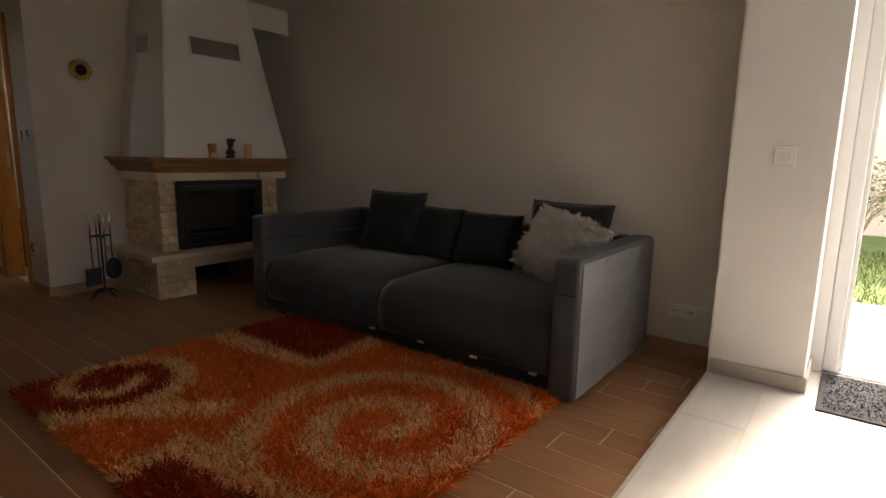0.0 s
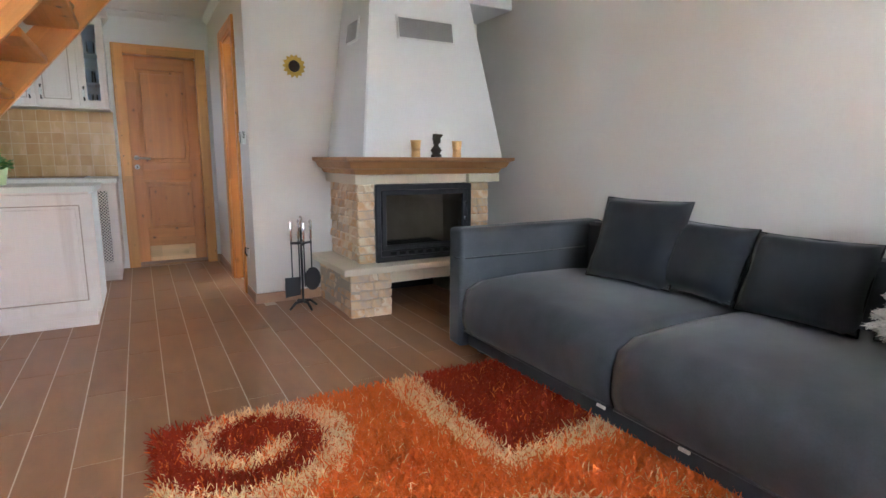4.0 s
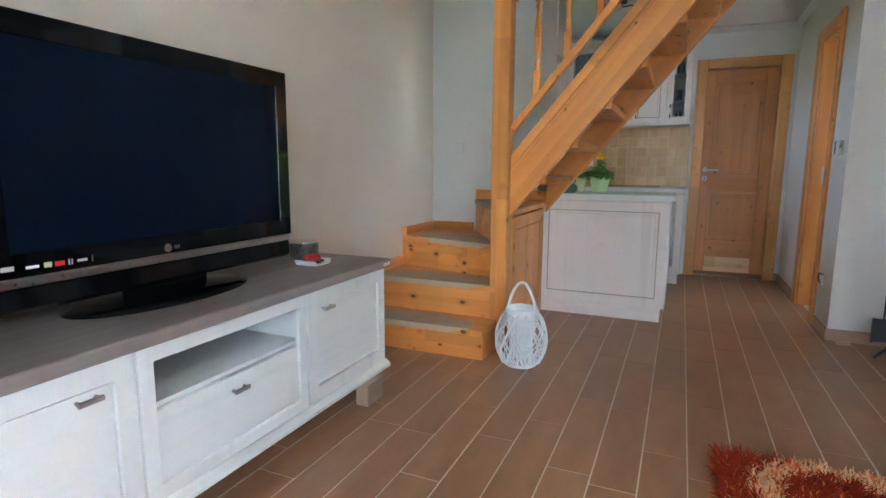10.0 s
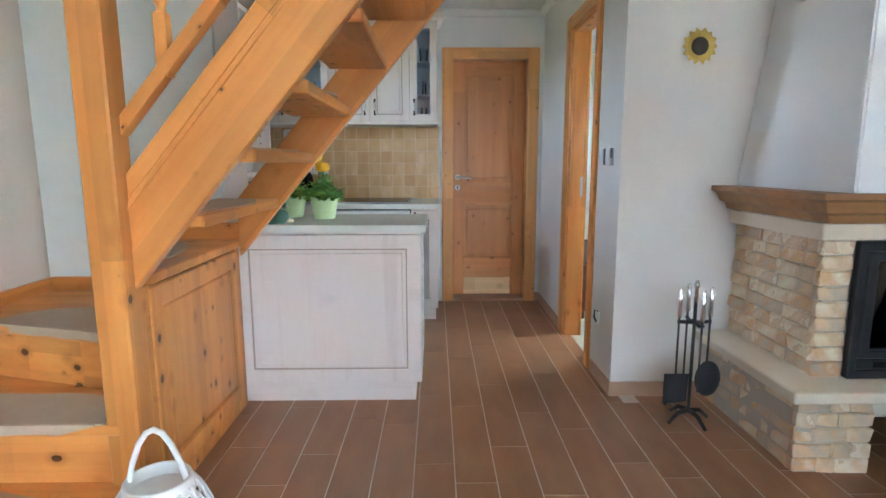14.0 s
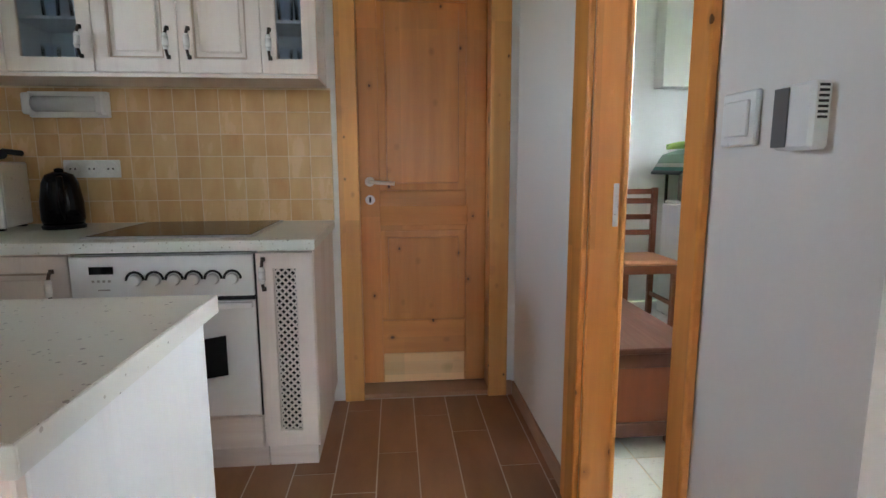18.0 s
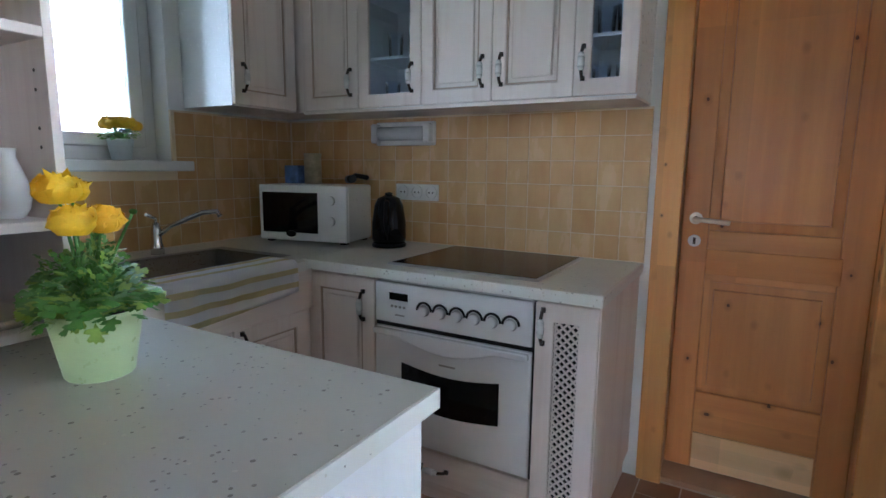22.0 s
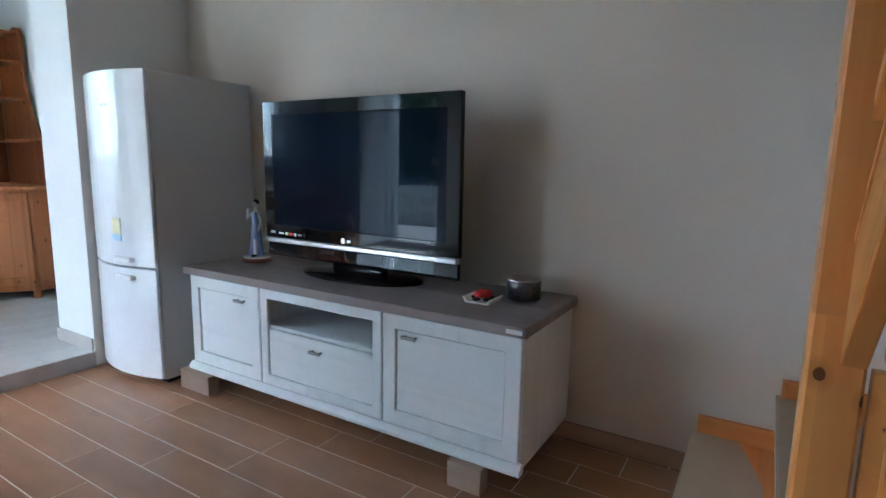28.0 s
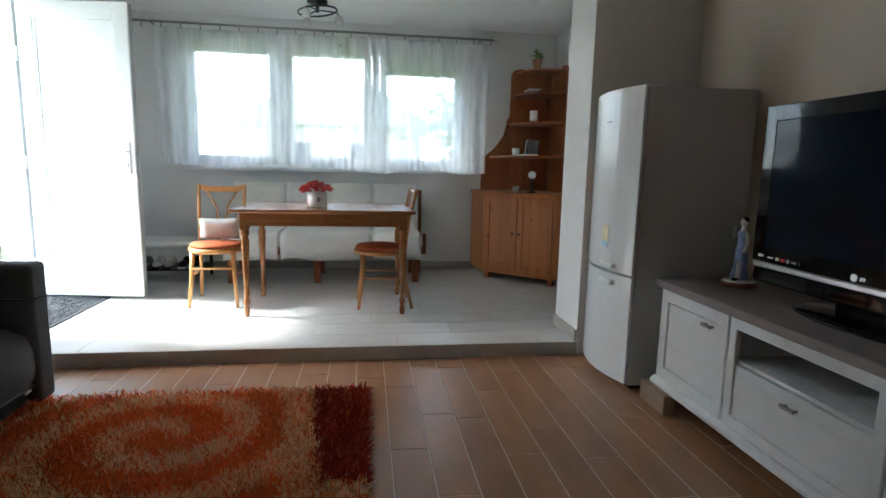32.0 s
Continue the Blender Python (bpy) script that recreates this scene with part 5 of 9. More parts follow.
tread([(-4.27, YS), (-4.795, YS), (-4.795, -0.90), (-3.96, -0.45), (-4.04, -0.49)], Z3)
tread([(-4.795, -0.945), (-3.96, -0.475), (-3.96, -0.375), (-4.795, -0.375)], Z4)
for x, z0, z1 in ((-3.585, 0, Z1 - 0.036), (-3.84, Z1 + 0.001, Z2 - 0.036)):
    part("riser", boxes((x - 0.018, YS, z0, x, SYE - 0.012, z1)), pine[1], stair)
bm = BM()
prism(bm, [(-4.29, YS), (-4.31, YS), (-4.08, -0.5), (-4.06, -0.5)], 2, Z2 + 0.001, Z3 - 0.036)
part("riser", bm, pine[1], stair)
bm = BM()
prism(bm, [(-4.795, -0.915), (-4.795, -0.937), (-3.97, -0.472), (-3.97, -0.45)], 2, Z3 + 0.001, Z4 - 0.036)
part("riser", bm, pine[0], stair)
part("end_panel", boxes((-3.84, SYE - 0.018, 0, -3.585, SYE - 0.012 + 0.01, Z1 - 0.036)), pine[0], stair)
part("end_panel", boxes((-3.96, SYE - 0.03, Z1 + 0.001, -3.842, SYE - 0.004, Z2 - 0.036)), pine[0], stair)
# skirting boards on the walls
for x0, x1, z0, z1 in ((-3.828, -3.572, Z1, 0.248), (-4.27, -3.842, Z2, 0.448), (-4.795, -4.285, Z3, 0.652)):
    part("wall_string", boxes((x0, YS, z0 + 0.001, x1, YS + 0.02, z1), bev=0.002), pine[0], stair)
part("wall_string", boxes((-4.285, YS, Z2 + 0.001, -4.272, YS + 0.034, 0.652)), pine[2], stair)
part("wall_string", boxes((-3.841, YS, Z1 + 0.001, -3.829, YS + 0.034, 0.448)), pine[2], stair)
part("wall_string", boxes((-3.584, YS, 0.001, -3.573, YS + 0.034, Z1 - 0.037)), pine[2], stair)
part("wall_string", boxes((-4.798, YS + 0.02, Z3 + 0.001, -4.778, -0.95, 0.655), bev=0.002), pine[1], stair)
part("wall_string", boxes((-4.798, -0.93, Z4 + 0.001, -4.778, -0.38, 0.915), bev=0.002), pine[1], stair)
# newel post
part("newel_post", boxes((-3.925, -0.487, 0, -3.825, -0.387, 3.3), bev=0.006), pine[2], stair)
# strings of the upper flight
SL = 1.19


def string(name, x0, x1, zb, zt, y0, y1):
    bm_ = BM()
    prism(bm_, [(y0, zb(y0)), (y1, zb(y1)), (y1, zt(y1)), (y0, zt(y0))], 0, x0, x1, 0.003)
    # the grain follows the slope, so the board is its own wood
    return part(name, bm_, slope_pine, stair)


slope_pine = wood("pine_slope", PINE_L, PINE_D, 1, 0.36, 0.9, 0.09)
for nd in slope_pine.node_tree.nodes:
    if nd.type == "MAPPING":
        nd.vector_type = "TEXTURE"
        s = nd.inputs["Scale"].default_value
        nd.inputs["Scale"].default_value = (1 / s[0], 1 / s[1], 1 / s[2])
        nd.inputs["Rotation"].default_value = (math.atan(SL), 0, 0)
YT = 1.30
string("outer_string", -3.925, -3.880, lambda y: 0.815 + SL * (y + 0.375), lambda y: 1.09 + SL * (y + 0.375), -0.387, YT)
string("outer_string_cap", -3.928, -3.884, lambda y: 1.093 + SL * (y + 0.375), lambda y: 1.172 + SL * (y + 0.375), -0.387, YT)
string("bead", -3.880, -3.876, lambda y: 1.058 + SL * (y + 0.375), lambda y: 1.076 + SL * (y + 0.375), -0.387, YT)
string("inner_string", -4.800, -4.755, lambda y: 0.805 + SL * (y + 0.335), lambda y: 1.075 + SL * (y + 0.335), -0.375, YT)
# lower hand rail and balusters
string("lower_rail", -3.927, -3.877, lambda y: 1.285 + SL * (y + 0.375), lambda y: 1.345 + SL * (y + 0.375), -0.387, 1.0)
string("hand_rail", -3.932, -3.872, lambda y: 2.02 + SL * (y + 0.375), lambda y: 2.08 + SL * (y + 0.375), -0.387, 0.7)
for y in (-0.25, -0.085, 0.08, 0.245, 0.41, 0.575):
    z0 = 1.345 + SL * (y + 0.375)
    bm = BM()
    box(bm, -3.920, y - 0.018, z0 - 0.05, -3.884, y + 0.018, z0 + 0.13)
    lathe(bm, -3.902, y, [(0.017, z0 + 0.13), (0.012, z0 + 0.145), (0.020, z0 + 0.165), (0.012, z0 + 0.185), (0.014, z0 + 0.20), (0.019, z0 + 0.26), (0.021, z0 + 0.34), (0.014, z0 + 0.43), (0.012, z0 + 0.46), (0.019, z0 + 0.475), (0.012, z0 + 0.49), (0.016, z0 + 0.50)], 14)
    box(bm, -3.920, y - 0.018, z0 + 0.50, -3.884, y + 0.018, z0 + 0.68)
    part("baluster", bm, pine[2], stair)
for k in range(5, 13):
    z, y = 1.03 + 0.207 * (k - 5), -0.18 + 0.172 * (k - 5)
    bm = BM()
    prism(bm, [(y - 0.26, z - 0.042), (y, z - 0.042), (y, z), (y - 0.26, z)], 0, -4.752, -3.928, 0.006)
    part("tread", bm, pine[0], stair)
# cupboard under the winder
part("cupboard_side", boxes((-4.795, -0.90, 0, -4.77, -0.43, Z4 - 0.036)), pine[1], stair)
CY = -0.395
part("cupboard_frame", boxes((-4.795, CY - 0.03, 0, -4.745, CY, 0.797), (-3.975, CY - 0.03, 0, -3.935, CY, 0.797), (-4.745, CY - 0.03, 0.0, -3.975, CY, 0.06), bev=0.002), pine[2], stair)
bm = rim(BM(), 1, CY - 0.012, CY + 0.008, -4.742, -3.968, 0.065, 0.785, 0.075, 0.075, 0.004)
d = part("cupboard_door", bm, pine[2], stair)
part("panel", boxes((-4.667, CY - 0.012, 0.14, -4.043, CY - 0.008, 0.710)), pine[2], d)
part("raised_field", boxes((-4.660, CY - 0.008, 0.147, -4.050, CY + 0.004, 0.703), bev=0.006), pine[2], d)


def stair_mat(p0, p1, back, z, wob, lip=False, group="felt mats on the stairs"):
    """A felt tread mat: from p0 to p1 along the nosing, reaching `back` metres in, with a curled outer edge."""
    p0, p1, k = Vector((*p0, 0)), Vector((*p1, 0)), 16
    u = (p1 - p0).normalized()
    w = Vector((-u.y, u.x, 0)) * (1 if back > 0 else -1)
    L, D = (p1 - p0).length, abs(back)
    pts = [p0 + w * -0.012, p0 + u * L + w * -0.012]
    for i in range(k + 1):
        a = math.pi * i / k
        pts.append(p0 + u * (L / 2 + L / 2 * math.cos(a) ** 1) + w * (D * math.sin(a) ** 0.62 + wob * 0.012 * math.sin(5 * a)))
    bm_ = BM()
    top = [bm_.verts.new((p.x, p.y, z + 0.0065 + 0.0015 * math.sin(7 * i))) for i, p in enumerate(pts[:2] + pts[3:-1])]
    bot = [bm_.verts.new((v.co.x, v.co.y, z + 0.0005)) for v in top]
    bm_.faces.new(top), bm_.faces.new(bot[::-1])
    n = len(top)
    for i in range(n):
        bm_.faces.new((top[i], bot[i], bot[(i + 1) % n], top[(i + 1) % n]))
    if lip:
        # the front edge folds down over the nosing
        sheet = [[], [], [], []]
        for i in range(15):
            c, drop = p0 + u * L * (0.03 + 0.94 * i / 14), 0.026 * min(1.0, 2.4 * math.sin(math.pi * i / 14)) + 0.002 * math.sin(i * 1.7)
            for k, (o_, q_) in enumerate(((-0.0125, 0.0065), (-0.0185, 0.0055), (-0.0185, -drop), (-0.0125, -drop))):
                sheet[k].append(bm_.verts.new((c.x + w.x * o_, c.y + w.y * o_, z + q_)))
        for k in range(4):
            q0, q1 = sheet[k], sheet[(k + 1) % 4]
            for i in range(14):
                bm_.faces.new((q0[i], q0[i + 1], q1[i + 1], q1[i]))
        for i in (0, 14):
            bm_.faces.new([q[i] for q in sheet])
    bmesh.ops.recalc_face_normals(bm_, faces=bm_.faces)
    return single("stair_mat", bm_, stair_mat_cloth, "beige felt stair mat with curved edge on the tread", "stair mat", group, (p0.x, p0.y, z))


stair_mat((-3.577, -1.33), (-3.577, -0.52), 0.215, Z1, 1, True)
stair_mat((-3.832, -1.33), (-3.832, -0.49), 0.235, Z2, -1, True)
stair_mat((-4.245, YS + 0.16), (-4.070, -0.54), 0.27, Z3, 1, True)
stair_mat((-4.735, -0.902), (-4.15, -0.573), 0.23, Z4, 1, True)
for k in range(5, 10):
    z, y = 1.03 + 0.207 * (k - 5), -0.18 + 0.172 * (k - 5)
    stair_mat((-4.69, y - 0.235), (-4.01, y - 0.235), 0.236, z, 1 if k % 2 else -1)

# ---- kitchen ----
def limed_door(parent, axis, face, u0, u1, z0, z1, out, name="door", glazed=False, frame_w=0.06, panel=True):
    """A framed limed door in a plane of constant x (axis 0) or y (axis 1), its face towards out."""
    s = 1 if out > 0 else -1

    def bx(bm_, a, b, c, e, d0, d1, bev=0.003):
        if axis == 0:
            box(bm_, face - s * d0, a, c, face - s * d1, b, e, bev)
        else:
            box(bm_, a, face - s * d0, c, b, face - s * d1, e, bev)
    w = frame_w
    bm_ = rim(BM(), axis, face, face - s * 0.02, u0, u1, z0, z1, w)
    d_ = part(name, bm_, limed[2], parent)
    if glazed:
        bm_ = BM()
        bx(bm_, u0 + w, u1 - w, z0 + w, z1 - w, 0.010, 0.013, 0)
        part("pane", bm_, cab_glass, d_).visible_shadow = False
    elif panel:
        bm_ = BM()
        bx(bm_, u0 + w, u1 - w, z0 + w, z1 - w, 0.010, 0.018, 0)
        part("panel", bm_, limed[2], d_)
        bm_ = BM()
        bx(bm_, u0 + w + 0.022, u1 - w - 0.022, z0 + w + 0.022, z1 - w - 0.022, 0.003, 0.010, 0.005)
        part("raised_field", bm_, limed[2], d_)
        # Thin frame in a darker tone: brown wear plus the panel edge's shade.
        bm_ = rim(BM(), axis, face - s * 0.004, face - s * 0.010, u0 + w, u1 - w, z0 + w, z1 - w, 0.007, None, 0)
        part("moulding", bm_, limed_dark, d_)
    return d_


# Worn brown of the panel edges, with their shadow line in the colour.
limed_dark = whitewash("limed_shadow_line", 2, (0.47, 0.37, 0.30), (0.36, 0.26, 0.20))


def pull(parent, axis, face, u, z, out, vertical=True):
    """A handle of dark iron with a white ceramic middle."""
    s = 1 if out > 0 else -1

    def P(du, dz, d):
        return (face + s * d, u + du, z + dz) if axis == 0 else (u + du, face + s * d, z + dz)
    q = (lambda a, d: P(0, a, d)) if vertical else (lambda a, d: P(a, 0, d))
    bm_ = BM()
    tube(bm_, [q(-0.052, 0.0), q(-0.050, 0.018), q(-0.03, 0.028), q(0.0, 0.028), q(0.03, 0.028), q(0.050, 0.018), q(0.052, 0.0)], 0.0058, 7)
    for a in (-0.054, 0.054):
        tube(bm_, [q(a * 0.86, 0.006), q(a * 1.13, 0.006)], 0.0082, 8)
    h = part("handle", bm_, bronze, parent, "dark iron handle with ceramic grip")
    bm_ = BM()
    for a, b, r_, e_ in ((-0.030, -0.016, 0.0085, 0.0115), (-0.016, 0.016, 0.0115, 0.0115), (0.016, 0.030, 0.0115, 0.0085)):
        tube(bm_, [q(a, 0.030), q(b, 0.030)], r_, 12, e_)
    part("grip", bm_, ceramic, h)


KF = -6.215          # front of the base doors
base = thing("base_cabinet", -6.5, -0.43, 0, "limed wood base cabinet under the worktop", "cabinet", "limed kitchen units")
part("carcass", boxes((XK + 0.005, -0.60, 0.10, KF - 0.021, -0.262, 0.858)), limed[2], base)
part("plinth", boxes((XK + 0.005, -0.60, 0, KF - 0.07, -0.262, 0.098)), limed[1], base)
d = limed_door(base, 0, KF, -0.595, -0.265, 0.115, 0.852, 1)
pull(d, 0, KF, -0.315, 0.745, 1)
base = thing("base_cabinet", -6.5, 0.47, 0, "narrow limed base cabinet with lattice door beside the oven", "cabinet", "limed kitchen units")
part("carcass", boxes((XK + 0.005, 0.366, 0.10, KF - 0.045, 0.547, 0.858)), limed[2], base)
part("end_panel", boxes((XK + 0.005, 0.548, 0.10, KF - 0.021, 0.568, 0.858), bev=0.002), limed[2], base)
part("plinth", boxes((XK + 0.005, 0.366, 0, KF - 0.07, 0.55, 0.098)), limed[1], base)
d = limed_door(base, 0, KF, 0.368, 0.566, 0.115, 0.852, 1, panel=False)
pull(d, 0, KF, 0.395, 0.775, 1)
part("lattice_back", boxes((KF - 0.030, 0.43, 0.17, KF - 0.024, 0.50, 0.80)), black_plastic, d)
L0, L1, Q0, Q1 = 0.428, 0.506, 0.175, 0.792
k = 0
step = 0.026
for sgn in (1, -1):
    c0 = Q0 - (L1 - L0)
    while c0 < Q1:
        a, b = (L0, c0), (L1, c0 + (L1 - L0))
        pts = []
        for t_ in (max(0, (Q0 - c0) / (L1 - L0)), min(1, (Q1 - c0) / (L1 - L0))):
            pts.append((L0 + t_ * (L1 - L0) if sgn > 0 else L1 - t_ * (L1 - L0), c0 + t_ * (L1 - L0)))
        if pts[1][1] - pts[0][1] > 0.006:
            bm = BM()
            dd = Vector((pts[1][0] - pts[0][0], pts[1][1] - pts[0][1])).normalized() * 0.0034
            nn = Vector((-dd.y, dd.x))
            prism(bm, [(pts[0][0] + nn.x, pts[0][1] + nn.y), (pts[1][0] + nn.x, pts[1][1] + nn.y), (pts[1][0] - nn.x, pts[1][1] - nn.y), (pts[0][0] - nn.x, pts[0][1] - nn.y)], 0, KF - 0.016 + 0.004 * sgn, KF - 0.012 + 0.004 * sgn)
            part("lattice_strip", bm, limed[2], d)
        c0 += step
# oven
oven = thing("oven", -6.5, 0.05, 0.1, "white built-in oven with six knobs and dark window", "oven")
O0, O1 = -0.258, 0.360
part("body", boxes((XK + 0.05, O0 + 0.01, 0.24, KF - 0.02, O1 - 0.01, 0.85)), enamel, oven)
part("control_panel", boxes((KF - 0.02, O0, 0.698, KF + 0.004, O1, 0.848), bev=0.003), enamel, oven)
part("gap", boxes((KF - 0.02, O0, 0.682, KF - 0.004, O1, 0.698), (KF - 0.02, O1, 0.24, KF - 0.006, O1 + 0.006, 0.848)), black_plastic, oven)
part("display", boxes((KF + 0.004, O0 + 0.065, 0.785, KF + 0.0055, O0 + 0.145, 0.812)), black_gloss, oven)
for i in range(4):
    part("button", boxes((KF + 0.004, O0 + 0.072 + 0.018 * i, 0.757, KF + 0.007, O0 + 0.080 + 0.018 * i, 0.765)), pewter, oven)
part("name_bar", boxes((KF + 0.004, O0 + 0.09, 0.727, KF + 0.005, O0 + 0.13, 0.732)), pewter, oven)
for i in range(6):
    y = O0 + 0.215 + 0.066 * i
    bm = BM()
    tube(bm, [(KF + 0.004, y, 0.762), (KF + 0.024, y, 0.762)], 0.021, 18, 0.017)
    kn = part("knob", bm, enamel, oven)
    bm = BM()
    arc = [(KF + 0.006, y - 0.029 * math.cos(a), 0.762 + 0.029 * math.sin(a)) for a in [math.pi * j / 10 for j in range(11)]]
    tube(bm, arc, 0.0045, 6)
    part("scale_arc", bm, black_plastic, kn)
part("name_bar", boxes((KF + 0.006, 0.02, 0.572, KF + 0.0075, 0.085, 0.578)), pewter, oven)
bm = BM()
prof = [(O0, 0.245), (O1, 0.245), (O1, 0.676), (O0, 0.676)]
box(bm, KF - 0.02, O0, 0.245, KF + 0.006, O1, 0.680, 0.004)
od = part("oven_door", bm, enamel, oven)
bm = BM()
pts = [(O0 + 0.12 + 0.39 * i / 12, 0.555 - 0.022 * math.sin(math.pi * i / 12)) for i in range(13)] + [(O0 + 0.51 - 0.39 * i / 12, 0.405 - 0.020 * math.sin(math.pi * i / 12)) for i in range(13)]
prism(bm, pts, 0, KF + 0.006, KF + 0.0085)
part("window", bm, black_gloss, od, "curved dark glass window")
bm = BM()
pts = [(O0 + 0.005, 0.678)] + [(O0 + 0.005 + (O1 - O0 - 0.01) * i / 16, 0.655 - 0.040 * max(0.0, math.sin(math.pi * (i - 3) / 10)) if 3 <= i <= 13 else 0.655) for i in range(17)] + [(O1 - 0.005, 0.678)]
prism(bm, pts, 0, KF + 0.006, KF + 0.030, 0.004)
part("handle", bm, enamel, od)
dr = thing("base_cabinet", -6.5, 0.05, 0, "low limed base cabinet with a drawer below the oven", "cabinet", "limed kitchen units")
part("drawer_front", boxes((KF - 0.02, O0, 0.112, KF, O1, 0.232), bev=0.003), limed[1], dr)
part("carcass", boxes((XK + 0.05, O0 + 0.02, 0.10, KF - 0.02, O1 - 0.02, 0.23)), limed[1], dr)
part("plinth", boxes((XK + 0.05, O0, 0, KF - 0.07, O1, 0.098)), limed[1], dr)
pull(dr, 0, KF, 0.0, 0.175, 1, False)
# sink run
SF = -0.575
base = thing("sink_cabinet", -5.8, -0.9, 0, "limed sink cabinet with striped towel over its front", "cabinet", "limed kitchen units")
part("carcass", boxes((KF - 0.02, YS + 0.005, 0.10, -5.40, SF - 0.021, 0.70)), limed[0], base)
part("plinth", boxes((KF - 0.02, YS + 0.005, 0, -5.40, SF - 0.07, 0.098)), limed[0], base)
part("fascia", boxes((KF + 0.0, SF - 0.02, 0.70, -5.40, SF - 0.001, 0.858)), limed[0], base)
for u0, u1, hx in ((KF + 0.03, -5.83, -5.86), (-5.825, -5.405, -5.80)):
    d = limed_door(base, 1, SF, u0, u1, 0.115, 0.70, 1)
    pull(d, 1, SF, hx, 0.63, 1)
# worktops
W0, W1 = 0.862, 0.900
kt = thing("kitchen_worktop", -6.5, 0, W0, "speckled grey-green laminate worktop beside the hob", "worktop")
part("slab", boxes((XK + 0.003, -0.612, W0, -6.197, 0.576, W1), (XK + 0.003, YS + 0.003, W0, -6.17, -0.612, W1), bev=0.002), work_top, kt)
part("front_edge", boxes((-6.1968, -0.610, W0, -6.193, 0.580, W1 - 0.001), bev=0.001), work_edge, kt, "pale speckled edge strip")
part("end_edge", boxes((XK + 0.003, 0.5763, W0, -6.197, 0.580, W1 - 0.001), bev=0.001), work_edge, kt, "pale speckled edge strip")
kt = thing("sink_worktop", -5.8, -0.9, W0, "speckled laminate worktop around the sink", "worktop")
part("slab", boxes((-6.168, -0.70, W0, -5.384, -0.556, W1), (-6.168, YS + 0.003, W0, -5.384, -1.075, W1), (-6.168, -1.075, W0, -6.157, -0.70, W1), (-5.59, -1.075, W0, -5.384, -0.70, W1)), work_top, kt)
part("front_edge", boxes((-6.168, -0.5557, W0, -5.384, -0.552, W1 - 0.001), bev=0.001), work_edge, kt, "pale speckled edge strip")
sink = thing("sink", -5.8, -0.92, 0.74, "stainless steel sink bowl with chrome tap", "sink")
bm = BM()
edge_ring = [(-6.205, -1.10), (-5.56, -1.10), (-5.56, -0.672), (-6.205, -0.672)]
inn = [(-6.150, -1.06), (-5.60, -1.06), (-5.60, -0.712), (-6.150, -0.712)]
flo = [(-6.11, -1.02), (-5.64, -1.02), (-5.64, -0.755), (-6.11, -0.755)]
R = [[bm.verts.new((x, y, z)) for x, y in q] for q, z in ((edge_ring, 0.905), (inn, 0.906), (inn, 0.895), (flo, 0.76))]
for a, b in zip(R, R[1:]):
    for i in range(4):
        bm.faces.new((a[i], a[(i + 1) % 4], b[(i + 1) % 4], b[i]))
bm.faces.new(R[-1])
bmesh.ops.recalc_face_normals(bm, faces=bm.faces)
part("bowl", bm, mat("sink_steel", (0.22, 0.21, 0.20), 0.30, 1.0, 0.08, 20, 120, 0.0002), sink)
bm = BM()
lathe(bm, -5.95, -1.17, [(0.026, 0.90), (0.026, 0.93), (0.020, 0.95), (0.020, 1.00), (0.012, 1.03)], 16)
tp = part("tap", bm, chrome, sink)
bm = BM()
tube(bm, [(-5.95, -1.17, 0.97), (-5.97, -1.10, 1.02), (-6.03, -0.98, 1.075), (-6.06, -0.93, 1.08), (-6.065, -0.92, 1.06)], 0.010, 10)
part("spout", bm, chrome, tp)
bm = BM()
tube(bm, [(-5.95, -1.17, 1.02), (-5.93, -1.14, 1.05), (-5.88, -1.12, 1.07)], 0.007, 8)
part("lever", bm, chrome, tp)
# striped towel over the sink's front edge
m_, t_, n_, l_, b_ = nodes_of("striped_towel")
st = n_.new("ShaderNodeSeparateXYZ")
l_.new(coords(t_, (1, 1, 1)), st.inputs[0])
line = mathn(t_, "GREATER_THAN", mathn(t_, "FRACT", mathn(t_, "MULTIPLY_ADD", st.outputs[2], 19.0, mathn(t_, "MULTIPLY", st.outputs[1], 14.0))), 0.62)
l_.new(mixc(t_, line, (0.90, 0.90, 0.91), (0.72, 0.64, 0.38)), b_.inputs["Base Color"])
b_.inputs["Roughness"].default_value = 0.9
bump(t_, b_, noise_tex(t_, coords(t_), 180, 2), 0.0008)
towel_m = m_
bm = BM()
g, nx, nk = [], 14, 12
for i in range(nx + 1):
    x = -6.11 + 0.54 * i / nx
    row = []
    for k in range(nk + 1):
        s_ = k / nk
        if s_ < 0.35:
            y, z = -0.70 + 0.145 * s_ / 0.35, 0.910
        else:
            y, z = -0.548, 0.910 - (s_ - 0.35) / 0.65 * (0.121 + 0.087 * (x + 6.11))
        row.append(bm.verts.new((x + 0.006 * noise.noise((x * 9, z * 9, 0)), y + 0.010 * abs(noise.noise((x * 7, z * 6, 3))) , z + 0.004 * abs(noise.noise((x * 8, y * 8, 5))))))
    g.append(row)
fs = []
for a, b in zip(g, g[1:]):
    for k in range(nk):
        fs.append(bm.faces.new((a[k], b[k], b[k + 1], a[k + 1])))
smooth(fs)
bmesh.ops.solidify(bm, geom=fs, thickness=0.004)
single("dish_towel", bm, towel_m, "white dish towel with pale stripes over the sink front", "towel", at=(-5.84, -0.65, 0.905))
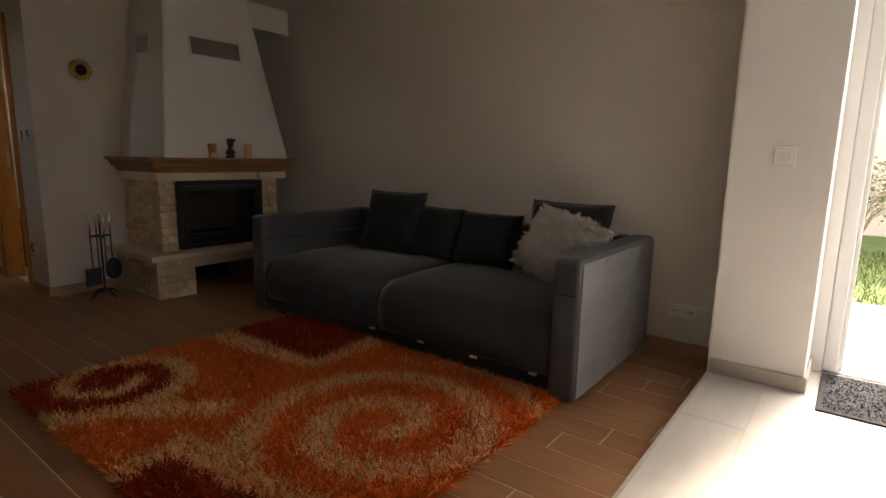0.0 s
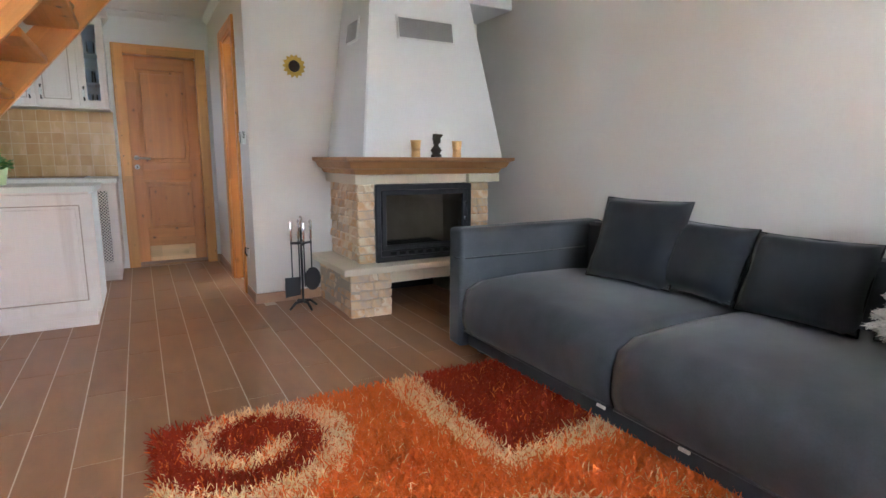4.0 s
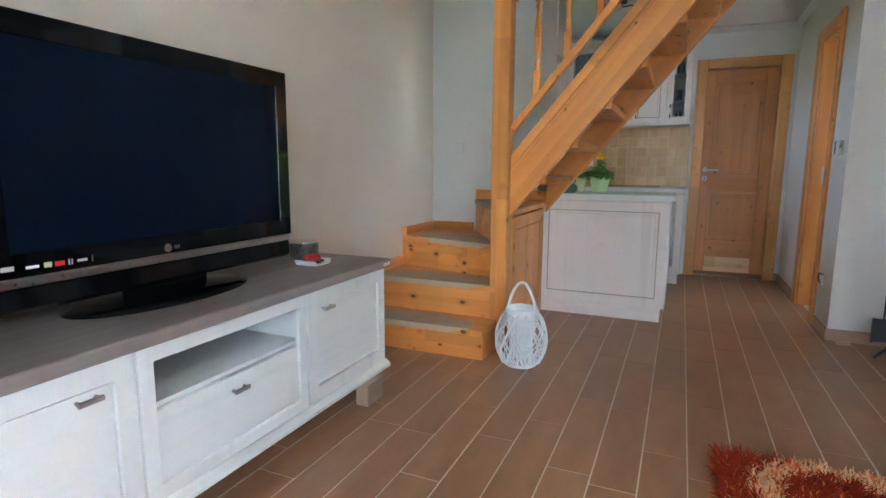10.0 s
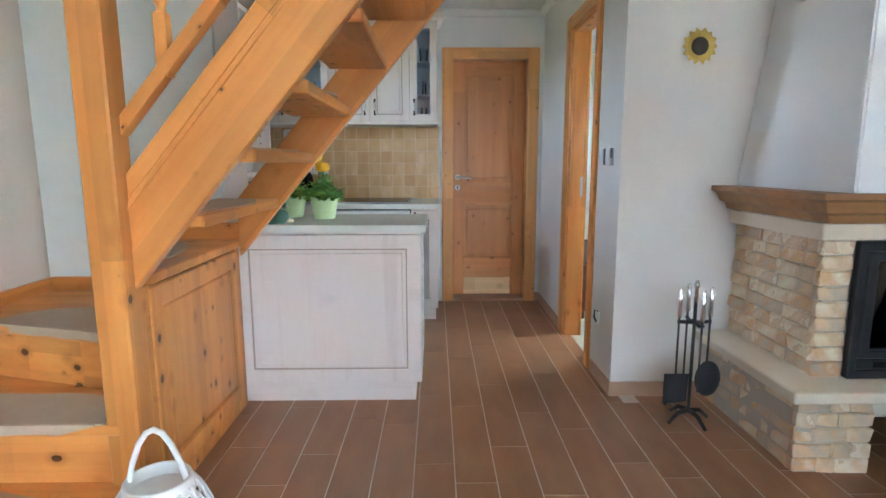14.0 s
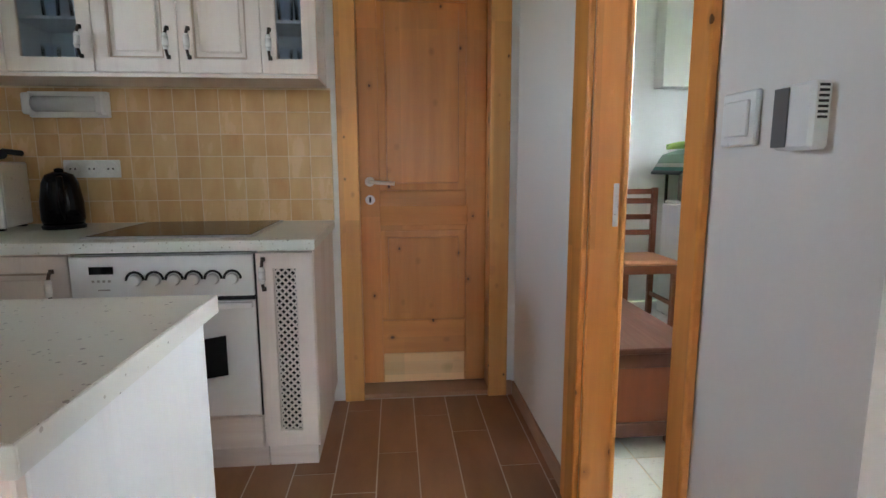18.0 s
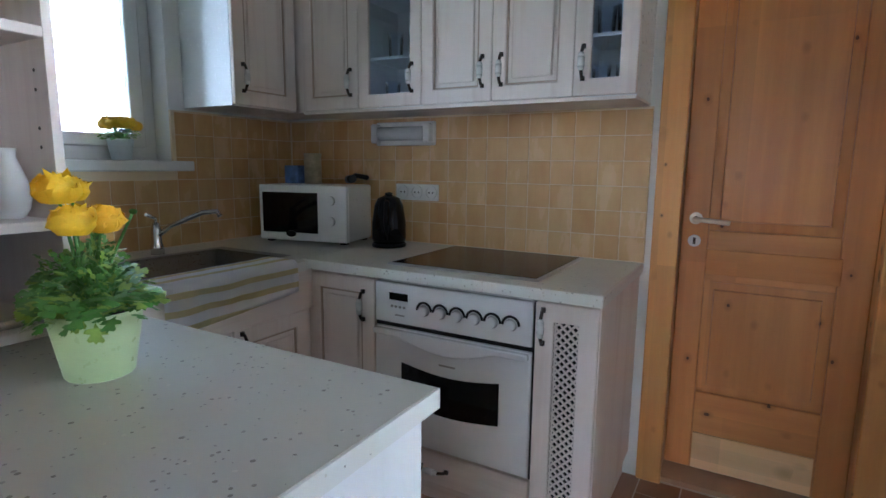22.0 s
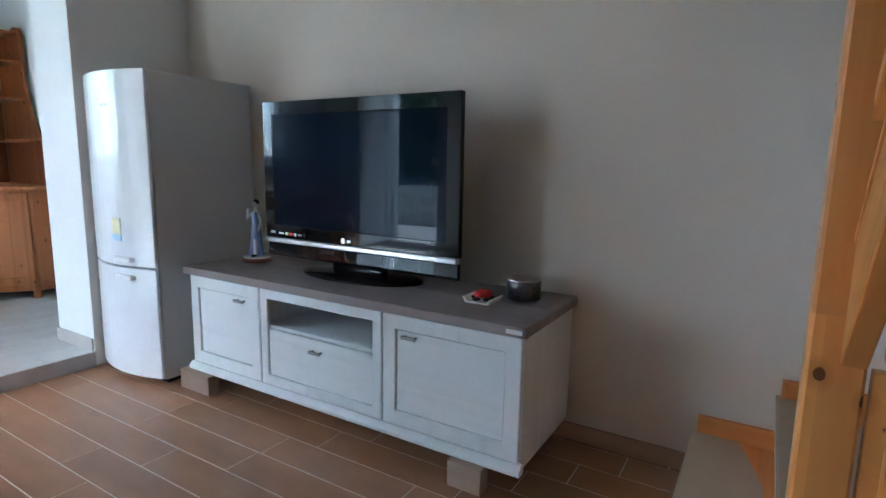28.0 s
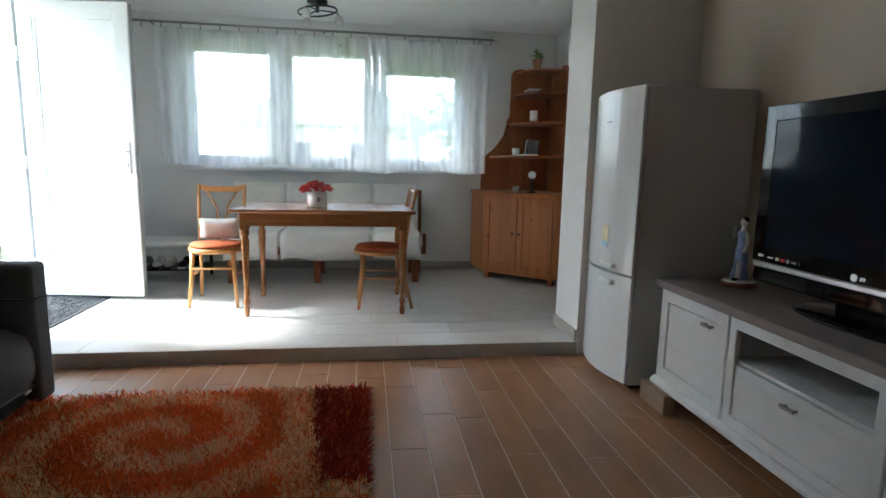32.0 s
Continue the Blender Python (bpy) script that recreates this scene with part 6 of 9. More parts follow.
# peninsula
isl = thing("peninsula", -5.08, 0.0, 0, "limed wood kitchen peninsula with framed back panel", "kitchen island")
IX0, IX1, IY0, IY1 = -5.365, -4.815, -0.735, 0.478
part("carcass", boxes((IX0, IY0, 0.10, IX1 - 0.022, IY1 - 0.020, W0)), limed[2], isl)
part("plinth", boxes((IX0 + 0.05, -0.43, 0, IX1 - 0.012, IY1 - 0.03, 0.098), bev=0.002), limed[1], isl)
part("end_panel", boxes((IX0, IY1 - 0.018, 0.10, IX1 - 0.022, IY1, W0), bev=0.002), white_lac[2], isl, "white lacquered end panel")
d = limed_door(isl, 0, IX1, -0.43, IY1, 0.10, W0 - 0.012, 1, name="back_panel", frame_w=0.068)
kt = thing("peninsula_worktop", -5.08, 0, W0, "speckled grey-green worktop of the peninsula", "worktop")
bm = BM()
prism(bm, [(-5.378, 0.5), (-4.789, 0.5), (-4.789, -0.455), (-4.836, -0.455), (-4.836, -0.735), (-4.905, -0.735), (-4.905, YS + 0.003), (-5.378, YS + 0.003)], 2, W0 + 0.001, W1)
part("slab", bm, work_top, kt)
part("side_edge", boxes((-4.7888, -0.455, W0 + 0.001, -4.785, 0.504, W1 - 0.001), bev=0.001), work_edge, kt, "pale speckled edge strip")
part("end_edge", boxes((-5.378, 0.5003, W0 + 0.001, -4.789, 0.504, W1 - 0.001), bev=0.001), work_edge, kt, "pale speckled edge strip")
part("side_edge", boxes((-5.382, YS + 0.003, W0 + 0.001, -5.3783, 0.504, W1 - 0.001), bev=0.001), work_edge, kt, "pale speckled edge strip")
# hob
hob = thing("hob", -6.53, 0.05, W1, "black glass ceramic hob in a steel frame", "hob")
part("frame", boxes((-6.80, -0.248, W1, -6.272, 0.355, W1 + 0.008), bev=0.003), brushed, hob)
part("glass", boxes((-6.785, -0.233, W1 + 0.008, -6.287, 0.340, W1 + 0.0095)), hob_glass, hob)
# upper cabinets
UF, U0, U1 = -6.555, 1.512, 2.27
units = [(-0.925, -0.602, 0, -0.64), (-0.600, -0.279, 1, -0.32), (-0.277, 0.036, 0, 0.0), (0.038, 0.350, 0, 0.078), (0.352, 0.566, 2, 0.385)]
for y0, y1, gl, hy in units:
    u = thing("wall_cabinet", -6.7, (y0 + y1) / 2, U0, "limed wood wall cabinet with a glazed door" if gl else "limed wood wall cabinet with a panelled door", "cabinet", "limed kitchen units")
    b0 = UF - 0.021
    # Glazed units are white inside, in place of the window's reflection on their panes.
    part("carcass", boxes((XK + 0.004, y0, U0, b0, y0 + 0.014, U1), (XK + 0.004, y1 - 0.014, U0, b0, y1, U1), (XK + 0.004, y0 + 0.014, U0, b0, y1 - 0.014, U0 + 0.014), (XK + 0.004, y0 + 0.014, U1 - 0.014, b0, y1 - 0.014, U1), (XK + 0.004, y0 + 0.014, U0 + 0.014, XK + 0.012, y1 - 0.014, U1 - 0.014)), white_plastic if gl else limed[2], u)
    d = limed_door(u, 0, UF, y0, y1, U0 + 0.004, U1, 1, glazed=bool(gl), frame_w=0.055 if gl != 2 else 0.058)
    pull(d, 0, UF, hy, U0 + 0.115, 1)
    if gl:
        for z in (1.72, 1.97):
            part("shelf", boxes((XK + 0.012, y0 + 0.015, z, b0 - 0.03, y1 - 0.015, z + 0.012)), white_plastic, u)
        for z, y in ((1.528, 0.3), (1.528, 0.7), (1.733, 0.35), (1.733, 0.68), (1.983, 0.5)):
            yy = y0 + (y1 - y0) * y
            bm = BM()
            lathe(bm, -6.68, yy, [(0.028, z), (0.03, z + 0.005), (0.034, z + 0.11)], 14, cap=False)
            single("drinking_glass", bm, cab_glass, "clear drinking glass on a cabinet shelf", "glass", "glasses in the cabinets", (-6.68, yy, z))
bm = BM()
prism(bm, [(UF - 0.02, U1), (UF + 0.008, U1), (UF + 0.012, U1 + 0.02), (UF + 0.05, U1 + 0.05), (UF + 0.05, U1 + 0.062), (UF - 0.02, U1 + 0.062)], 1, -0.925, 0.566 + 0.045, 0.002)
prism(bm, [(0.566, U1), (0.575, U1), (0.585, U1 + 0.02), (0.61, U1 + 0.05), (0.61, U1 + 0.062), (0.566, U1 + 0.062)], 0, XK + 0.004, UF - 0.02)
single("cabinet_cornice", bm, limed[1], "limed wood cornice on the wall cabinets", "moulding", at=(-6.6, 0, U1))
single("light_pelmet", boxes((XK + 0.004, -0.925, U0 - 0.012, UF - 0.005, 0.566, U0 - 0.001)), limed[1], "limed wood board below the wall cabinets", "moulding", at=(-6.7, 0, U0 - 0.012))
u = thing("wall_cabinet", -6.4, -1.14, U0, "limed wood wall cabinet with white side beside the window", "cabinet", "limed kitchen units")
VF = -0.965
part("carcass", boxes((UF + 0.001, YS + 0.004, U0, -6.222, VF - 0.021, U1)), limed[0], u)
part("side_panel", boxes((-6.221, YS + 0.004, U0, -6.203, VF - 0.021, U1), bev=0.001), pvc, u, "bright white side panel")
d = limed_door(u, 1, VF, UF + 0.002, -6.203, U0 + 0.004, U1, 1)
pull(d, 1, VF, -6.245, U0 + 0.115, 1)
part("corner_filler", boxes((XK + 0.004, YS + 0.004, U0, UF - 0.022, -0.927, U1)), limed[2], u)
# lamp under the cabinets, sockets
kl = thing("strip_light", -6.81, -0.52, 1.37, "white under-cabinet strip light with clear cover", "lamp")
part("housing", boxes((XK + 0.012, -0.70, 1.365, XK + 0.035, -0.37, 1.475), bev=0.004), white_plastic, kl)
bm = BM()
tube(bm, [(XK + 0.05, -0.665, 1.42), (XK + 0.05, -0.405, 1.42)], 0.032, 18)
part("cover", bm, mat("frosted_cover", (0.62, 0.63, 0.63), 0.15, 0, 0.06, 30, 60, 0), kl)
for a, b in ((-0.70, -0.665), (-0.405, -0.37)):
    part("end_cap", boxes((XK + 0.035, a, 1.375, XK + 0.085, b, 1.465), bev=0.008), white_plastic, kl)
plate("triple_socket", 0, XK + 0.012, -0.592, -0.352, 1.105, 1.183, 1, "white triple wall socket on the tiles", "socket", 3)
# microwave and its things
mw = thing("microwave", -6.6, -0.98, W1, "white microwave oven with black window", "microwave", rz=0)
mrot = pose(-6.668, -0.935, 0, 0, 0, 11.5)
def turned(bm_):
    bm_.transform(mrot)
    return bm_
part("case", turned(boxes((-0.085, -0.235, W1 + 0.012, 0.155, 0.235, 1.175), bev=0.006)), white_plastic, mw)
part("front", turned(boxes((0.155, -0.235, W1 + 0.012, 0.172, 0.235, 1.175), bev=0.004)), enamel, mw)
part("window", turned(boxes((0.172, -0.215, W1 + 0.05, 0.174, 0.085, 1.14))), black_gloss, mw, "black glass window")
bm = BM()
lathe(bm, 0, 0, [(0.028, 0.0), (0.026, 0.004)], 18, 1.0, 0.55)
bm.transform(mrot @ pose(0.174, -0.06, W1 + 0.045, 90, 0, 90))
part("oval_badge", bm, black_plastic, mw)
for z in (1.105, 1.01):
    bm = BM()
    tube(bm, [(0.172, 0.155, z), (0.190, 0.155, z)], 0.022, 18)
    part("dial", turned(bm), enamel, mw)
for u_, v_ in ((-0.2, -0.06), (0.2, -0.06), (-0.2, 0.13), (0.2, 0.13)):
    part("foot", turned(boxes((v_ - 0.015, u_ - 0.015, W1, v_ + 0.015, u_ + 0.015, W1 + 0.012))), black_plastic, mw)
bm = BM()
lathe(bm, -6.665, -0.98, [(0.042, 1.177), (0.042, 1.31), (0.043, 1.312), (0.043, 1.325), (0.0, 1.327)], 22)
single("coffee_tin", bm, mat("printed_tin", (0.46, 0.42, 0.30), 0.35, 0.3, 0.6, 22, 60, 0), "printed cylindrical tin on the microwave", "tin", at=(-6.665, -0.98, 1.177))
single("blue_carton", boxes((-6.66, -1.12, 1.177, -6.61, -1.03, 1.265), bev=0.003), mat("blue_print", (0.18, 0.30, 0.60), 0.5, 0, 0.8, 18, 60, 0), "small blue and white printed carton", "carton", at=(-6.635, -1.075, 1.177))
bm = BM()
tube(bm, [(-6.72, -0.80, 1.20), (-6.68, -0.74, 1.205)], 0.020, 12)
tube(bm, [(-6.73, -0.82, 1.19), (-6.75, -0.78, 1.22), (-6.74, -0.70, 1.21)], 0.012, 8)
single("torch", bm, black_plastic, "black torch lying on the microwave", "torch", at=(-6.70, -0.78, 1.18))
ket = thing("kettle", -6.65, -0.52, W1, "black plastic electric kettle beside the microwave", "kettle")
kx, ky = -6.66, -0.515
bm = BM()
lathe(bm, kx, ky, [(0.078, W1), (0.080, W1 + 0.012), (0.072, W1 + 0.018)], 24)
part("base", bm, black_plastic, ket)
bm = BM()
lathe(bm, kx, ky, [(0.073, W1 + 0.018), (0.079, W1 + 0.04), (0.078, W1 + 0.11), (0.066, W1 + 0.19), (0.050, W1 + 0.222), (0.02, W1 + 0.235), (0.0, W1 + 0.236)], 24)
part("body", bm, black_gloss, ket)
bm = BM()
tube(bm, [(kx + 0.05, ky + 0.03, W1 + 0.215), (kx + 0.095, ky + 0.055, W1 + 0.205), (kx + 0.105, ky + 0.06, W1 + 0.12), (kx + 0.075, ky + 0.045, W1 + 0.045)], 0.012, 10)
part("handle", bm, black_gloss, ket)
bm = BM()
lathe(bm, kx, ky, [(0.016, W1 + 0.234), (0.018, W1 + 0.245), (0.0, W1 + 0.25)], 14)
part("lid_knob", bm, black_gloss, ket)
# kitchen window
kw = tagged(new("window_kitchen"), "white plastic kitchen window over the sink", "", "", "structure")
MW[kw] = Matrix()
fy = YS - 0.10
part("window_frame", rim(BM(), 1, fy - 0.06, fy, KX0, KX1, KZ0, KZ1, 0.06, None, 0.004), pvc, kw)
part("sash", rim(BM(), 1, fy - 0.03, fy + 0.015, KX0 + 0.055, KX1 - 0.055, KZ0 + 0.055, KZ1 - 0.055, 0.06, 0.055, 0.004), pvc, kw)
p_ = part("pane", boxes((KX0 + 0.115, fy - 0.015, KZ0 + 0.11, KX1 - 0.115, fy - 0.010, KZ1 - 0.11)), kitchen_glass, kw)
part("window_sill", boxes((KX0 - 0.09, fy + 0.001, KZ0 - 0.045, KX1 + 0.05, YS + 0.035, KZ0), bev=0.004), pvc, kw)
# shelf unit on the peninsula
sh = thing("shelf_unit", -5.0, -0.52, W1, "limed wood open shelf unit on the worktop", "shelf")
HX_0, HX_1, HYF, HYB = -5.245, -4.835, -0.35, -0.735
part("back_panel", boxes((HX_0, HYB, 1.02, HX_1, HYB + 0.012, CEIL)), limed[2], sh)
part("side_panel", boxes((HX_0, HYB + 0.012, W1, HX_0 + 0.02, HYF, CEIL), bev=0.001), limed[2], sh)
part("side_panel", boxes((HX_1 - 0.02, HYB + 0.012, W1, HX_1, HYF, CEIL), bev=0.001), limed[2], sh)
for z in (W1 + 0.001, 1.125, 1.52, 1.90):
    part("shelf", boxes((HX_0 + 0.021, HYB + 0.013, z, HX_1 - 0.021, HYF + 0.002, z + 0.022), bev=0.002), limed[0], sh)
for z in (1.3, 1.34, 1.42, 1.46):
    bm = BM()
    tube(bm, [(HX_0 + 0.02, -0.40, z), (HX_0 + 0.0212, -0.40, z)], 0.004, 8)
    part("peg_hole", bm, bronze, sh)
# things on the shelves
bm = BM()
lathe(bm, -5.185, -0.47, [(0.024, 1.147), (0.035, 1.165), (0.0405, 1.19), (0.036, 1.225), (0.024, 1.262), (0.018, 1.28), (0.021, 1.298), (0.015, 1.29)], 22)
single("white_vase", bm, ceramic, "white pear-shaped ceramic vase on the shelf", "vase", at=(-5.185, -0.47, 1.147))
bm = BM()
lathe(bm, -5.045, -0.46, [(0.060, 1.147), (0.062, 1.154), (0.054, 1.160), (0.0, 1.161)], 18, 1.0, 0.7)
fig = []
for dz, dx, rx_ in ((0.010, -0.020, 0.060), (0.022, -0.016, 0.052), (0.034, -0.008, 0.044), (0.048, 0.000, 0.036), (0.062, 0.008, 0.028), (0.078, 0.012, 0.022), (0.092, 0.014, 0.017), (0.104, 0.014, 0.012), (0.116, 0.013, 0.007)):
    ring_ = []
    for k in range(16):
        a = k * 6.283 / 16
        q = Vector((-5.03 + dx + rx_ * math.cos(a), -0.46 + 0.7 * rx_ * math.sin(a), 1.147 + dz))
        ring_.append(bm.verts.new(q + 0.009 * noise.noise_vector(q * 45)))
    fig.append(ring_)
smooth([bm.faces.new((p_[k], p_[(k + 1) % 16], q_[(k + 1) % 16], q_[k])) for p_, q_ in zip(fig, fig[1:]) for k in range(16)])
bm.faces.new(fig[-1])
single("dark_figurine", bm, bronze, "dark bronze seated figurine with pointed top on the shelf", "figurine", at=(-5.045, -0.46, 1.147))
pic = thing("flower_picture", -4.98, -0.6, 1.542, "small dark floral still-life picture on the shelf", "picture")
part("board", boxes((-5.07, -0.66, 1.542, -4.90, -0.645, 1.80)), black_plastic, pic)
rng = random.Random(12)
for i in range(26):
    x, z = rng.uniform(-5.05, -4.92), rng.uniform(1.60, 1.77)
    bm = BM()
    tube(bm, [(x, -0.645, z), (x, -0.6435, z)], rng.uniform(0.008, 0.018), 9)
    part("painted_flower", bm, (petal_red, petal_orange, ceramic, leaf_green)[i % 4], pic)
cup = thing("utensil_pot", -5.043, -0.42, W1 + 0.023, "grey pot filled with kitchen utensils", "utensil holder")
bm = BM()
lathe(bm, -5.043, -0.42, [(0.036, 0.923), (0.041, 1.045), (0.043, 1.05), (0.039, 1.048), (0.033, 0.93)], 20)
part("pot", bm, brushed, cup)
bm = BM()
lathe(bm, -5.043, -0.42, [(0.042, 1.038), (0.045, 1.045), (0.042, 1.052)], 20)
part("rim", bm, black_plastic, cup)
for i, (dx, dy, m_) in enumerate(((0.02, 0.01, black_plastic), (-0.02, 0.015, ceramic), (0.0, -0.02, rug_red), (-0.03, -0.01, brushed), (0.03, -0.015, frog_green))):
    bm = BM()
    tube(bm, [(-5.043 + dx * 0.5, -0.42 + dy * 0.5, 0.94), (-5.043 + dx * 1.7, -0.42 + dy * 1.7, 1.10 - 0.008 * i)], 0.007, 8, 0.012)
    part("utensil", bm, m_, cup)
bm = BM()
tube(bm, [(-5.085, -0.385, 0.935), (-5.205, -0.375, 0.934)], 0.011, 10, 0.009)
single("rolling_tool", bm, brushed, "metal rod lying on the shelf board", "utensil", at=(-5.12, -0.44, 0.93))
# frog figure
bm = BM()
fx, fyy = -4.872, -0.255


def glaze(bm_, n, slot):
    """Gives the faces made since the count n another slot of the material list."""
    bm_.faces.ensure_lookup_table()
    for f in bm_.faces[n:]:
        f.material_index = slot


lathe(bm, fx, fyy, [(0.062, 0.90), (0.070, 0.93), (0.066, 0.98), (0.052, 1.04), (0.040, 1.075), (0.034, 1.10)], 20, 1.0, 0.9)
ball(bm, (fx, fyy + 0.012, 1.122), 0.066, 0.068, 0.046, 18, 12)
ball(bm, (fx, fyy + 0.035, 1.108), 0.058, 0.058, 0.030, 16, 10)
for s_ in (-1, 1):
    ball(bm, (fx + 0.036 * s_, fyy + 0.018, 1.170), 0.026, 0.024, 0.026)
    ball(bm, (fx + 0.058 * s_, fyy + 0.03, 0.938), 0.036, 0.056, 0.040)
    tube(bm, [(fx + 0.048 * s_, fyy + 0.01, 1.06), (fx + 0.066 * s_, fyy + 0.045, 1.0), (fx + 0.03 * s_, fyy + 0.072, 0.992)], 0.018, 8)
n0 = len(bm.faces)
ball(bm, (fx, fyy + 0.040, 0.975), 0.040, 0.030, 0.055, 14, 10)
tube(bm, [(fx + 0.055 * math.sin(a), fyy + 0.026 + 0.066 * math.cos(a), 1.098 + 0.012 * a * a) for a in [-0.9 + 0.18 * k for k in range(11)]], 0.004, 6)
for s_ in (-1, 1):
    for k in (-1, 0, 1):
        ball(bm, (fx + 0.058 * s_ + 0.018 * k, fyy + 0.088 - 0.006 * abs(k), 0.913), 0.013, 0.026, 0.013, 8, 6)
        ball(bm, (fx + 0.03 * s_ + 0.008 * k, fyy + 0.082, 0.988), 0.006, 0.014, 0.007, 6, 5)
glaze(bm, n0, 1)
n0 = len(bm.faces)
for s_ in (-1, 1):
    ball(bm, (fx + 0.037 * s_, fyy + 0.034, 1.174), 0.015, 0.012, 0.016, 10, 8)
glaze(bm, n0, 2)
n0 = len(bm.faces)
for s_ in (-1, 1):
    ball(bm, (fx + 0.037 * s_, fyy + 0.0435, 1.175), 0.008, 0.005, 0.009, 8, 6)
glaze(bm, n0, 3)
frog_belly = mat("frog_belly_glaze", (0.62, 0.58, 0.32), 0.35, 0, 0.2, 20, 80, 0.001)
eye_blue = mat("frog_eye_glaze", (0.30, 0.42, 0.52), 0.2, 0, 0.1, 20, 80, 0)
bm.transform(Matrix.Translation((fx, fyy, W1)) @ Matrix.Rotation(radians(48), 4, "Z") @ Matrix.Diagonal((0.80, 0.82, 0.93, 1)) @ Matrix.Translation((-fx, -fyy, -W1)))
frog = single("frog_figure", bm, [frog_green, frog_belly, eye_blue, black_gloss], "green glazed ceramic frog with yellow belly on the worktop", "figurine", at=(fx, fyy, W1))


LOBES = ((0, 0), (0.30, 0.22), (0.38, 0.85), (0.55, 1.0), (0.58, 0.40), (0.82, 0.72), (0.92, 0.55), (0.88, 0.18), (1.0, 0), (0.88, -0.18), (0.92, -0.55), (0.82, -0.72), (0.58, -0.40), (0.55, -1.0), (0.38, -0.85), (0.30, -0.22))


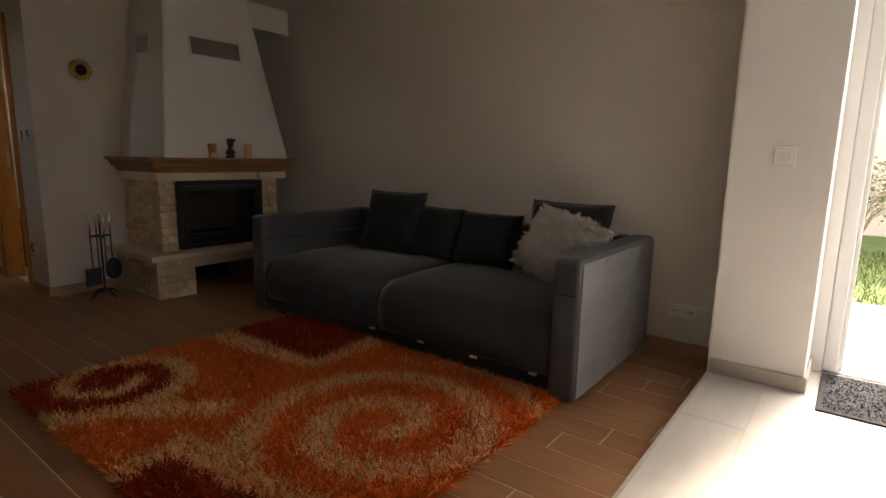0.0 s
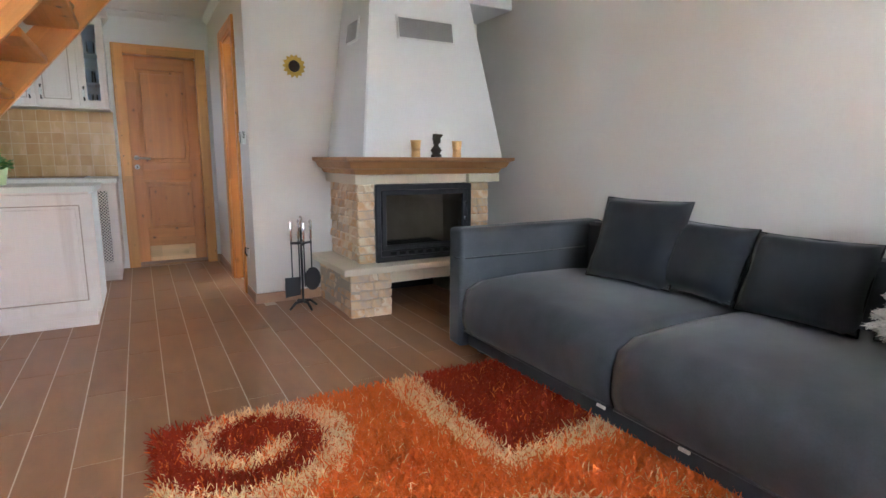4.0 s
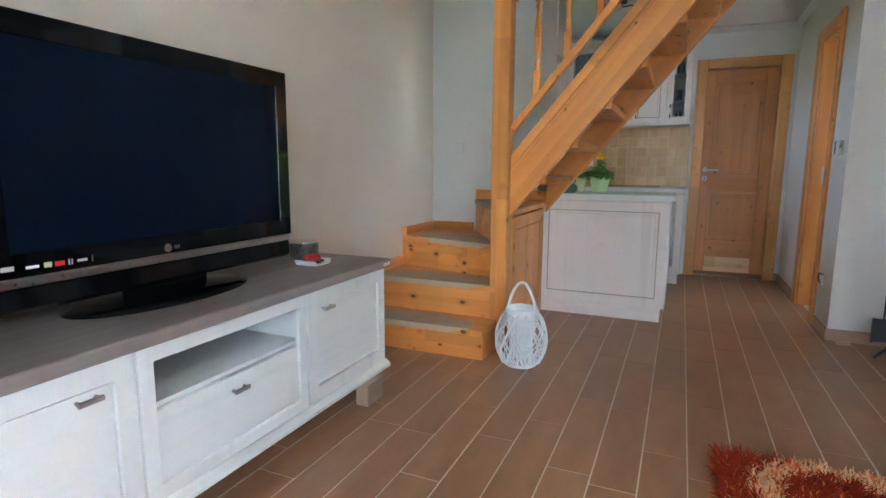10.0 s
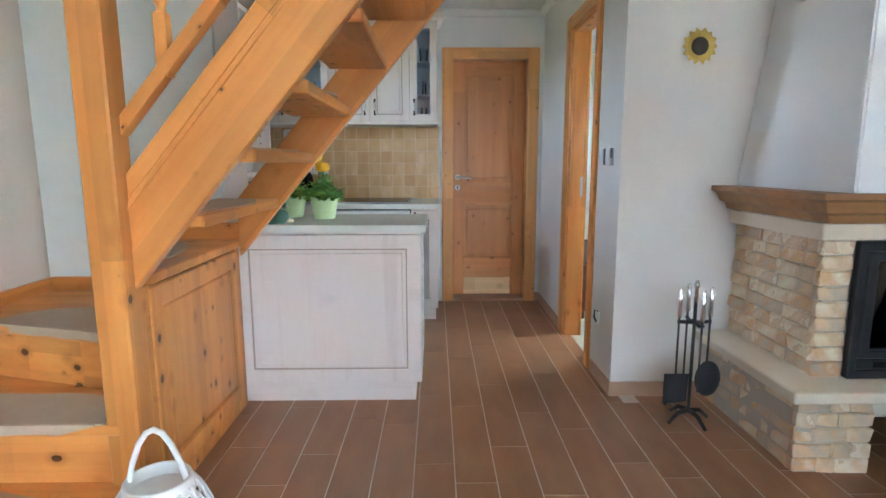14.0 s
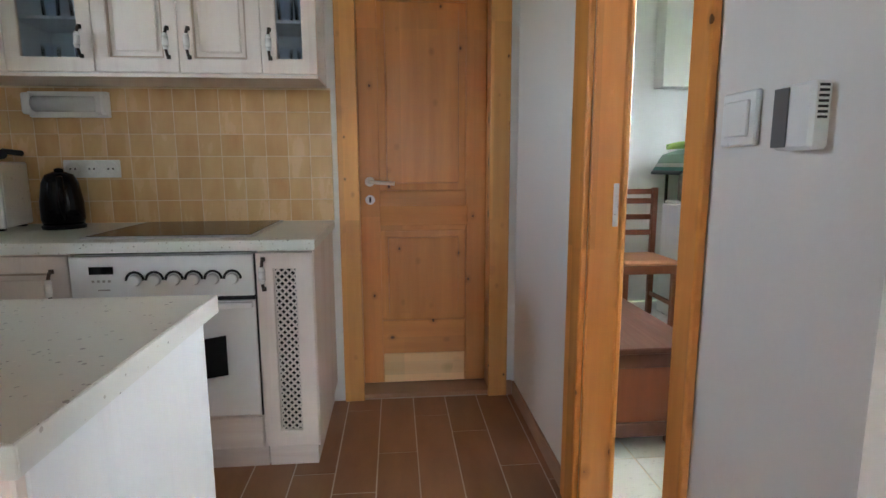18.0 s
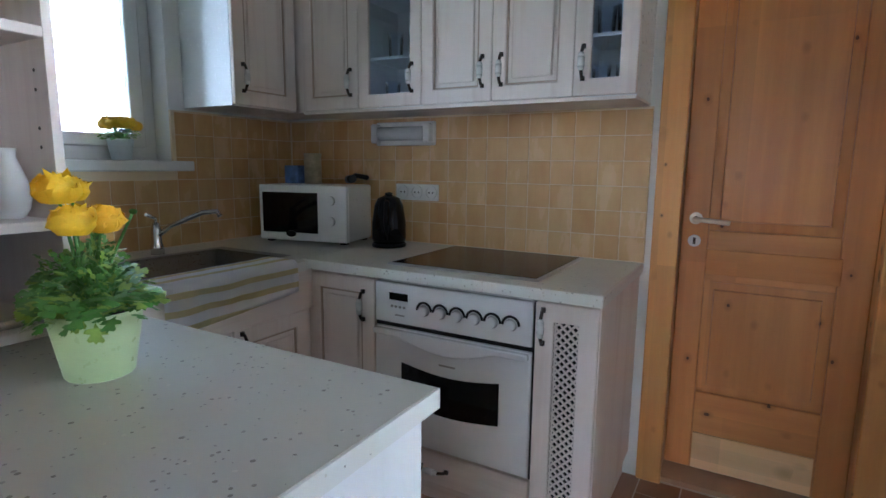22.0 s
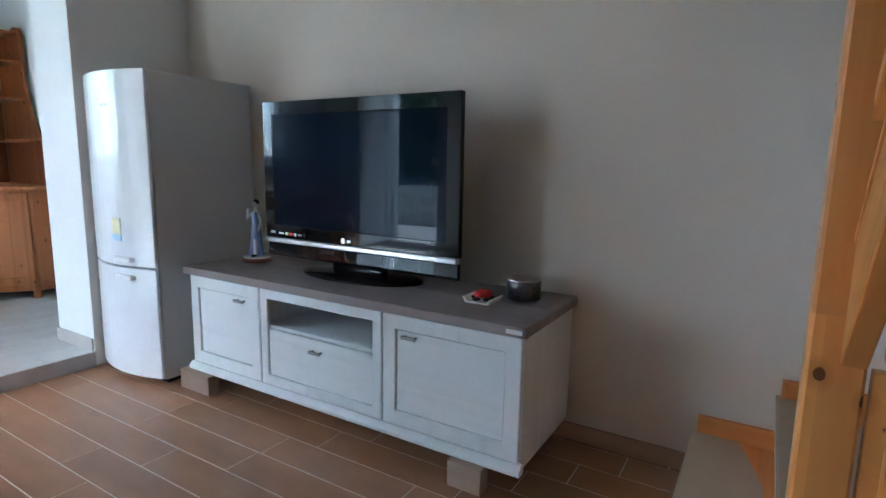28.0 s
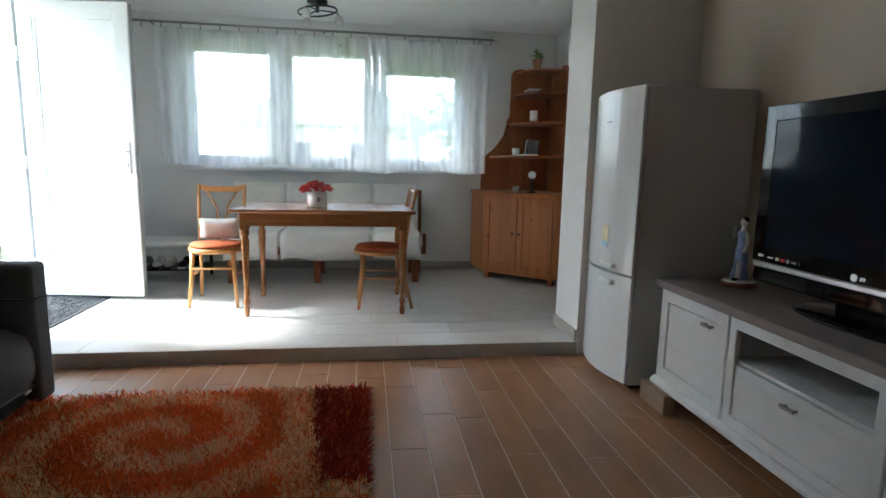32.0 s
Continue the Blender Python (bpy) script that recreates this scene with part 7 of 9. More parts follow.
def plant(name, x, y, z, label, pot_m, r, h, spread, tall, n_leaf, heads, seed, n_stem=16):
    """A potted flower: pot, soil, stems, many small leaves and layered blooms."""
    rng_ = random.Random(seed)
    p = thing(name, x, y, z, label, "potted plant")
    bm_ = BM()
    lathe(bm_, x, y, [(r * 0.70, z), (r * 0.74, z + 0.004), (r * 0.98, z + h * 0.9), (r, z + h), (r * 0.94, z + h), (r * 0.9, z + h * 0.86)], 26)
    part("pot", bm_, pot_m, p)
    bm_ = BM()
    lathe(bm_, x, y, [(0.0, z + h * 0.84), (r * 0.9, z + h * 0.85), (0.0, z + h * 0.9)], 14)
    part("soil", bm_, soot, p)
    bm_ = BM()
    tips = []
    for i in range(n_stem):
        a, d_ = rng_.uniform(0, 6.283), rng_.uniform(0.25, 1.0)
        e = Vector((x + spread * d_ * math.cos(a), y + spread * d_ * math.sin(a), z + h + tall * (1.1 - 0.75 * d_) * rng_.uniform(0.6, 1.0)))
        tube(bm_, [(x + 0.3 * r * math.cos(a), y + 0.3 * r * math.sin(a), z + h * 0.88), ((x + e.x) / 2, (y + e.y) / 2, e.z + 0.01), e], 0.002, 5)
        tips.append(e)
    vs_ = []
    for i in range(n_leaf):
        c = tips[rng_.randrange(len(tips))].lerp(Vector((x, y, z + h)), rng_.uniform(0, 0.75))
        c += Vector((rng_.gauss(0, 0.012), rng_.gauss(0, 0.012), rng_.gauss(0, 0.012)))
        d_ = Vector((c.x - x + rng_.gauss(0, 0.04), c.y - y + rng_.gauss(0, 0.04), rng_.uniform(-0.05, 0.08))).normalized()
        s_ = d_.cross(Vector((rng_.uniform(-0.4, 0.4), rng_.uniform(-0.4, 0.4), 1))).normalized()
        low = i % 3 == 0
        k_ = r / 0.075 * (1.25 if low else 0.95)
        L, w = k_ * rng_.uniform(0.022, 0.036), k_ * (rng_.uniform(0.012, 0.018) if low else rng_.uniform(0.005, 0.010))
        if low:
            a = rng_.uniform(0, 6.283)
            o_ = Vector((math.cos(a), math.sin(a), 0))
            c = Vector((x, y, z + h)) + o_ * r * rng_.uniform(0.4, 1.15) + Vector((0, 0, rng_.uniform(0.0, 0.035)))
            if (c - Vector((x, y, c.z))).length > r:
                c.z -= 0.022 * rng_.random() * r / 0.075
            d_ = (o_ + Vector((rng_.gauss(0, 0.5), rng_.gauss(0, 0.5), rng_.uniform(-0.7, 0.25)))).normalized()
            s_ = d_.cross(Vector((rng_.uniform(-0.4, 0.4), rng_.uniform(-0.4, 0.4), 1))).normalized()
        up = s_.cross(d_) * 0.005
        q = [bm_.verts.new(v_) for v_ in [c + d_ * L * p_ + s_ * w * o_ + up * (p_ > 0) for p_, o_ in LOBES]]
        bm_.faces.new(q)
    fol = part("foliage", bm_, leaf_green, p)
    fol.data.materials.append(leaf_light)
    for f in fol.data.polygons:
        f.material_index = 1 if len(f.vertices) == len(LOBES) and rng_.random() < 0.35 else 0
    for hx_, hy_, hz_, hr, pm in heads:
        bm_ = BM()
        tube(bm_, [(x, y, z + h * 0.9), ((x + hx_) / 2 + 0.005, (y + hy_) / 2, (z + h + hz_) / 2), (hx_, hy_, hz_)], 0.0028, 6)
        part("stem", bm_, leaf_green, p)
        bm_ = BM()
        for ring, (cnt, top_, shell) in enumerate(((7, 1.25, 1.12), (7, 0.95, 1.0), (6, 0.68, 0.88), (5, 0.42, 0.74), (4, 0.15, 0.58))):
            for i in range(cnt):
                a = 6.283 * i / cnt + ring * 0.45 + rng_.uniform(-0.2, 0.2)
                out_, side_ = Vector((math.cos(a), math.sin(a), 0)), Vector((-math.sin(a), math.cos(a), 0))
                end_ = top_ + rng_.uniform(-0.18, 0.18)
                rows_ = []
                for v_ in range(5):
                    q_ = v_ / 4
                    ang, rad_ = 2.3 + (end_ - 2.3) * q_, hr * shell * (1 + 0.10 * q_ ** 3) * rng_.uniform(0.97, 1.03)
                    mid_ = Vector((hx_, hy_, hz_)) + rad_ * (out_ * math.sin(ang) + Vector((0, 0, math.cos(ang))))
                    wd = hr * shell * 0.78 * math.sin(0.45 + 2.1 * q_)
                    ruff = (0.0, 0.0, 0.04, 0.07, 0.12)[v_] * hr
                    rows_.append([bm_.verts.new(mid_ + Vector((rng_.gauss(0, 1), rng_.gauss(0, 1), rng_.gauss(0, 1))) * ruff + side_ * wd * u_ - out_ * 0.30 * hr * u_ * u_ * shell) for u_ in (-1, -0.4, 0.4, 1)])
                smooth([bm_.faces.new((r0[k], r0[k + 1], r1[k + 1], r1[k])) for r0, r1 in zip(rows_, rows_[1:]) for k in range(3)])
        part("bloom", bm_, pm, p)
    return p


plant("potted_flower", -5.125, -0.045, W1, "yellow ranunculus in a pale green ceramic pot", pot_green, 0.075, 0.118, 0.072, 0.12, 620,
      [(-5.098, -0.080, 1.224, 0.031, petal_yellow), (-5.153, -0.050, 1.171, 0.029, petal_orange), (-5.101, -0.045, 1.172, 0.030, petal_yellow), (-5.225, -0.08, 1.178, 0.006, leaf_green)], 21, 30)
plant("potted_flower", -5.215, -0.235, W1, "second pale green pot with a yellow ranunculus", pot_green, 0.072, 0.115, 0.070, 0.12, 560,
      [(-5.195, -0.235, 1.215, 0.028, petal_yellow)], 22, 26)
plant("windowsill_flower", -5.93, YS - 0.03, KZ0, "yellow flowers in a pale pot on the windowsill", mat("pale_blue_glaze", (0.62, 0.70, 0.72), 0.3, 0, 0.05, 5, 60, 0), 0.05, 0.085, 0.07, 0.05, 150,
      [(-5.93 + dx, YS - 0.03 + dy, 1.425 + dz, 0.024, petal_yellow) for dx, dy, dz in ((0, 0, 0.01), (0.035, 0.02, 0), (-0.035, 0.01, 0), (0.01, 0.04, 0), (-0.02, 0.04, 0.005), (0.05, -0.01, -0.005), (-0.055, 0.02, -0.005), (0.0, -0.03, 0.012), (-0.03, -0.02, 0.014), (0.03, -0.03, 0.01))], 23)
# ceiling lamp in the kitchen
lp = thing("ceiling_lamp", -5.6, -0.02, CEIL - 0.12, "black and glass kitchen ceiling lamp", "lamp")
bm = BM()
lathe(bm, -5.6, -0.02, [(0.06, CEIL - 0.004), (0.06, CEIL - 0.02), (0.02, CEIL - 0.03), (0.012, CEIL - 0.06)], 18)
part("rose", bm, iron, lp)
for i in range(3):
    a = i * 2.094
    bm = BM()
    tube(bm, [(-5.6, -0.02, CEIL - 0.05), (-5.6 + 0.1 * math.cos(a), -0.02 + 0.1 * math.sin(a), CEIL - 0.03), (-5.6 + 0.16 * math.cos(a), -0.02 + 0.16 * math.sin(a), CEIL - 0.06)], 0.006, 8)
    part("arm", bm, iron, lp)
    bm = BM()
    ball(bm, (-5.6 + 0.16 * math.cos(a), -0.02 + 0.16 * math.sin(a), CEIL - 0.085), 0.04, 0.04, 0.032)
    part("shade", bm, ceramic, lp)


# ---- doors ----
def casing(name, label, rows, m3):
    ob = tagged(new(name), label, "", "", "structure")
    MW[ob] = Matrix()
    for nm, b_, ax in rows:
        part(nm, boxes(b_, bev=0.004), m3[ax], ob)
    return ob


DF_STOP = XK - 0.166
c1 = casing("door_1", "closed knotty pine door in a pine frame at the end of the passage", [
    ("casing", (XK, 0.605, 0, XK + 0.02, 0.700, 2.13), 2), ("casing", (XK, 1.315, 0, XK + 0.02, 1.410, 2.13), 2), ("casing", (XK, 0.700, 2.04, XK + 0.02, 1.315, 2.13), 1),
    ("jamb", (XK - 0.2, 0.66, 0, XK, 0.69, 2.05), 2), ("jamb", (XK - 0.2, 1.325, 0, XK, 1.36, 2.05), 2), ("jamb", (XK - 0.2, 0.69, 2.05, XK, 1.325, 2.08), 1),
    ("stop", (DF_STOP - 0.02, 0.69, 0.02, DF_STOP, 0.70, 2.05), 2), ("stop", (DF_STOP - 0.02, 1.315, 0.02, DF_STOP, 1.325, 2.05), 2), ("stop", (DF_STOP - 0.02, 0.70, 2.04, DF_STOP, 1.315, 2.05), 1)], frame_pine)
DF = XK - 0.145
lf = part("door_leaf", boxes((DF - 0.03, 0.692, 0.025, DF - 0.018, 1.324, 2.049)), door_pine[2], c1)
for y0, y1 in ((0.692, 0.790), (1.222, 1.324)):
    part("stile", boxes((DF - 0.018, y0, 0.025, DF, y1, 2.049), bev=0.003), door_pine[2], lf)
for z0, z1 in ((1.925, 2.049), (0.83, 1.03), (0.025, 0.36)):
    part("rail", boxes((DF - 0.018, 0.7905, z0, DF - 0.0005, 1.2215, z1), bev=0.003), door_pine[1], lf)
for z0, z1 in ((1.03, 1.925), (0.36, 0.83)):
    bm = BM()
    a_, b_, c_, e_ = 0.798, 1.214, z0 + 0.008, z1 - 0.008
    q = [[bm.verts.new((x_, y_, z_)) for y_, z_ in ((a_ + d_, c_ + d_), (b_ - d_, c_ + d_), (b_ - d_, e_ - d_), (a_ + d_, e_ - d_))] for x_, d_ in ((DF - 0.018, 0.0), (DF - 0.014, 0.0), (DF - 0.012, 0.028), (DF - 0.001, 0.031))]
    for r0, r1 in zip(q, q[1:]):
        for k in range(4):
            bm.faces.new((r0[k], r0[(k + 1) % 4], r1[(k + 1) % 4], r1[k]))
    bm.faces.new(q[-1]), bm.faces.new(q[0][::-1])
    bmesh.ops.recalc_face_normals(bm, faces=bm.faces)
    part("panel", bm, door_pine[2], lf, "raised panel with bevelled edge")
kick_pine = wood("kick_board_pine", (0.90, 0.64, 0.34), (0.76, 0.46, 0.20), 1, 0.4, 1.0)
part("kick_patch", boxes((DF, 0.795, 0.03, DF + 0.009, 1.215, 0.185), bev=0.002), kick_pine, lf, "paler knotty board at the foot")
part("rail_patch", boxes((DF, 0.79, 0.855, DF + 0.008, 1.23, 0.955), bev=0.002), pine[1], lf)
bm = BM()
tube(bm, [(DF, 0.742, 1.075), (DF + 0.008, 0.742, 1.075)], 0.024, 20)
ha = part("door_handle", bm, nickel, lf)
bm = BM()
tube(bm, [(DF + 0.008, 0.742, 1.075), (DF + 0.05, 0.742, 1.075), (DF + 0.055, 0.765, 1.073), (DF + 0.055, 0.865, 1.066)], 0.010, 10)
part("lever", bm, nickel, ha)
bm = BM()
tube(bm, [(DF, 0.742, 0.985), (DF + 0.006, 0.742, 0.985)], 0.024, 20)
kh = part("keyhole_rose", bm, ceramic, lf)
part("keyhole", boxes((DF + 0.006, 0.737, 0.972, DF + 0.0075, 0.747, 0.998)), bronze, kh)
part("threshold", boxes((XK - 0.2, 0.69, 0, XK - 0.01, 1.325, 0.02)), skirt_tile, c1)
c2 = casing("door_2", "pine door frame of the utility room with the door removed", [
    ("casing", (HX0 - 0.125, YH - 0.02, 0, HX0 + 0.005, YH, 2.13), 2), ("casing", (HX1 - 0.003, YH - 0.02, 0, HX1 + 0.066, YH, 2.13), 2), ("casing", (HX0 + 0.005, YH - 0.02, 2.045, HX1 - 0.003, YH, 2.13), 0),
    ("jamb", (HX0, YH, 0, HX0 + 0.012, YH + 0.112, 2.05), 2), ("jamb", (HX1 - 0.012, YH, 0, HX1, YH + 0.112, 2.05), 2), ("jamb", (HX0 + 0.012, YH, 2.03, HX1 - 0.012, YH + 0.112, 2.06), 0),
    ("stop", (HX0 + 0.012, YH + 0.095, 0, HX0 + 0.022, YH + 0.112, 2.03), 2)], pine)
part("strike_plate", boxes((HX0 + 0.012, YH + 0.072, 0.97, HX0 + 0.014, YH + 0.088, 1.10)), brushed, c2)

# ---- utility room ----
wm = thing("washing_machine", -7.9, 3.15, 0, "white top-loading washing machine with things piled on it", "washing machine")
part("body", boxes((-8.25, 2.90, 0.015, -7.72, 3.32, 0.86), bev=0.008), enamel, wm)
part("lid", boxes((-8.24, 2.91, 0.862, -7.73, 3.31, 0.885), bev=0.008), white_plastic, wm)
part("seam", boxes((-7.72, 2.92, 0.12, -7.718, 3.30, 0.126)), vent_grey, wm)
for x, y in ((-8.2, 2.95), (-7.77, 2.95), (-8.2, 3.27), (-7.77, 3.27)):
    part("foot", boxes((x - 0.02, y - 0.02, 0, x + 0.02, y + 0.02, 0.015)), black_plastic, wm)
ch = thing("wooden_chair", -8.05, 2.645, 0, "reddish wooden chair with salmon seat pad", "chair")
cx_, cy_ = -8.05, 2.645
part("seat_pad", boxes((cx_ - 0.2, cy_ - 0.2, 0.45, cx_ + 0.2, cy_ + 0.2, 0.485), bev=0.015), mat("salmon_cloth", (0.62, 0.28, 0.16), 0.9, 0, 0.08, 8, 120), ch)
part("seat_frame", boxes((cx_ - 0.2, cy_ - 0.2, 0.39, cx_ + 0.2, cy_ + 0.2, 0.449), bev=0.004), red_wood, ch)
for dx, dy, h in ((0.18, 0.18, 0.39), (0.18, -0.18, 0.39), (-0.18, 0.18, 0.98), (-0.18, -0.18, 0.98)):
    part("leg", boxes((cx_ + dx - 0.02, cy_ + dy - 0.02, 0, cx_ + dx + 0.02, cy_ + dy + 0.02, h), bev=0.004), red_wood, ch)
for z in (0.62, 0.74, 0.86, 0.93):
    part("back_slat", boxes((cx_ - 0.19, cy_ - 0.16, z, cx_ - 0.17, cy_ + 0.16, z + 0.04), bev=0.004), red_wood, ch)
part("stretcher", boxes((cx_ - 0.17, cy_ + 0.17, 0.15, cx_ + 0.17, cy_ + 0.19, 0.18)), red_wood, ch)
chest = thing("wooden_chest", -6.6, 2.0, 0, "dark brown wooden chest with framed front", "chest")
part("lid", boxes((-7.5, 1.62, 0.425, -6.21, 2.07, 0.45), bev=0.004), dark_wood, chest)
part("body", boxes((-7.45, 1.65, 0.06, -6.25, 2.03, 0.424), bev=0.003), red_wood, chest)
part("end_frame", boxes((-6.249, 1.66, 0.07, -6.235, 1.71, 0.42), (-6.249, 1.97, 0.07, -6.235, 2.02, 0.42), (-6.249, 1.71, 0.36, -6.235, 1.97, 0.42), (-6.249, 1.71, 0.07, -6.235, 1.97, 0.13), bev=0.003), dark_wood, chest)
for x, y in ((-7.4, 1.68), (-6.3, 1.68), (-7.4, 2.0), (-6.3, 2.0)):
    part("foot", boxes((x - 0.03, y - 0.02, 0, x + 0.03, y + 0.02, 0.06)), dark_wood, chest)
m_, t_, n_, l_, b_ = nodes_of("green_flower_cloth")
sp = n_.new("ShaderNodeSeparateXYZ")
l_.new(coords(t_), sp.inputs[0])
cb = n_.new("ShaderNodeCombineXYZ")
l_.new(mathn(t_, "MULTIPLY", sp.outputs[1], 6.0), cb.inputs[0])
l_.new(mathn(t_, "MULTIPLY", mathn(t_, "SUBTRACT", sp.outputs[2], sp.outputs[0]), 6.0), cb.inputs[1])
vo = n_.new("ShaderNodeTexVoronoi")
vo.voronoi_dimensions = "2D"
vo.inputs["Scale"].default_value, vo.inputs["Randomness"].default_value = 1.0, 0.6
l_.new(cb.outputs[0], vo.inputs["Vector"])
df = n_.new("ShaderNodeVectorMath")
df.operation = "SUBTRACT"
l_.new(cb.outputs[0], df.inputs[0]), l_.new(vo.outputs["Position"], df.inputs[1])
sd = n_.new("ShaderNodeSeparateXYZ")
l_.new(df.outputs[0], sd.inputs[0])
petal = mathn(t_, "MULTIPLY_ADD", mathn(t_, "ABSOLUTE", mathn(t_, "SINE", mathn(t_, "MULTIPLY", mathn(t_, "ARCTAN2", sd.outputs[1], sd.outputs[0]), 3.5))), 0.34, 0.06)
ln = mathn(t_, "LESS_THAN", mathn(t_, "ABSOLUTE", mathn(t_, "SUBTRACT", vo.outputs["Distance"], petal)), 0.035)
l_.new(mixc(t_, ln, (0.45, 0.66, 0.16), (0.03, 0.06, 0.02)), b_.inputs["Base Color"])
b_.inputs["Roughness"].default_value = 0.9
bm = BM()
g = []
for i in range(15):
    u_ = i / 14
    row = []
    for k in range(19):
        s_ = k / 18
        y_ = 2.95 + 0.55 * u_ - 0.16 * max(0.0, 1 - 2.6 * s_) * (1 - u_)
        if s_ < 0.3:
            x_, z_ = -8.02 + 0.34 * s_ / 0.3, 1.33 + 0.02 * math.sin(3 * s_ / 0.3) - 0.04 * (1 - u_)
        else:
            x_, z_ = -7.66 + 0.03 * math.sin(6 * s_), 1.33 - 0.92 * (s_ - 0.3) / 0.7 - 0.04 * (1 - u_)
        row.append(bm.verts.new((x_ + 0.012 * noise.noise((y_ * 6, z_ * 6, 1)), y_ + 0.02 * noise.noise((z_ * 5, u_, 2)), z_)))
    g.append(row)
fs = []
for a, b in zip(g, g[1:]):
    for k in range(18):
        fs.append(bm.faces.new((a[k], b[k], b[k + 1], a[k + 1])))
smooth(fs)
bmesh.ops.recalc_face_normals(bm, faces=bm.faces)
bmesh.ops.solidify(bm, geom=fs, thickness=0.035)
single("lounger_cushion", bm, m_, "lime green lounger cushion with black flower outlines", "cushion", at=(-7.7, 3.2, 0.886))
blanket = thing("folded_blanket", -7.85, 3.05, 0.886, "folded dark green and grey blankets", "blanket")
for i, mm in enumerate((velvet_dark, mat("teal_blanket", (0.05, 0.16, 0.14), 0.9, 0, 0.2, 20, 90, 0.002), vent_grey, frog_green)):
    bm = BM()
    top = [(2.72 + 0.015 * i, 1.10 + 0.022 * i), (2.80, 1.155 + 0.022 * i), (2.92, 1.185 + 0.024 * i), (3.28, 1.19 + 0.024 * i)]
    prism(bm, top + [(y_, z_ - 0.020) for y_, z_ in reversed(top)], 0, -8.10, -7.70, 0.004)
    part("fold", bm, mm, blanket)
part("packed_box", boxes((-8.1, 2.93, 0.888, -7.73, 3.25, 1.168), bev=0.01), mat("patterned_cloth", (0.20, 0.20, 0.19), 0.9, 0, 0.9, 16, 60, 0), blanket, "grey patterned bundle")
part("hanging_edge", boxes((-7.712, 2.955, 0.42, -7.690, 3.05, 1.18), bev=0.004), velvet_dark, blanket)
part("striped_edge", boxes((-7.714, 2.96, 0.33, -7.672, 3.12, 0.45), bev=0.008), mat("teal_stripe", (0.05, 0.26, 0.22), 0.9, 0, 0.5, 24, 90, 0.002), blanket)
bm = BM()
tube(bm, [(-8.3, 2.95, 0.3), (-8.3, 2.95, 1.18)], 0.012, 8)
single("broom_handle", bm, black_plastic, "black broom handle behind the washing machine", "broom", at=(-8.3, 2.95, 0))
uw = tagged(new("window_utility"), "utility room window", "", "", "structure")
MW[uw] = Matrix()
part("window_frame", rim(BM(), 1, 3.78, 3.84, -6.90, -5.25, 1.50, 2.1, 0.04), pvc, uw)

# wicker lantern at the foot of the stair
lan = thing("wicker_lantern", -3.62, -0.225, 0, "white woven wicker lantern with arched handle on floor", "lantern")
lx, ly = -3.62, -0.225


def lan_r(z):
    return 0.084 + 0.056 * math.sin(math.pi * min(1, max(0, z / 0.305))) ** 0.75


for z, r in ((0.012, 0.086), (0.024, 0.092), (0.282, 0.090)):
    bm = BM()
    tube(bm, [(lx + r * math.cos(a), ly + r * math.sin(a), z) for a in [2 * math.pi * i / 24 for i in range(25)]], 0.0075, 6)
    part("ring", bm, wicker, lan)
for s_ in (1, -1):
    for i in range(26):
        a0 = 2 * math.pi * (i // 2) / 13 + 0.070 * (i % 2)
        pts = []
        for k in range(11):
            z = 0.02 + 0.282 * k / 10
            a = a0 + s_ * 1.0 * k / 10 + 0.05 * math.sin(3.1 * i + s_)
            r = lan_r(z) + 0.004 * s_
            pts.append((lx + r * math.cos(a), ly + r * math.sin(a), z))
        bm = BM()
        tube(bm, pts, 0.0040, 6)
        part("cane", bm, wicker, lan)
bm = BM()
tube(bm, [(lx, ly + dy_, 0.315 + dz_) for dy_, dz_ in ((-0.080, 0.0), (-0.066, 0.055), (-0.045, 0.108), (-0.022, 0.142), (0.0, 0.152), (0.022, 0.142), (0.045, 0.108), (0.066, 0.055), (0.080, 0.0))], 0.0085, 8)
part("handle", bm, wicker, lan)
for i in range(18):
    a = 2 * math.pi * i / 18
    bm = BM()
    box(bm, -0.0015, -0.0055, 0.016, 0.0015, 0.0055, 0.288)
    bm.transform(Matrix.Translation((lx + 0.064 * math.cos(a), ly + 0.064 * math.sin(a), 0)) @ Matrix.Rotation(a, 4, "Z"))
    part("slat", bm, wicker, lan)
bm = BM()
lathe(bm, lx, ly, [(0.088, 0.286), (0.091, 0.292), (0.089, 0.322), (0.085, 0.327), (0.080, 0.322), (0.081, 0.288)], 28)
part("collar", bm, wicker, lan)
bm = BM()
lathe(bm, lx, ly, [(0.0, 0.006), (0.088, 0.006), (0.088, 0.014), (0.0, 0.014)], 20)
part("base", bm, wicker, lan)

# ---- dining corner ----
# entrance door
ed = tagged(new("door_entrance"), "white plastic entrance door standing open, with lever handle", "", "", "structure")
MW[ed] = Matrix()
part("door_frame", boxes((DX0, DY + 0.02, F, DX0 + 0.065, DY + 0.09, DTOP), (DX1 - 0.065, DY + 0.02, F, DX1, DY + 0.09, DTOP), (DX0 + 0.065, DY + 0.02, DTOP - 0.065, DX1 - 0.065, DY + 0.09, DTOP), bev=0.005), pvc, ed)
part("frame_lip", boxes((DX0 + 0.065, DY + 0.055, F, DX0 + 0.085, DY + 0.09, DTOP - 0.065), bev=0.003), pvc, ed)
part("threshold", boxes((DX0, DY + 0.02, F - 0.004, DX1, DY + 0.25, F + 0.012)), brushed, ed)
EX, EY0, EY1, EZ0, EZ1 = 0.885, 2.47, 3.30, F + 0.025, 2.335
MR0, MR1 = 1.172, 1.255      # the leaf's middle rail
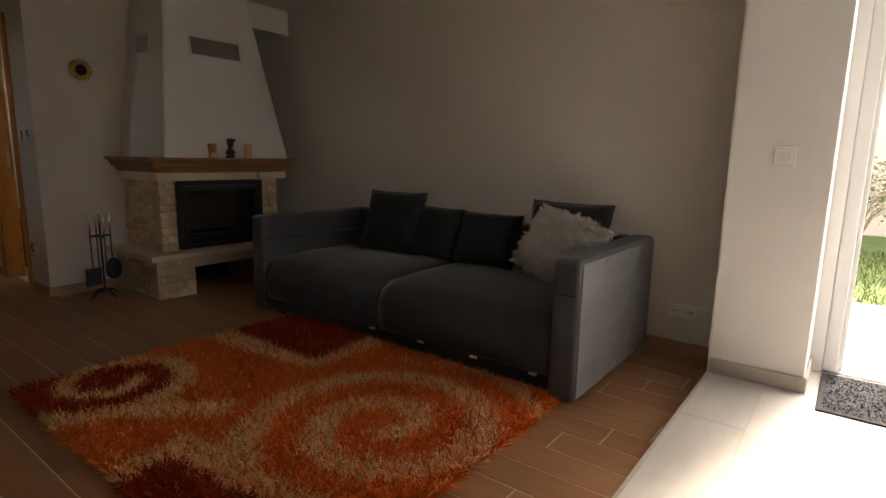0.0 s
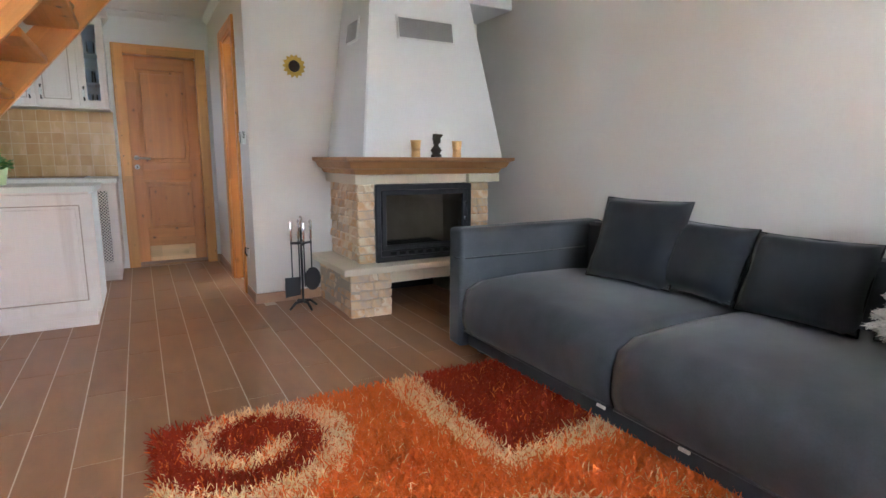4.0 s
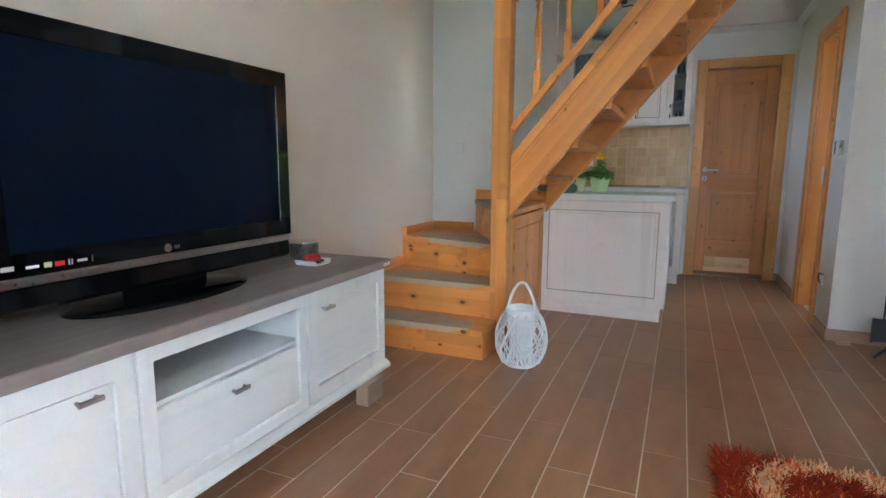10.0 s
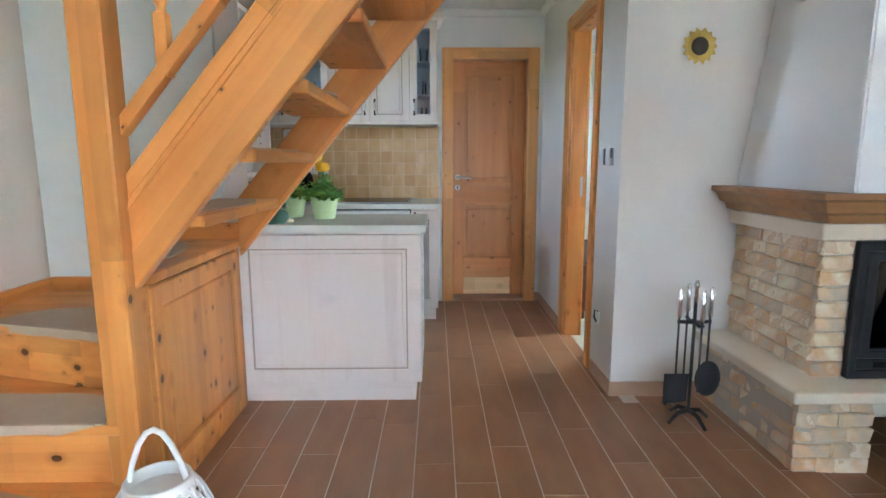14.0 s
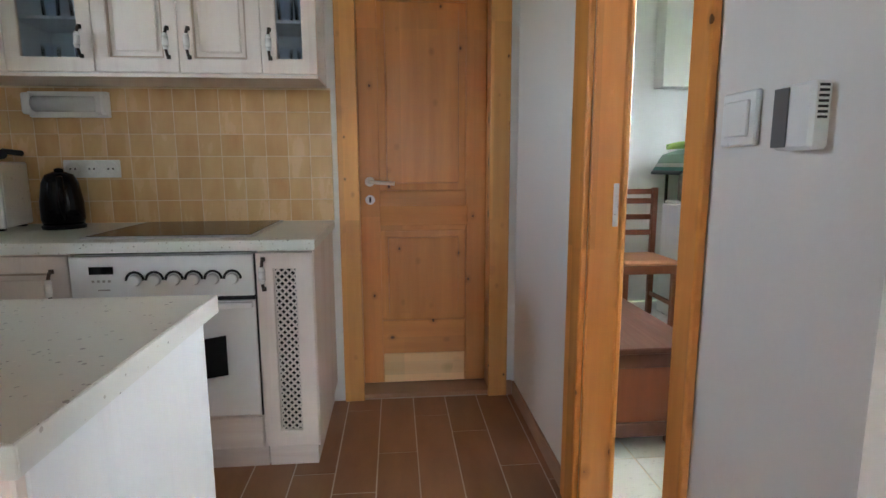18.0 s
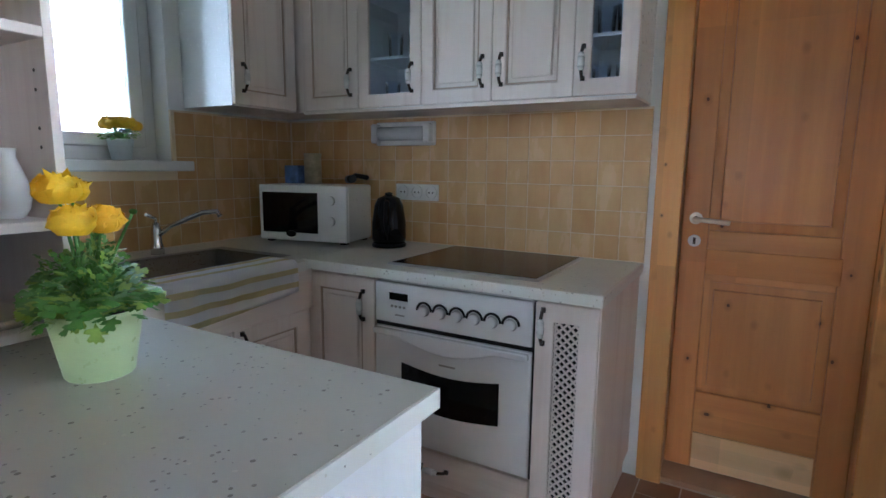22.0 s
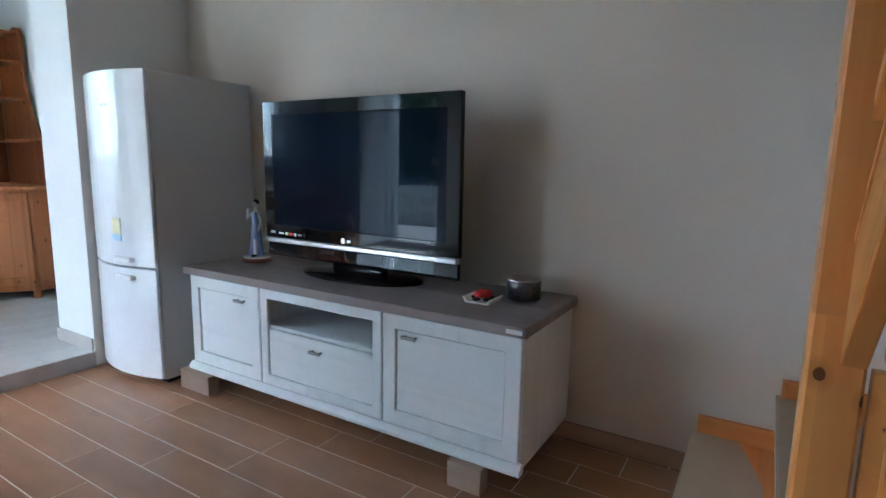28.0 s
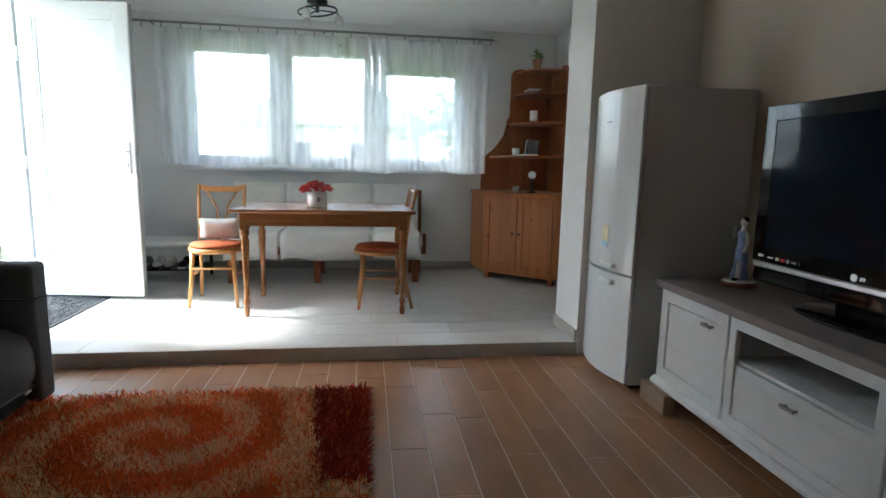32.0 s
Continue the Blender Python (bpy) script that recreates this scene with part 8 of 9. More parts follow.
SWING = Matrix.Translation((EX, EY1, 0)) @ Matrix.Rotation(radians(-8), 4, "Z") @ Matrix.Translation((-EX, -EY1, 0))


def swung(bm_):
    """Turns a piece of the leaf about its hinge to where the door stands open."""
    bm_.transform(SWING)
    return bm_


lf = part("door_leaf", swung(boxes((EX, EY0, EZ0, EX + 0.065, EY0 + 0.115, EZ1), (EX, EY1 - 0.115, EZ0, EX + 0.065, EY1, EZ1), (EX, EY0 + 0.115, EZ0, EX + 0.065, EY1 - 0.115, EZ0 + 0.12), (EX, EY0 + 0.115, EZ1 - 0.115, EX + 0.065, EY1 - 0.115, EZ1), (EX, EY0 + 0.115, MR0, EX + 0.065, EY1 - 0.115, MR1), bev=0.004)), pvc, ed)
for z0, z1 in ((EZ0 + 0.12, MR0), (MR1, EZ1 - 0.115)):
    part("panel", swung(boxes((EX + 0.020, EY0 + 0.115, z0, EX + 0.045, EY1 - 0.115, z1))), pvc, lf)
    part("bead", swung(rim(BM(), 0, EX + 0.008, EX + 0.020, EY0 + 0.115, EY1 - 0.115, z0, z1, 0.017)), pvc, lf)
part("gasket", swung(boxes((EX + 0.012, EY0 - 0.004, EZ0 + 0.01, EX + 0.053, EY0, EZ1 - 0.01))), vent_grey, lf)
part("handle_plate", swung(boxes((EX - 0.010, EY0 + 0.035, 1.08, EX, EY0 + 0.072, 1.32), bev=0.004)), white_plastic, lf)
bm = BM()
tube(bm, [(EX - 0.010, EY0 + 0.054, 1.245), (EX - 0.05, EY0 + 0.054, 1.245), (EX - 0.055, EY0 + 0.07, 1.245), (EX - 0.055, EY0 + 0.18, 1.245)], 0.010, 10)
part("lever", swung(bm), white_plastic, lf)
part("keyhole", swung(boxes((EX - 0.0115, EY0 + 0.047, 1.125, EX - 0.010, EY0 + 0.061, 1.16), bev=0.001)), pewter, lf)
for z in (0.35, 1.15, 1.95):
    bm = BM()
    tube(bm, [(EX - 0.006, EY1 + 0.01, z - 0.05), (EX - 0.006, EY1 + 0.01, z + 0.05)], 0.011, 10)
    part("hinge", bm, white_plastic, ed)
dm = thing("door_mat", 0.43, 3.02, F, "dark grey ribbed door mat inside the entrance", "door mat")
part("mat", boxes((-0.04, 2.76, F + 0.001, 0.86, 3.28, F + 0.009), bev=0.003), door_mat_cloth, dm)
rng = random.Random(5)
vs, fs = fibres([((rng.uniform(-0.02, 0.84), rng.uniform(2.78, 3.26), F + 0.008), (0, 0, 1)) for i in range(5000)], 0.009, 0.005, 0.8, 6)
fibre_part("bristle", vs, fs, [door_mat_cloth], dm)
# window of three sashes
dw = tagged(new("window_dining"), "white three-sash plastic window behind sheer curtains", "", "", "structure")
MW[dw] = Matrix()
wx = WX + 0.09
cuts = [WY0, 0.63, 1.60, WY1]
part("window_frame", boxes((wx, WY0, WZ0, wx + 0.07, WY1, WZ0 + 0.06), (wx, WY0, WZ1 - 0.06, wx + 0.07, WY1, WZ1), *[(wx, y - 0.04, WZ0 + 0.06, wx + 0.07, y + 0.04, WZ1 - 0.06) for y in (WY0 + 0.04, 0.63, 1.60, WY1 - 0.04)], bev=0.004), pvc, dw)
for y0, y1 in zip(cuts, cuts[1:]):
    a, b = y0 + 0.045, y1 - 0.045
    sa = part("sash", rim(BM(), 0, wx - 0.015, wx + 0.05, a, b, WZ0 + 0.045, WZ1 - 0.045, 0.075, 0.07, 0.004), pvc, dw)
    p_ = part("pane", boxes((wx + 0.015, a + 0.075, WZ0 + 0.115, wx + 0.02, b - 0.075, WZ1 - 0.115)), clear_glass, sa)
    p_.visible_shadow = False
    part("window_handle", boxes((wx - 0.05, b - 0.05, 1.66, wx - 0.015, b - 0.03, 1.76), bev=0.004), white_plastic, sa)
part("shutter_box", boxes((wx + 0.075, WY0 + 0.02, WZ1 - 0.25, wx + 0.11, 0.58, WZ1)), vent_grey, dw)
part("window_sill", boxes((WX - 0.06, WY0 - 0.06, WZ0 - 0.045, wx, WY1 + 0.06, WZ0 - 0.001), bev=0.005), pvc, dw)
# curtain rail, hooks and sheers
CX, RZ = WX - 0.13, 2.50
rod = thing("curtain_rod", CX, 1.15, RZ, "grey metal curtain rod with small hanging rings", "curtain rod")
bm = BM()
tube(bm, [(CX, -0.60, RZ), (CX, 2.92, RZ)], 0.011, 10)
part("rod", bm, pewter, rod)
for y in (-0.60, 2.92):
    bm = BM()
    ball(bm, (CX, y, RZ), 0.02)
    part("finial", bm, pewter, rod)
for y in (-0.45, 1.15, 2.78):
    bm = BM()
    tube(bm, [(CX, y, RZ), (WX, y, RZ)], 0.008, 8)
    part("bracket", bm, pewter, rod)
for i in range(20):
    y = -0.55 + 3.4 * i / 19
    bm = BM()
    tube(bm, [(CX + 0.014 * math.cos(a), y, RZ - 0.006 + 0.014 * math.sin(a)) for a in [2 * math.pi * j / 10 for j in range(11)]], 0.0025, 5)
    box(bm, CX - 0.004, y - 0.006, RZ - 0.055, CX + 0.004, y + 0.006, RZ - 0.018)
    part("ring", bm, vent_grey, rod)
for y0, y1, seed, zb in ((-0.54, 0.98, 1, 1.13), (1.00, 2.74, 2, 1.155)):
    bm = BM()
    cols, nz = 110, 10
    g = []
    for i in range(cols + 1):
        u = i / cols
        y = y0 + (y1 - y0) * u
        row = []
        for k in range(nz + 1):
            s_ = k / nz
            z = RZ - 0.05 + (zb - 0.03 * math.sin(9 * u + seed) * abs(math.sin(3 * u)) - RZ + 0.05) * s_
            f = 0.012 + 0.016 * s_
            row.append(bm.verts.new((CX + f * math.sin(y * 44 + 2.5 * noise.noise((y * 2, seed, 0))) + 0.03 * s_ * noise.noise((y * 1.4, s_ * 1.5, seed)), y + 0.012 * s_ * noise.noise((y * 5, s_ * 2, seed + 9)), z)))
        g.append(row)
    fs = []
    for a, b in zip(g, g[1:]):
        for k in range(nz):
            fs.append(bm.faces.new((a[k], b[k], b[k + 1], a[k + 1])))
    smooth(fs)
    cu = thing("sheer_curtain", CX, (y0 + y1) / 2, zb, "white sheer curtain with fine folds before the window", "curtain", "sheer curtains")
    part("cloth", bm, curtain, cu)
    bm = BM()
    tube(bm, [(CX, y0 + (y1 - y0) * i / 30, RZ - 0.05) for i in range(31)], 0.004, 5)
    part("hem", bm, curtain, cu)
# ceiling lamp
lp = thing("ceiling_lamp", 1.45, 1.16, CEIL_D - 0.2, "black ring ceiling lamp with three glass shades", "lamp")
cx_, cy_ = 1.45, 1.16
bm = BM()
lathe(bm, cx_, cy_, [(0.09, CEIL_D - 0.002), (0.09, CEIL_D - 0.022), (0.02, CEIL_D - 0.03), (0.015, CEIL_D - 0.10)], 20)
part("rose", bm, iron, lp)
bm = BM()
tube(bm, [(cx_ + 0.17 * math.cos(a), cy_ + 0.17 * math.sin(a), CEIL_D - 0.09 - 0.02 * math.sin(a)) for a in [2 * math.pi * i / 30 for i in range(31)]], 0.008, 8)
part("ring", bm, iron, lp)
for i in range(3):
    a = 0.6 + i * 2.094
    ex, ey = cx_ + 0.17 * math.cos(a), cy_ + 0.17 * math.sin(a)
    bm = BM()
    tube(bm, [(cx_, cy_, CEIL_D - 0.08), (ex, ey, CEIL_D - 0.09), (ex + 0.02 * math.cos(a), ey + 0.02 * math.sin(a), CEIL_D - 0.12)], 0.006, 8)
    part("arm", bm, iron, lp)
    bm = BM()
    lathe(bm, ex + 0.02 * math.cos(a), ey + 0.02 * math.sin(a), [(0.015, CEIL_D - 0.115), (0.030, CEIL_D - 0.13), (0.038, CEIL_D - 0.165), (0.030, CEIL_D - 0.19), (0.0, CEIL_D - 0.195)], 16)
    part("shade", bm, ceramic, lp)
# table
tb = thing("dining_table", 0.56, 1.03, F, "brown wooden dining table with turned legs", "table")
AX0, AX1, AY0, AY1, AZ = 0.14, 0.94, 0.375, 1.66, 0.865
part("tabletop", boxes((AX0, AY0, AZ - 0.025, AX1, AY1, AZ), bev=0.006), table_wood, tb)
for b_ in ((AX0 + 0.06, AY0 + 0.1, AZ - 0.12, AX0 + 0.08, AY1 - 0.1, AZ - 0.026), (AX1 - 0.08, AY0 + 0.1, AZ - 0.12, AX1 - 0.06, AY1 - 0.1, AZ - 0.026), (AX0 + 0.1, AY0 + 0.06, AZ - 0.12, AX1 - 0.1, AY0 + 0.08, AZ - 0.026), (AX0 + 0.1, AY1 - 0.08, AZ - 0.12, AX1 - 0.1, AY1 - 0.06, AZ - 0.026)):
    part("apron", boxes(b_, bev=0.003), table_wood, tb)
for x in (AX0 + 0.085, AX1 - 0.085):
    for y in (AY0 + 0.085, AY1 - 0.085):
        bm = BM()
        box(bm, x - 0.03, y - 0.03, AZ - 0.145, x + 0.03, y + 0.03, AZ - 0.026, 0.003)
        lathe(bm, x, y, [(0.012, F), (0.017, F + 0.01), (0.021, F + 0.045), (0.013, F + 0.075), (0.022, F + 0.095), (0.022, F + 0.115), (0.014, F + 0.135), (0.018, F + 0.24), (0.026, F + 0.46), (0.029, F + 0.555), (0.019, F + 0.575), (0.030, F + 0.60), (0.030, F + 0.625), (0.024, AZ - 0.145)], 18)
        part("leg", bm, table_wood, tb)


def bent_chair(name, label, group):
    """A bentwood chair at the origin, facing +y."""
    c = thing(name, 0, 0, 0, label, "chair", group)
    bm_ = BM()
    lathe(bm_, 0, 0, [(0.195, 0.415), (0.205, 0.425), (0.205, 0.445), (0.195, 0.452)], 28, 1.0, 1.0)
    part("seat_frame", bm_, chair_wood, c)
    bm_ = BM()
    lathe(bm_, 0, 0, [(0.19, 0.453), (0.196, 0.462), (0.18, 0.482), (0.0, 0.490)], 28)
    part("seat_pad", bm_, orange_cloth, c, "orange patterned seat pad")
    for sx in (-1, 1):
        bm_ = BM()
        tube(bm_, [(sx * 0.145, 0.13, 0.42), (sx * 0.155, 0.14, 0.22), (sx * 0.175, 0.17, 0.0)], 0.018, 10, 0.013)
        part("front_leg", bm_, chair_wood, c)
        bm_ = BM()
        tube(bm_, [(sx * 0.185, -0.24, 0.0), (sx * 0.165, -0.19, 0.22), (sx * 0.165, -0.18, 0.44), (sx * 0.172, -0.21, 0.70), (sx * 0.178, -0.26, 0.92)], 0.013, 10, 0.015)
        part("back_post", bm_, chair_wood, c)
        bm_ = BM()
        tube(bm_, [(sx * 0.03, -0.20, 0.47), (sx * 0.025, -0.215, 0.62), (sx * 0.05, -0.235, 0.76), (sx * 0.115, -0.252, 0.86)], 0.008, 8)
        part("back_spline", bm_, chair_wood, c)
        bm_ = BM()
        tube(bm_, [(sx * 0.157, 0.145, 0.24), (sx * 0.165, -0.19, 0.24)], 0.009, 8)
        part("side_stretcher", bm_, chair_wood, c)
    bm_ = BM()
    prism(bm_, [(-0.19, 0.895), (-0.12, 0.86), (0.12, 0.86), (0.19, 0.895), (0.19, 0.925), (0.1, 0.905), (-0.1, 0.905), (-0.19, 0.925)], 1, -0.275, -0.252, 0.003)
    part("top_rail", bm_, chair_wood, c)
    bm_ = BM()
    tube(bm_, [(-0.157, 0.145, 0.30), (0.157, 0.145, 0.30)], 0.009, 8)
    part("front_stretcher", bm_, chair_wood, c)
    bm_ = BM()
    tube(bm_, [(-0.03, -0.20, 0.47), (0.03, -0.20, 0.47)], 0.009, 8)
    part("splat_foot", bm_, chair_wood, c)
    return c


chair = bent_chair("dining_chair", "bentwood dining chair with orange seat pad at the table", "chairs at the table")
copy_thing(chair, pose(0.56, 0.62, F, 0, 0, 2))
chair.matrix_world = pose(0.65, 1.88, F, 0, 0, 92)
wt = BM()
pillow(wt, 0.30, 0.17, 0.09, pose(0.78, 1.89, F + 0.575, -12, 0, 92))
single("folded_towel", wt, white_cloth, "folded white towel lying on the chair seat", "towel", at=(0.78, 1.89, F + 0.49))
# flower box on the table
fb = thing("flower_box", 0.50, 1.10, AZ, "round white box with red artificial flowers on table", "flower arrangement")
bm = BM()
lathe(bm, 0.50, 1.10, [(0.075, AZ), (0.077, AZ + 0.003), (0.077, AZ + 0.105), (0.070, AZ + 0.105), (0.070, AZ + 0.09)], 28)
part("box", bm, ceramic, fb)
bm = BM()
rng = random.Random(7)
for i in range(70):
    a, d_ = rng.uniform(0, 6.283), rng.uniform(0, 1) ** 0.5
    c0 = (0.50 + 0.118 * d_ * math.cos(a), 1.10 + 0.118 * d_ * math.sin(a), AZ + 0.185 - 0.065 * d_ * d_)
    for j in range(4):
        ball(bm, (c0[0] + rng.gauss(0, 0.01), c0[1] + rng.gauss(0, 0.01), c0[2] + rng.gauss(0, 0.006)), 0.016, 0.016, 0.007, 6, 4)
part("bloom", bm, petal_red, fb, "dense red blossoms")
part("tag", boxes((0.421, 1.07, AZ + 0.04, 0.4235, 1.09, AZ + 0.075)), pewter, fb)
# bench along the window wall
bn = thing("bench", 1.75, 1.15, F, "upholstered bench with white fleece throws under the window", "bench")
BY0, BY1 = 0.20, 2.02
part("seat", boxes((1.30, BY0, 0.43, 1.86, BY1, 0.54), bev=0.03), white_cloth, bn)
part("backrest", boxes((1.80, BY0 + 0.02, 0.50, 1.92, BY1 - 0.02, 0.98), bev=0.04), white_cloth, bn)
part("end_board", boxes((1.33, BY0 - 0.035, 0.36, 1.38, BY0 - 0.003, 0.56), bev=0.01), brown_pine[2], bn)
part("end_post", boxes((1.83, BY0 - 0.035, F, 1.90, BY0 - 0.003, 0.95), bev=0.01), brown_pine[2], bn)
for x in (1.34, 1.80):
    part("rail", boxes((x, BY0, 0.36, x + 0.03, BY1, 0.429)), brown_pine[1], bn)
for y in (BY0 + 0.03, 1.15, BY1 - 0.10):
    for x0, x1 in ((1.33, 1.39), (1.80, 1.87)):
        bm = BM()
        prism(bm, [(x0, 0.43), (x1, 0.43), (x1 + 0.02, F), (x0 + 0.03, F)], 1, y, y + 0.06, 0.004)
        part("leg", bm, brown_pine[2], bn)


def throw(name, y0, y1, label, seed):
    prof = [(1.285, 0.32), (1.275, 0.42), (1.285, 0.53), (1.33, 0.565), (1.5, 0.562), (1.72, 0.56), (1.772, 0.60), (1.778, 0.75), (1.785, 0.95), (1.82, 1.005), (1.92, 1.0)]
    bm_ = BM()
    g_ = []
    for i in range(17):
        y = y0 + (y1 - y0) * i / 16
        g_.append([bm_.verts.new((x + 0.010 * noise.noise((y * 6, k * 0.9, seed)), y + 0.01 * noise.noise((k * 0.7, y * 3, seed)), z + 0.008 * noise.noise((y * 5, k, seed + 4)) - (0.03 * noise.noise((y * 4, 0, seed)) if k == 0 else 0))) for k, (x, z) in enumerate(prof)])
    f_ = []
    for a_, b_2 in zip(g_, g_[1:]):
        for k in range(len(prof) - 1):
            f_.append(bm_.faces.new((a_[k], a_[k + 1], b_2[k + 1], b_2[k])))
    smooth(f_)
    bmesh.ops.recalc_face_normals(bm_, faces=bm_.faces)
    bmesh.ops.solidify(bm_, geom=f_, thickness=0.012)
    return single(name, bm_, white_cloth, label, "blanket", "fleece throws on the bench", (1.5, (y0 + y1) / 2, 0.55))


throw("fleece_throw", 0.22, 0.66, "white fleece throw folded over the bench end", 2)
throw("fleece_throw", 0.68, 1.50, "wide white fleece throw draped over the bench", 5)
throw("fleece_throw", 1.52, 2.00, "white fleece throw over the bench seat and back", 8)
# shoe bench with shoes
sb = thing("shoe_bench", 1.7, 2.6, F, "low white-padded shoe bench with black frame", "bench")
part("pad", boxes((1.45, 2.20, 0.40, 1.85, 2.90, 0.46), bev=0.02), white_cloth, sb)
part("shelf", boxes((1.47, 2.22, F + 0.10, 1.83, 2.88, F + 0.115)), black_plastic, sb)
for x in (1.48, 1.80):
    for y in (2.23, 2.85):
        part("leg", boxes((x, y, F, x + 0.025, y + 0.025, 0.40)), black_plastic, sb)
for i, (y, m_) in enumerate(((2.32, black_plastic), (2.42, black_plastic), (2.55, ceramic), (2.65, ceramic), (2.76, vent_grey))):
    s_ = thing("shoe", 1.6, y, F + 0.115, "dark shoe on the low shelf" if i < 2 else "pale shoe on the low shelf", "shoe", "shoes on the shelf")
    bm = BM()
    ball(bm, (1.55, y, F + 0.150), 0.075, 0.038, 0.034)
    ball(bm, (1.65, y, F + 0.165), 0.06, 0.034, 0.048)
    part("upper", bm, m_, s_)
    part("sole", boxes((1.47, y - 0.036, F + 0.116, 1.71, y + 0.036, F + 0.132), bev=0.006), ceramic if i < 2 else black_plastic, s_)
# corner hutch
hu = thing("corner_hutch", 1.7, -0.9, F, "brown pine corner cabinet with curved open shelves above", "cabinet")
P0, P1 = Vector((1.62, -0.43)), Vector((1.10, -1.02))     # the diagonal front
CR = Vector((WX - 0.005, YS + 0.015))
TOPZ = 0.955
body = [(P0.x, P0.y), (WX - 0.016, P0.y + 0.02), (WX - 0.016, YS + 0.016), (P1.x + 0.0, YS + 0.016), (P1.x, P1.y)]
bm = BM()
prism(bm, [(a * 0.985 + 0.015 * 1.75, b * 0.985 + 0.015 * -0.95) for a, b in body], 2, F + 0.06, TOPZ - 0.03)
part("body", bm, pine_warm := wood("hutch_pine", (0.46, 0.165, 0.042), (0.30, 0.09, 0.022), 2, 0.4, 0.6), hu)
bm = BM()
prism(bm, [(a + (a - 1.75) * 0.03, b + (b + 0.95) * 0.03) for a, b in ((P0.x, P0.y), (WX - 0.02, P0.y + 0.01), (WX - 0.02, YS + 0.03), (P1.x, YS + 0.03), (P1.x, P1.y))], 2, TOPZ - 0.03, TOPZ, 0.004)
part("top_board", bm, pine_warm, hu)
u = (P1 - P0).normalized()
nrm = Vector((u.y, -u.x)) if Vector((u.y, -u.x)).dot(Vector((-1, 1))) > 0 else Vector((-u.y, u.x))
W_ = (P1 - P0).length


def hut_box(a, b, z0, z1, d0, d1, bev=0.003):
    """A box on the hutch's front: from a to b along it, d0 to d1 out of it."""
    bm_ = BM()
    q = [P0 + u * a + nrm * d0, P0 + u * b + nrm * d0, P0 + u * b + nrm * d1, P0 + u * a + nrm * d1]
    prism(bm_, [(p.x, p.y) for p in q], 2, z0, z1, bev)
    return bm_


for a, b, hx in ((0.03, W_ / 2 - 0.003, W_ / 2 - 0.035), (W_ / 2 + 0.003, W_ - 0.03, W_ / 2 + 0.035)):
    bm = hut_box(a, a + 0.06, F + 0.10, TOPZ - 0.045, -0.01, 0.012)
    for q in ((b - 0.06, b, F + 0.10, TOPZ - 0.045), (a + 0.06, b - 0.06, F + 0.10, F + 0.17), (a + 0.06, b - 0.06, TOPZ - 0.115, TOPZ - 0.045)):
        bb = hut_box(*q, -0.01, 0.012)
        me_ = bpy.data.meshes.new("tmp")
        bb.to_mesh(me_)
        bb.free()
        bm.from_mesh(me_)
        bpy.data.meshes.remove(me_)
    d = part("door", bm, pine_warm, hu)
    part("panel", hut_box(a + 0.06, b - 0.06, F + 0.17, TOPZ - 0.115, -0.01, 0.002, 0), pine_warm, d)
    bm = BM()
    p = P0 + u * hx + nrm * 0.012
    tube(bm, [(p.x, p.y, 0.56), (p.x + nrm.x * 0.03, p.y + nrm.y * 0.03, 0.56)], 0.008, 10, 0.016)
    part("knob", bm, bronze, d, "dark round knob")
for a in (0.04, W_ - 0.06):
    part("foot", hut_box(a, a + 0.05, F, F + 0.062, -0.06, -0.005), pine_warm, hu)
part("plinth", hut_box(0.03, W_ - 0.03, F + 0.06, F + 0.098, -0.01, 0.006), pine_warm, hu)
hutch_dark = wood("hutch_red_pine", (0.40, 0.135, 0.042), (0.27, 0.080, 0.024), 2, 0.4, 0.8)
# the hutch's back boards with a curved outline, and quarter shelves
prof = [(0.50, TOPZ), (0.50, 1.20), (0.47, 1.27), (0.40, 1.35), (0.345, 1.45), (0.325, 1.55), (0.32, 1.60), (0.30, 1.63), (0.30, 2.00), (0.28, 2.04), (0.22, 2.055), (0.16, 2.03), (0.0, 2.06)]
HX, HY = WX - 0.02, YS + 0.03
prof = [(d_, TOPZ + 1.17 * (z - TOPZ)) for d_, z in prof]
bm = BM()
prism(bm, [(HY + 0.02 + d_ * 1.5, z) for d_, z in prof] + [(HY + 0.02, TOPZ)], 0, HX - 0.018, HX)
part("back_board", bm, hutch_dark, hu)
bm = BM()
prism(bm, [(HX - 0.02 - d_ * 1.5, z) for d_, z in prof] + [(HX - 0.02, TOPZ)], 1, HY, HY + 0.018)
part("back_board", bm, hutch_dark, hu)
for z, r in ((1.30, 0.66), (1.645, 0.47), (1.944, 0.42), (2.178, 0.40)):
    bm = BM()
    pts = [(HX - 0.02, HY + 0.02)] + [(HX - 0.02 - r * math.cos(a) ** 0.7, HY + 0.02 + r * math.sin(a) ** 0.7) for a in [math.pi / 2 * i / 10 for i in range(11)]]
    prism(bm, pts, 2, z, z + 0.018, 0.002)
    part("shelf", bm, hutch_dark, hu)
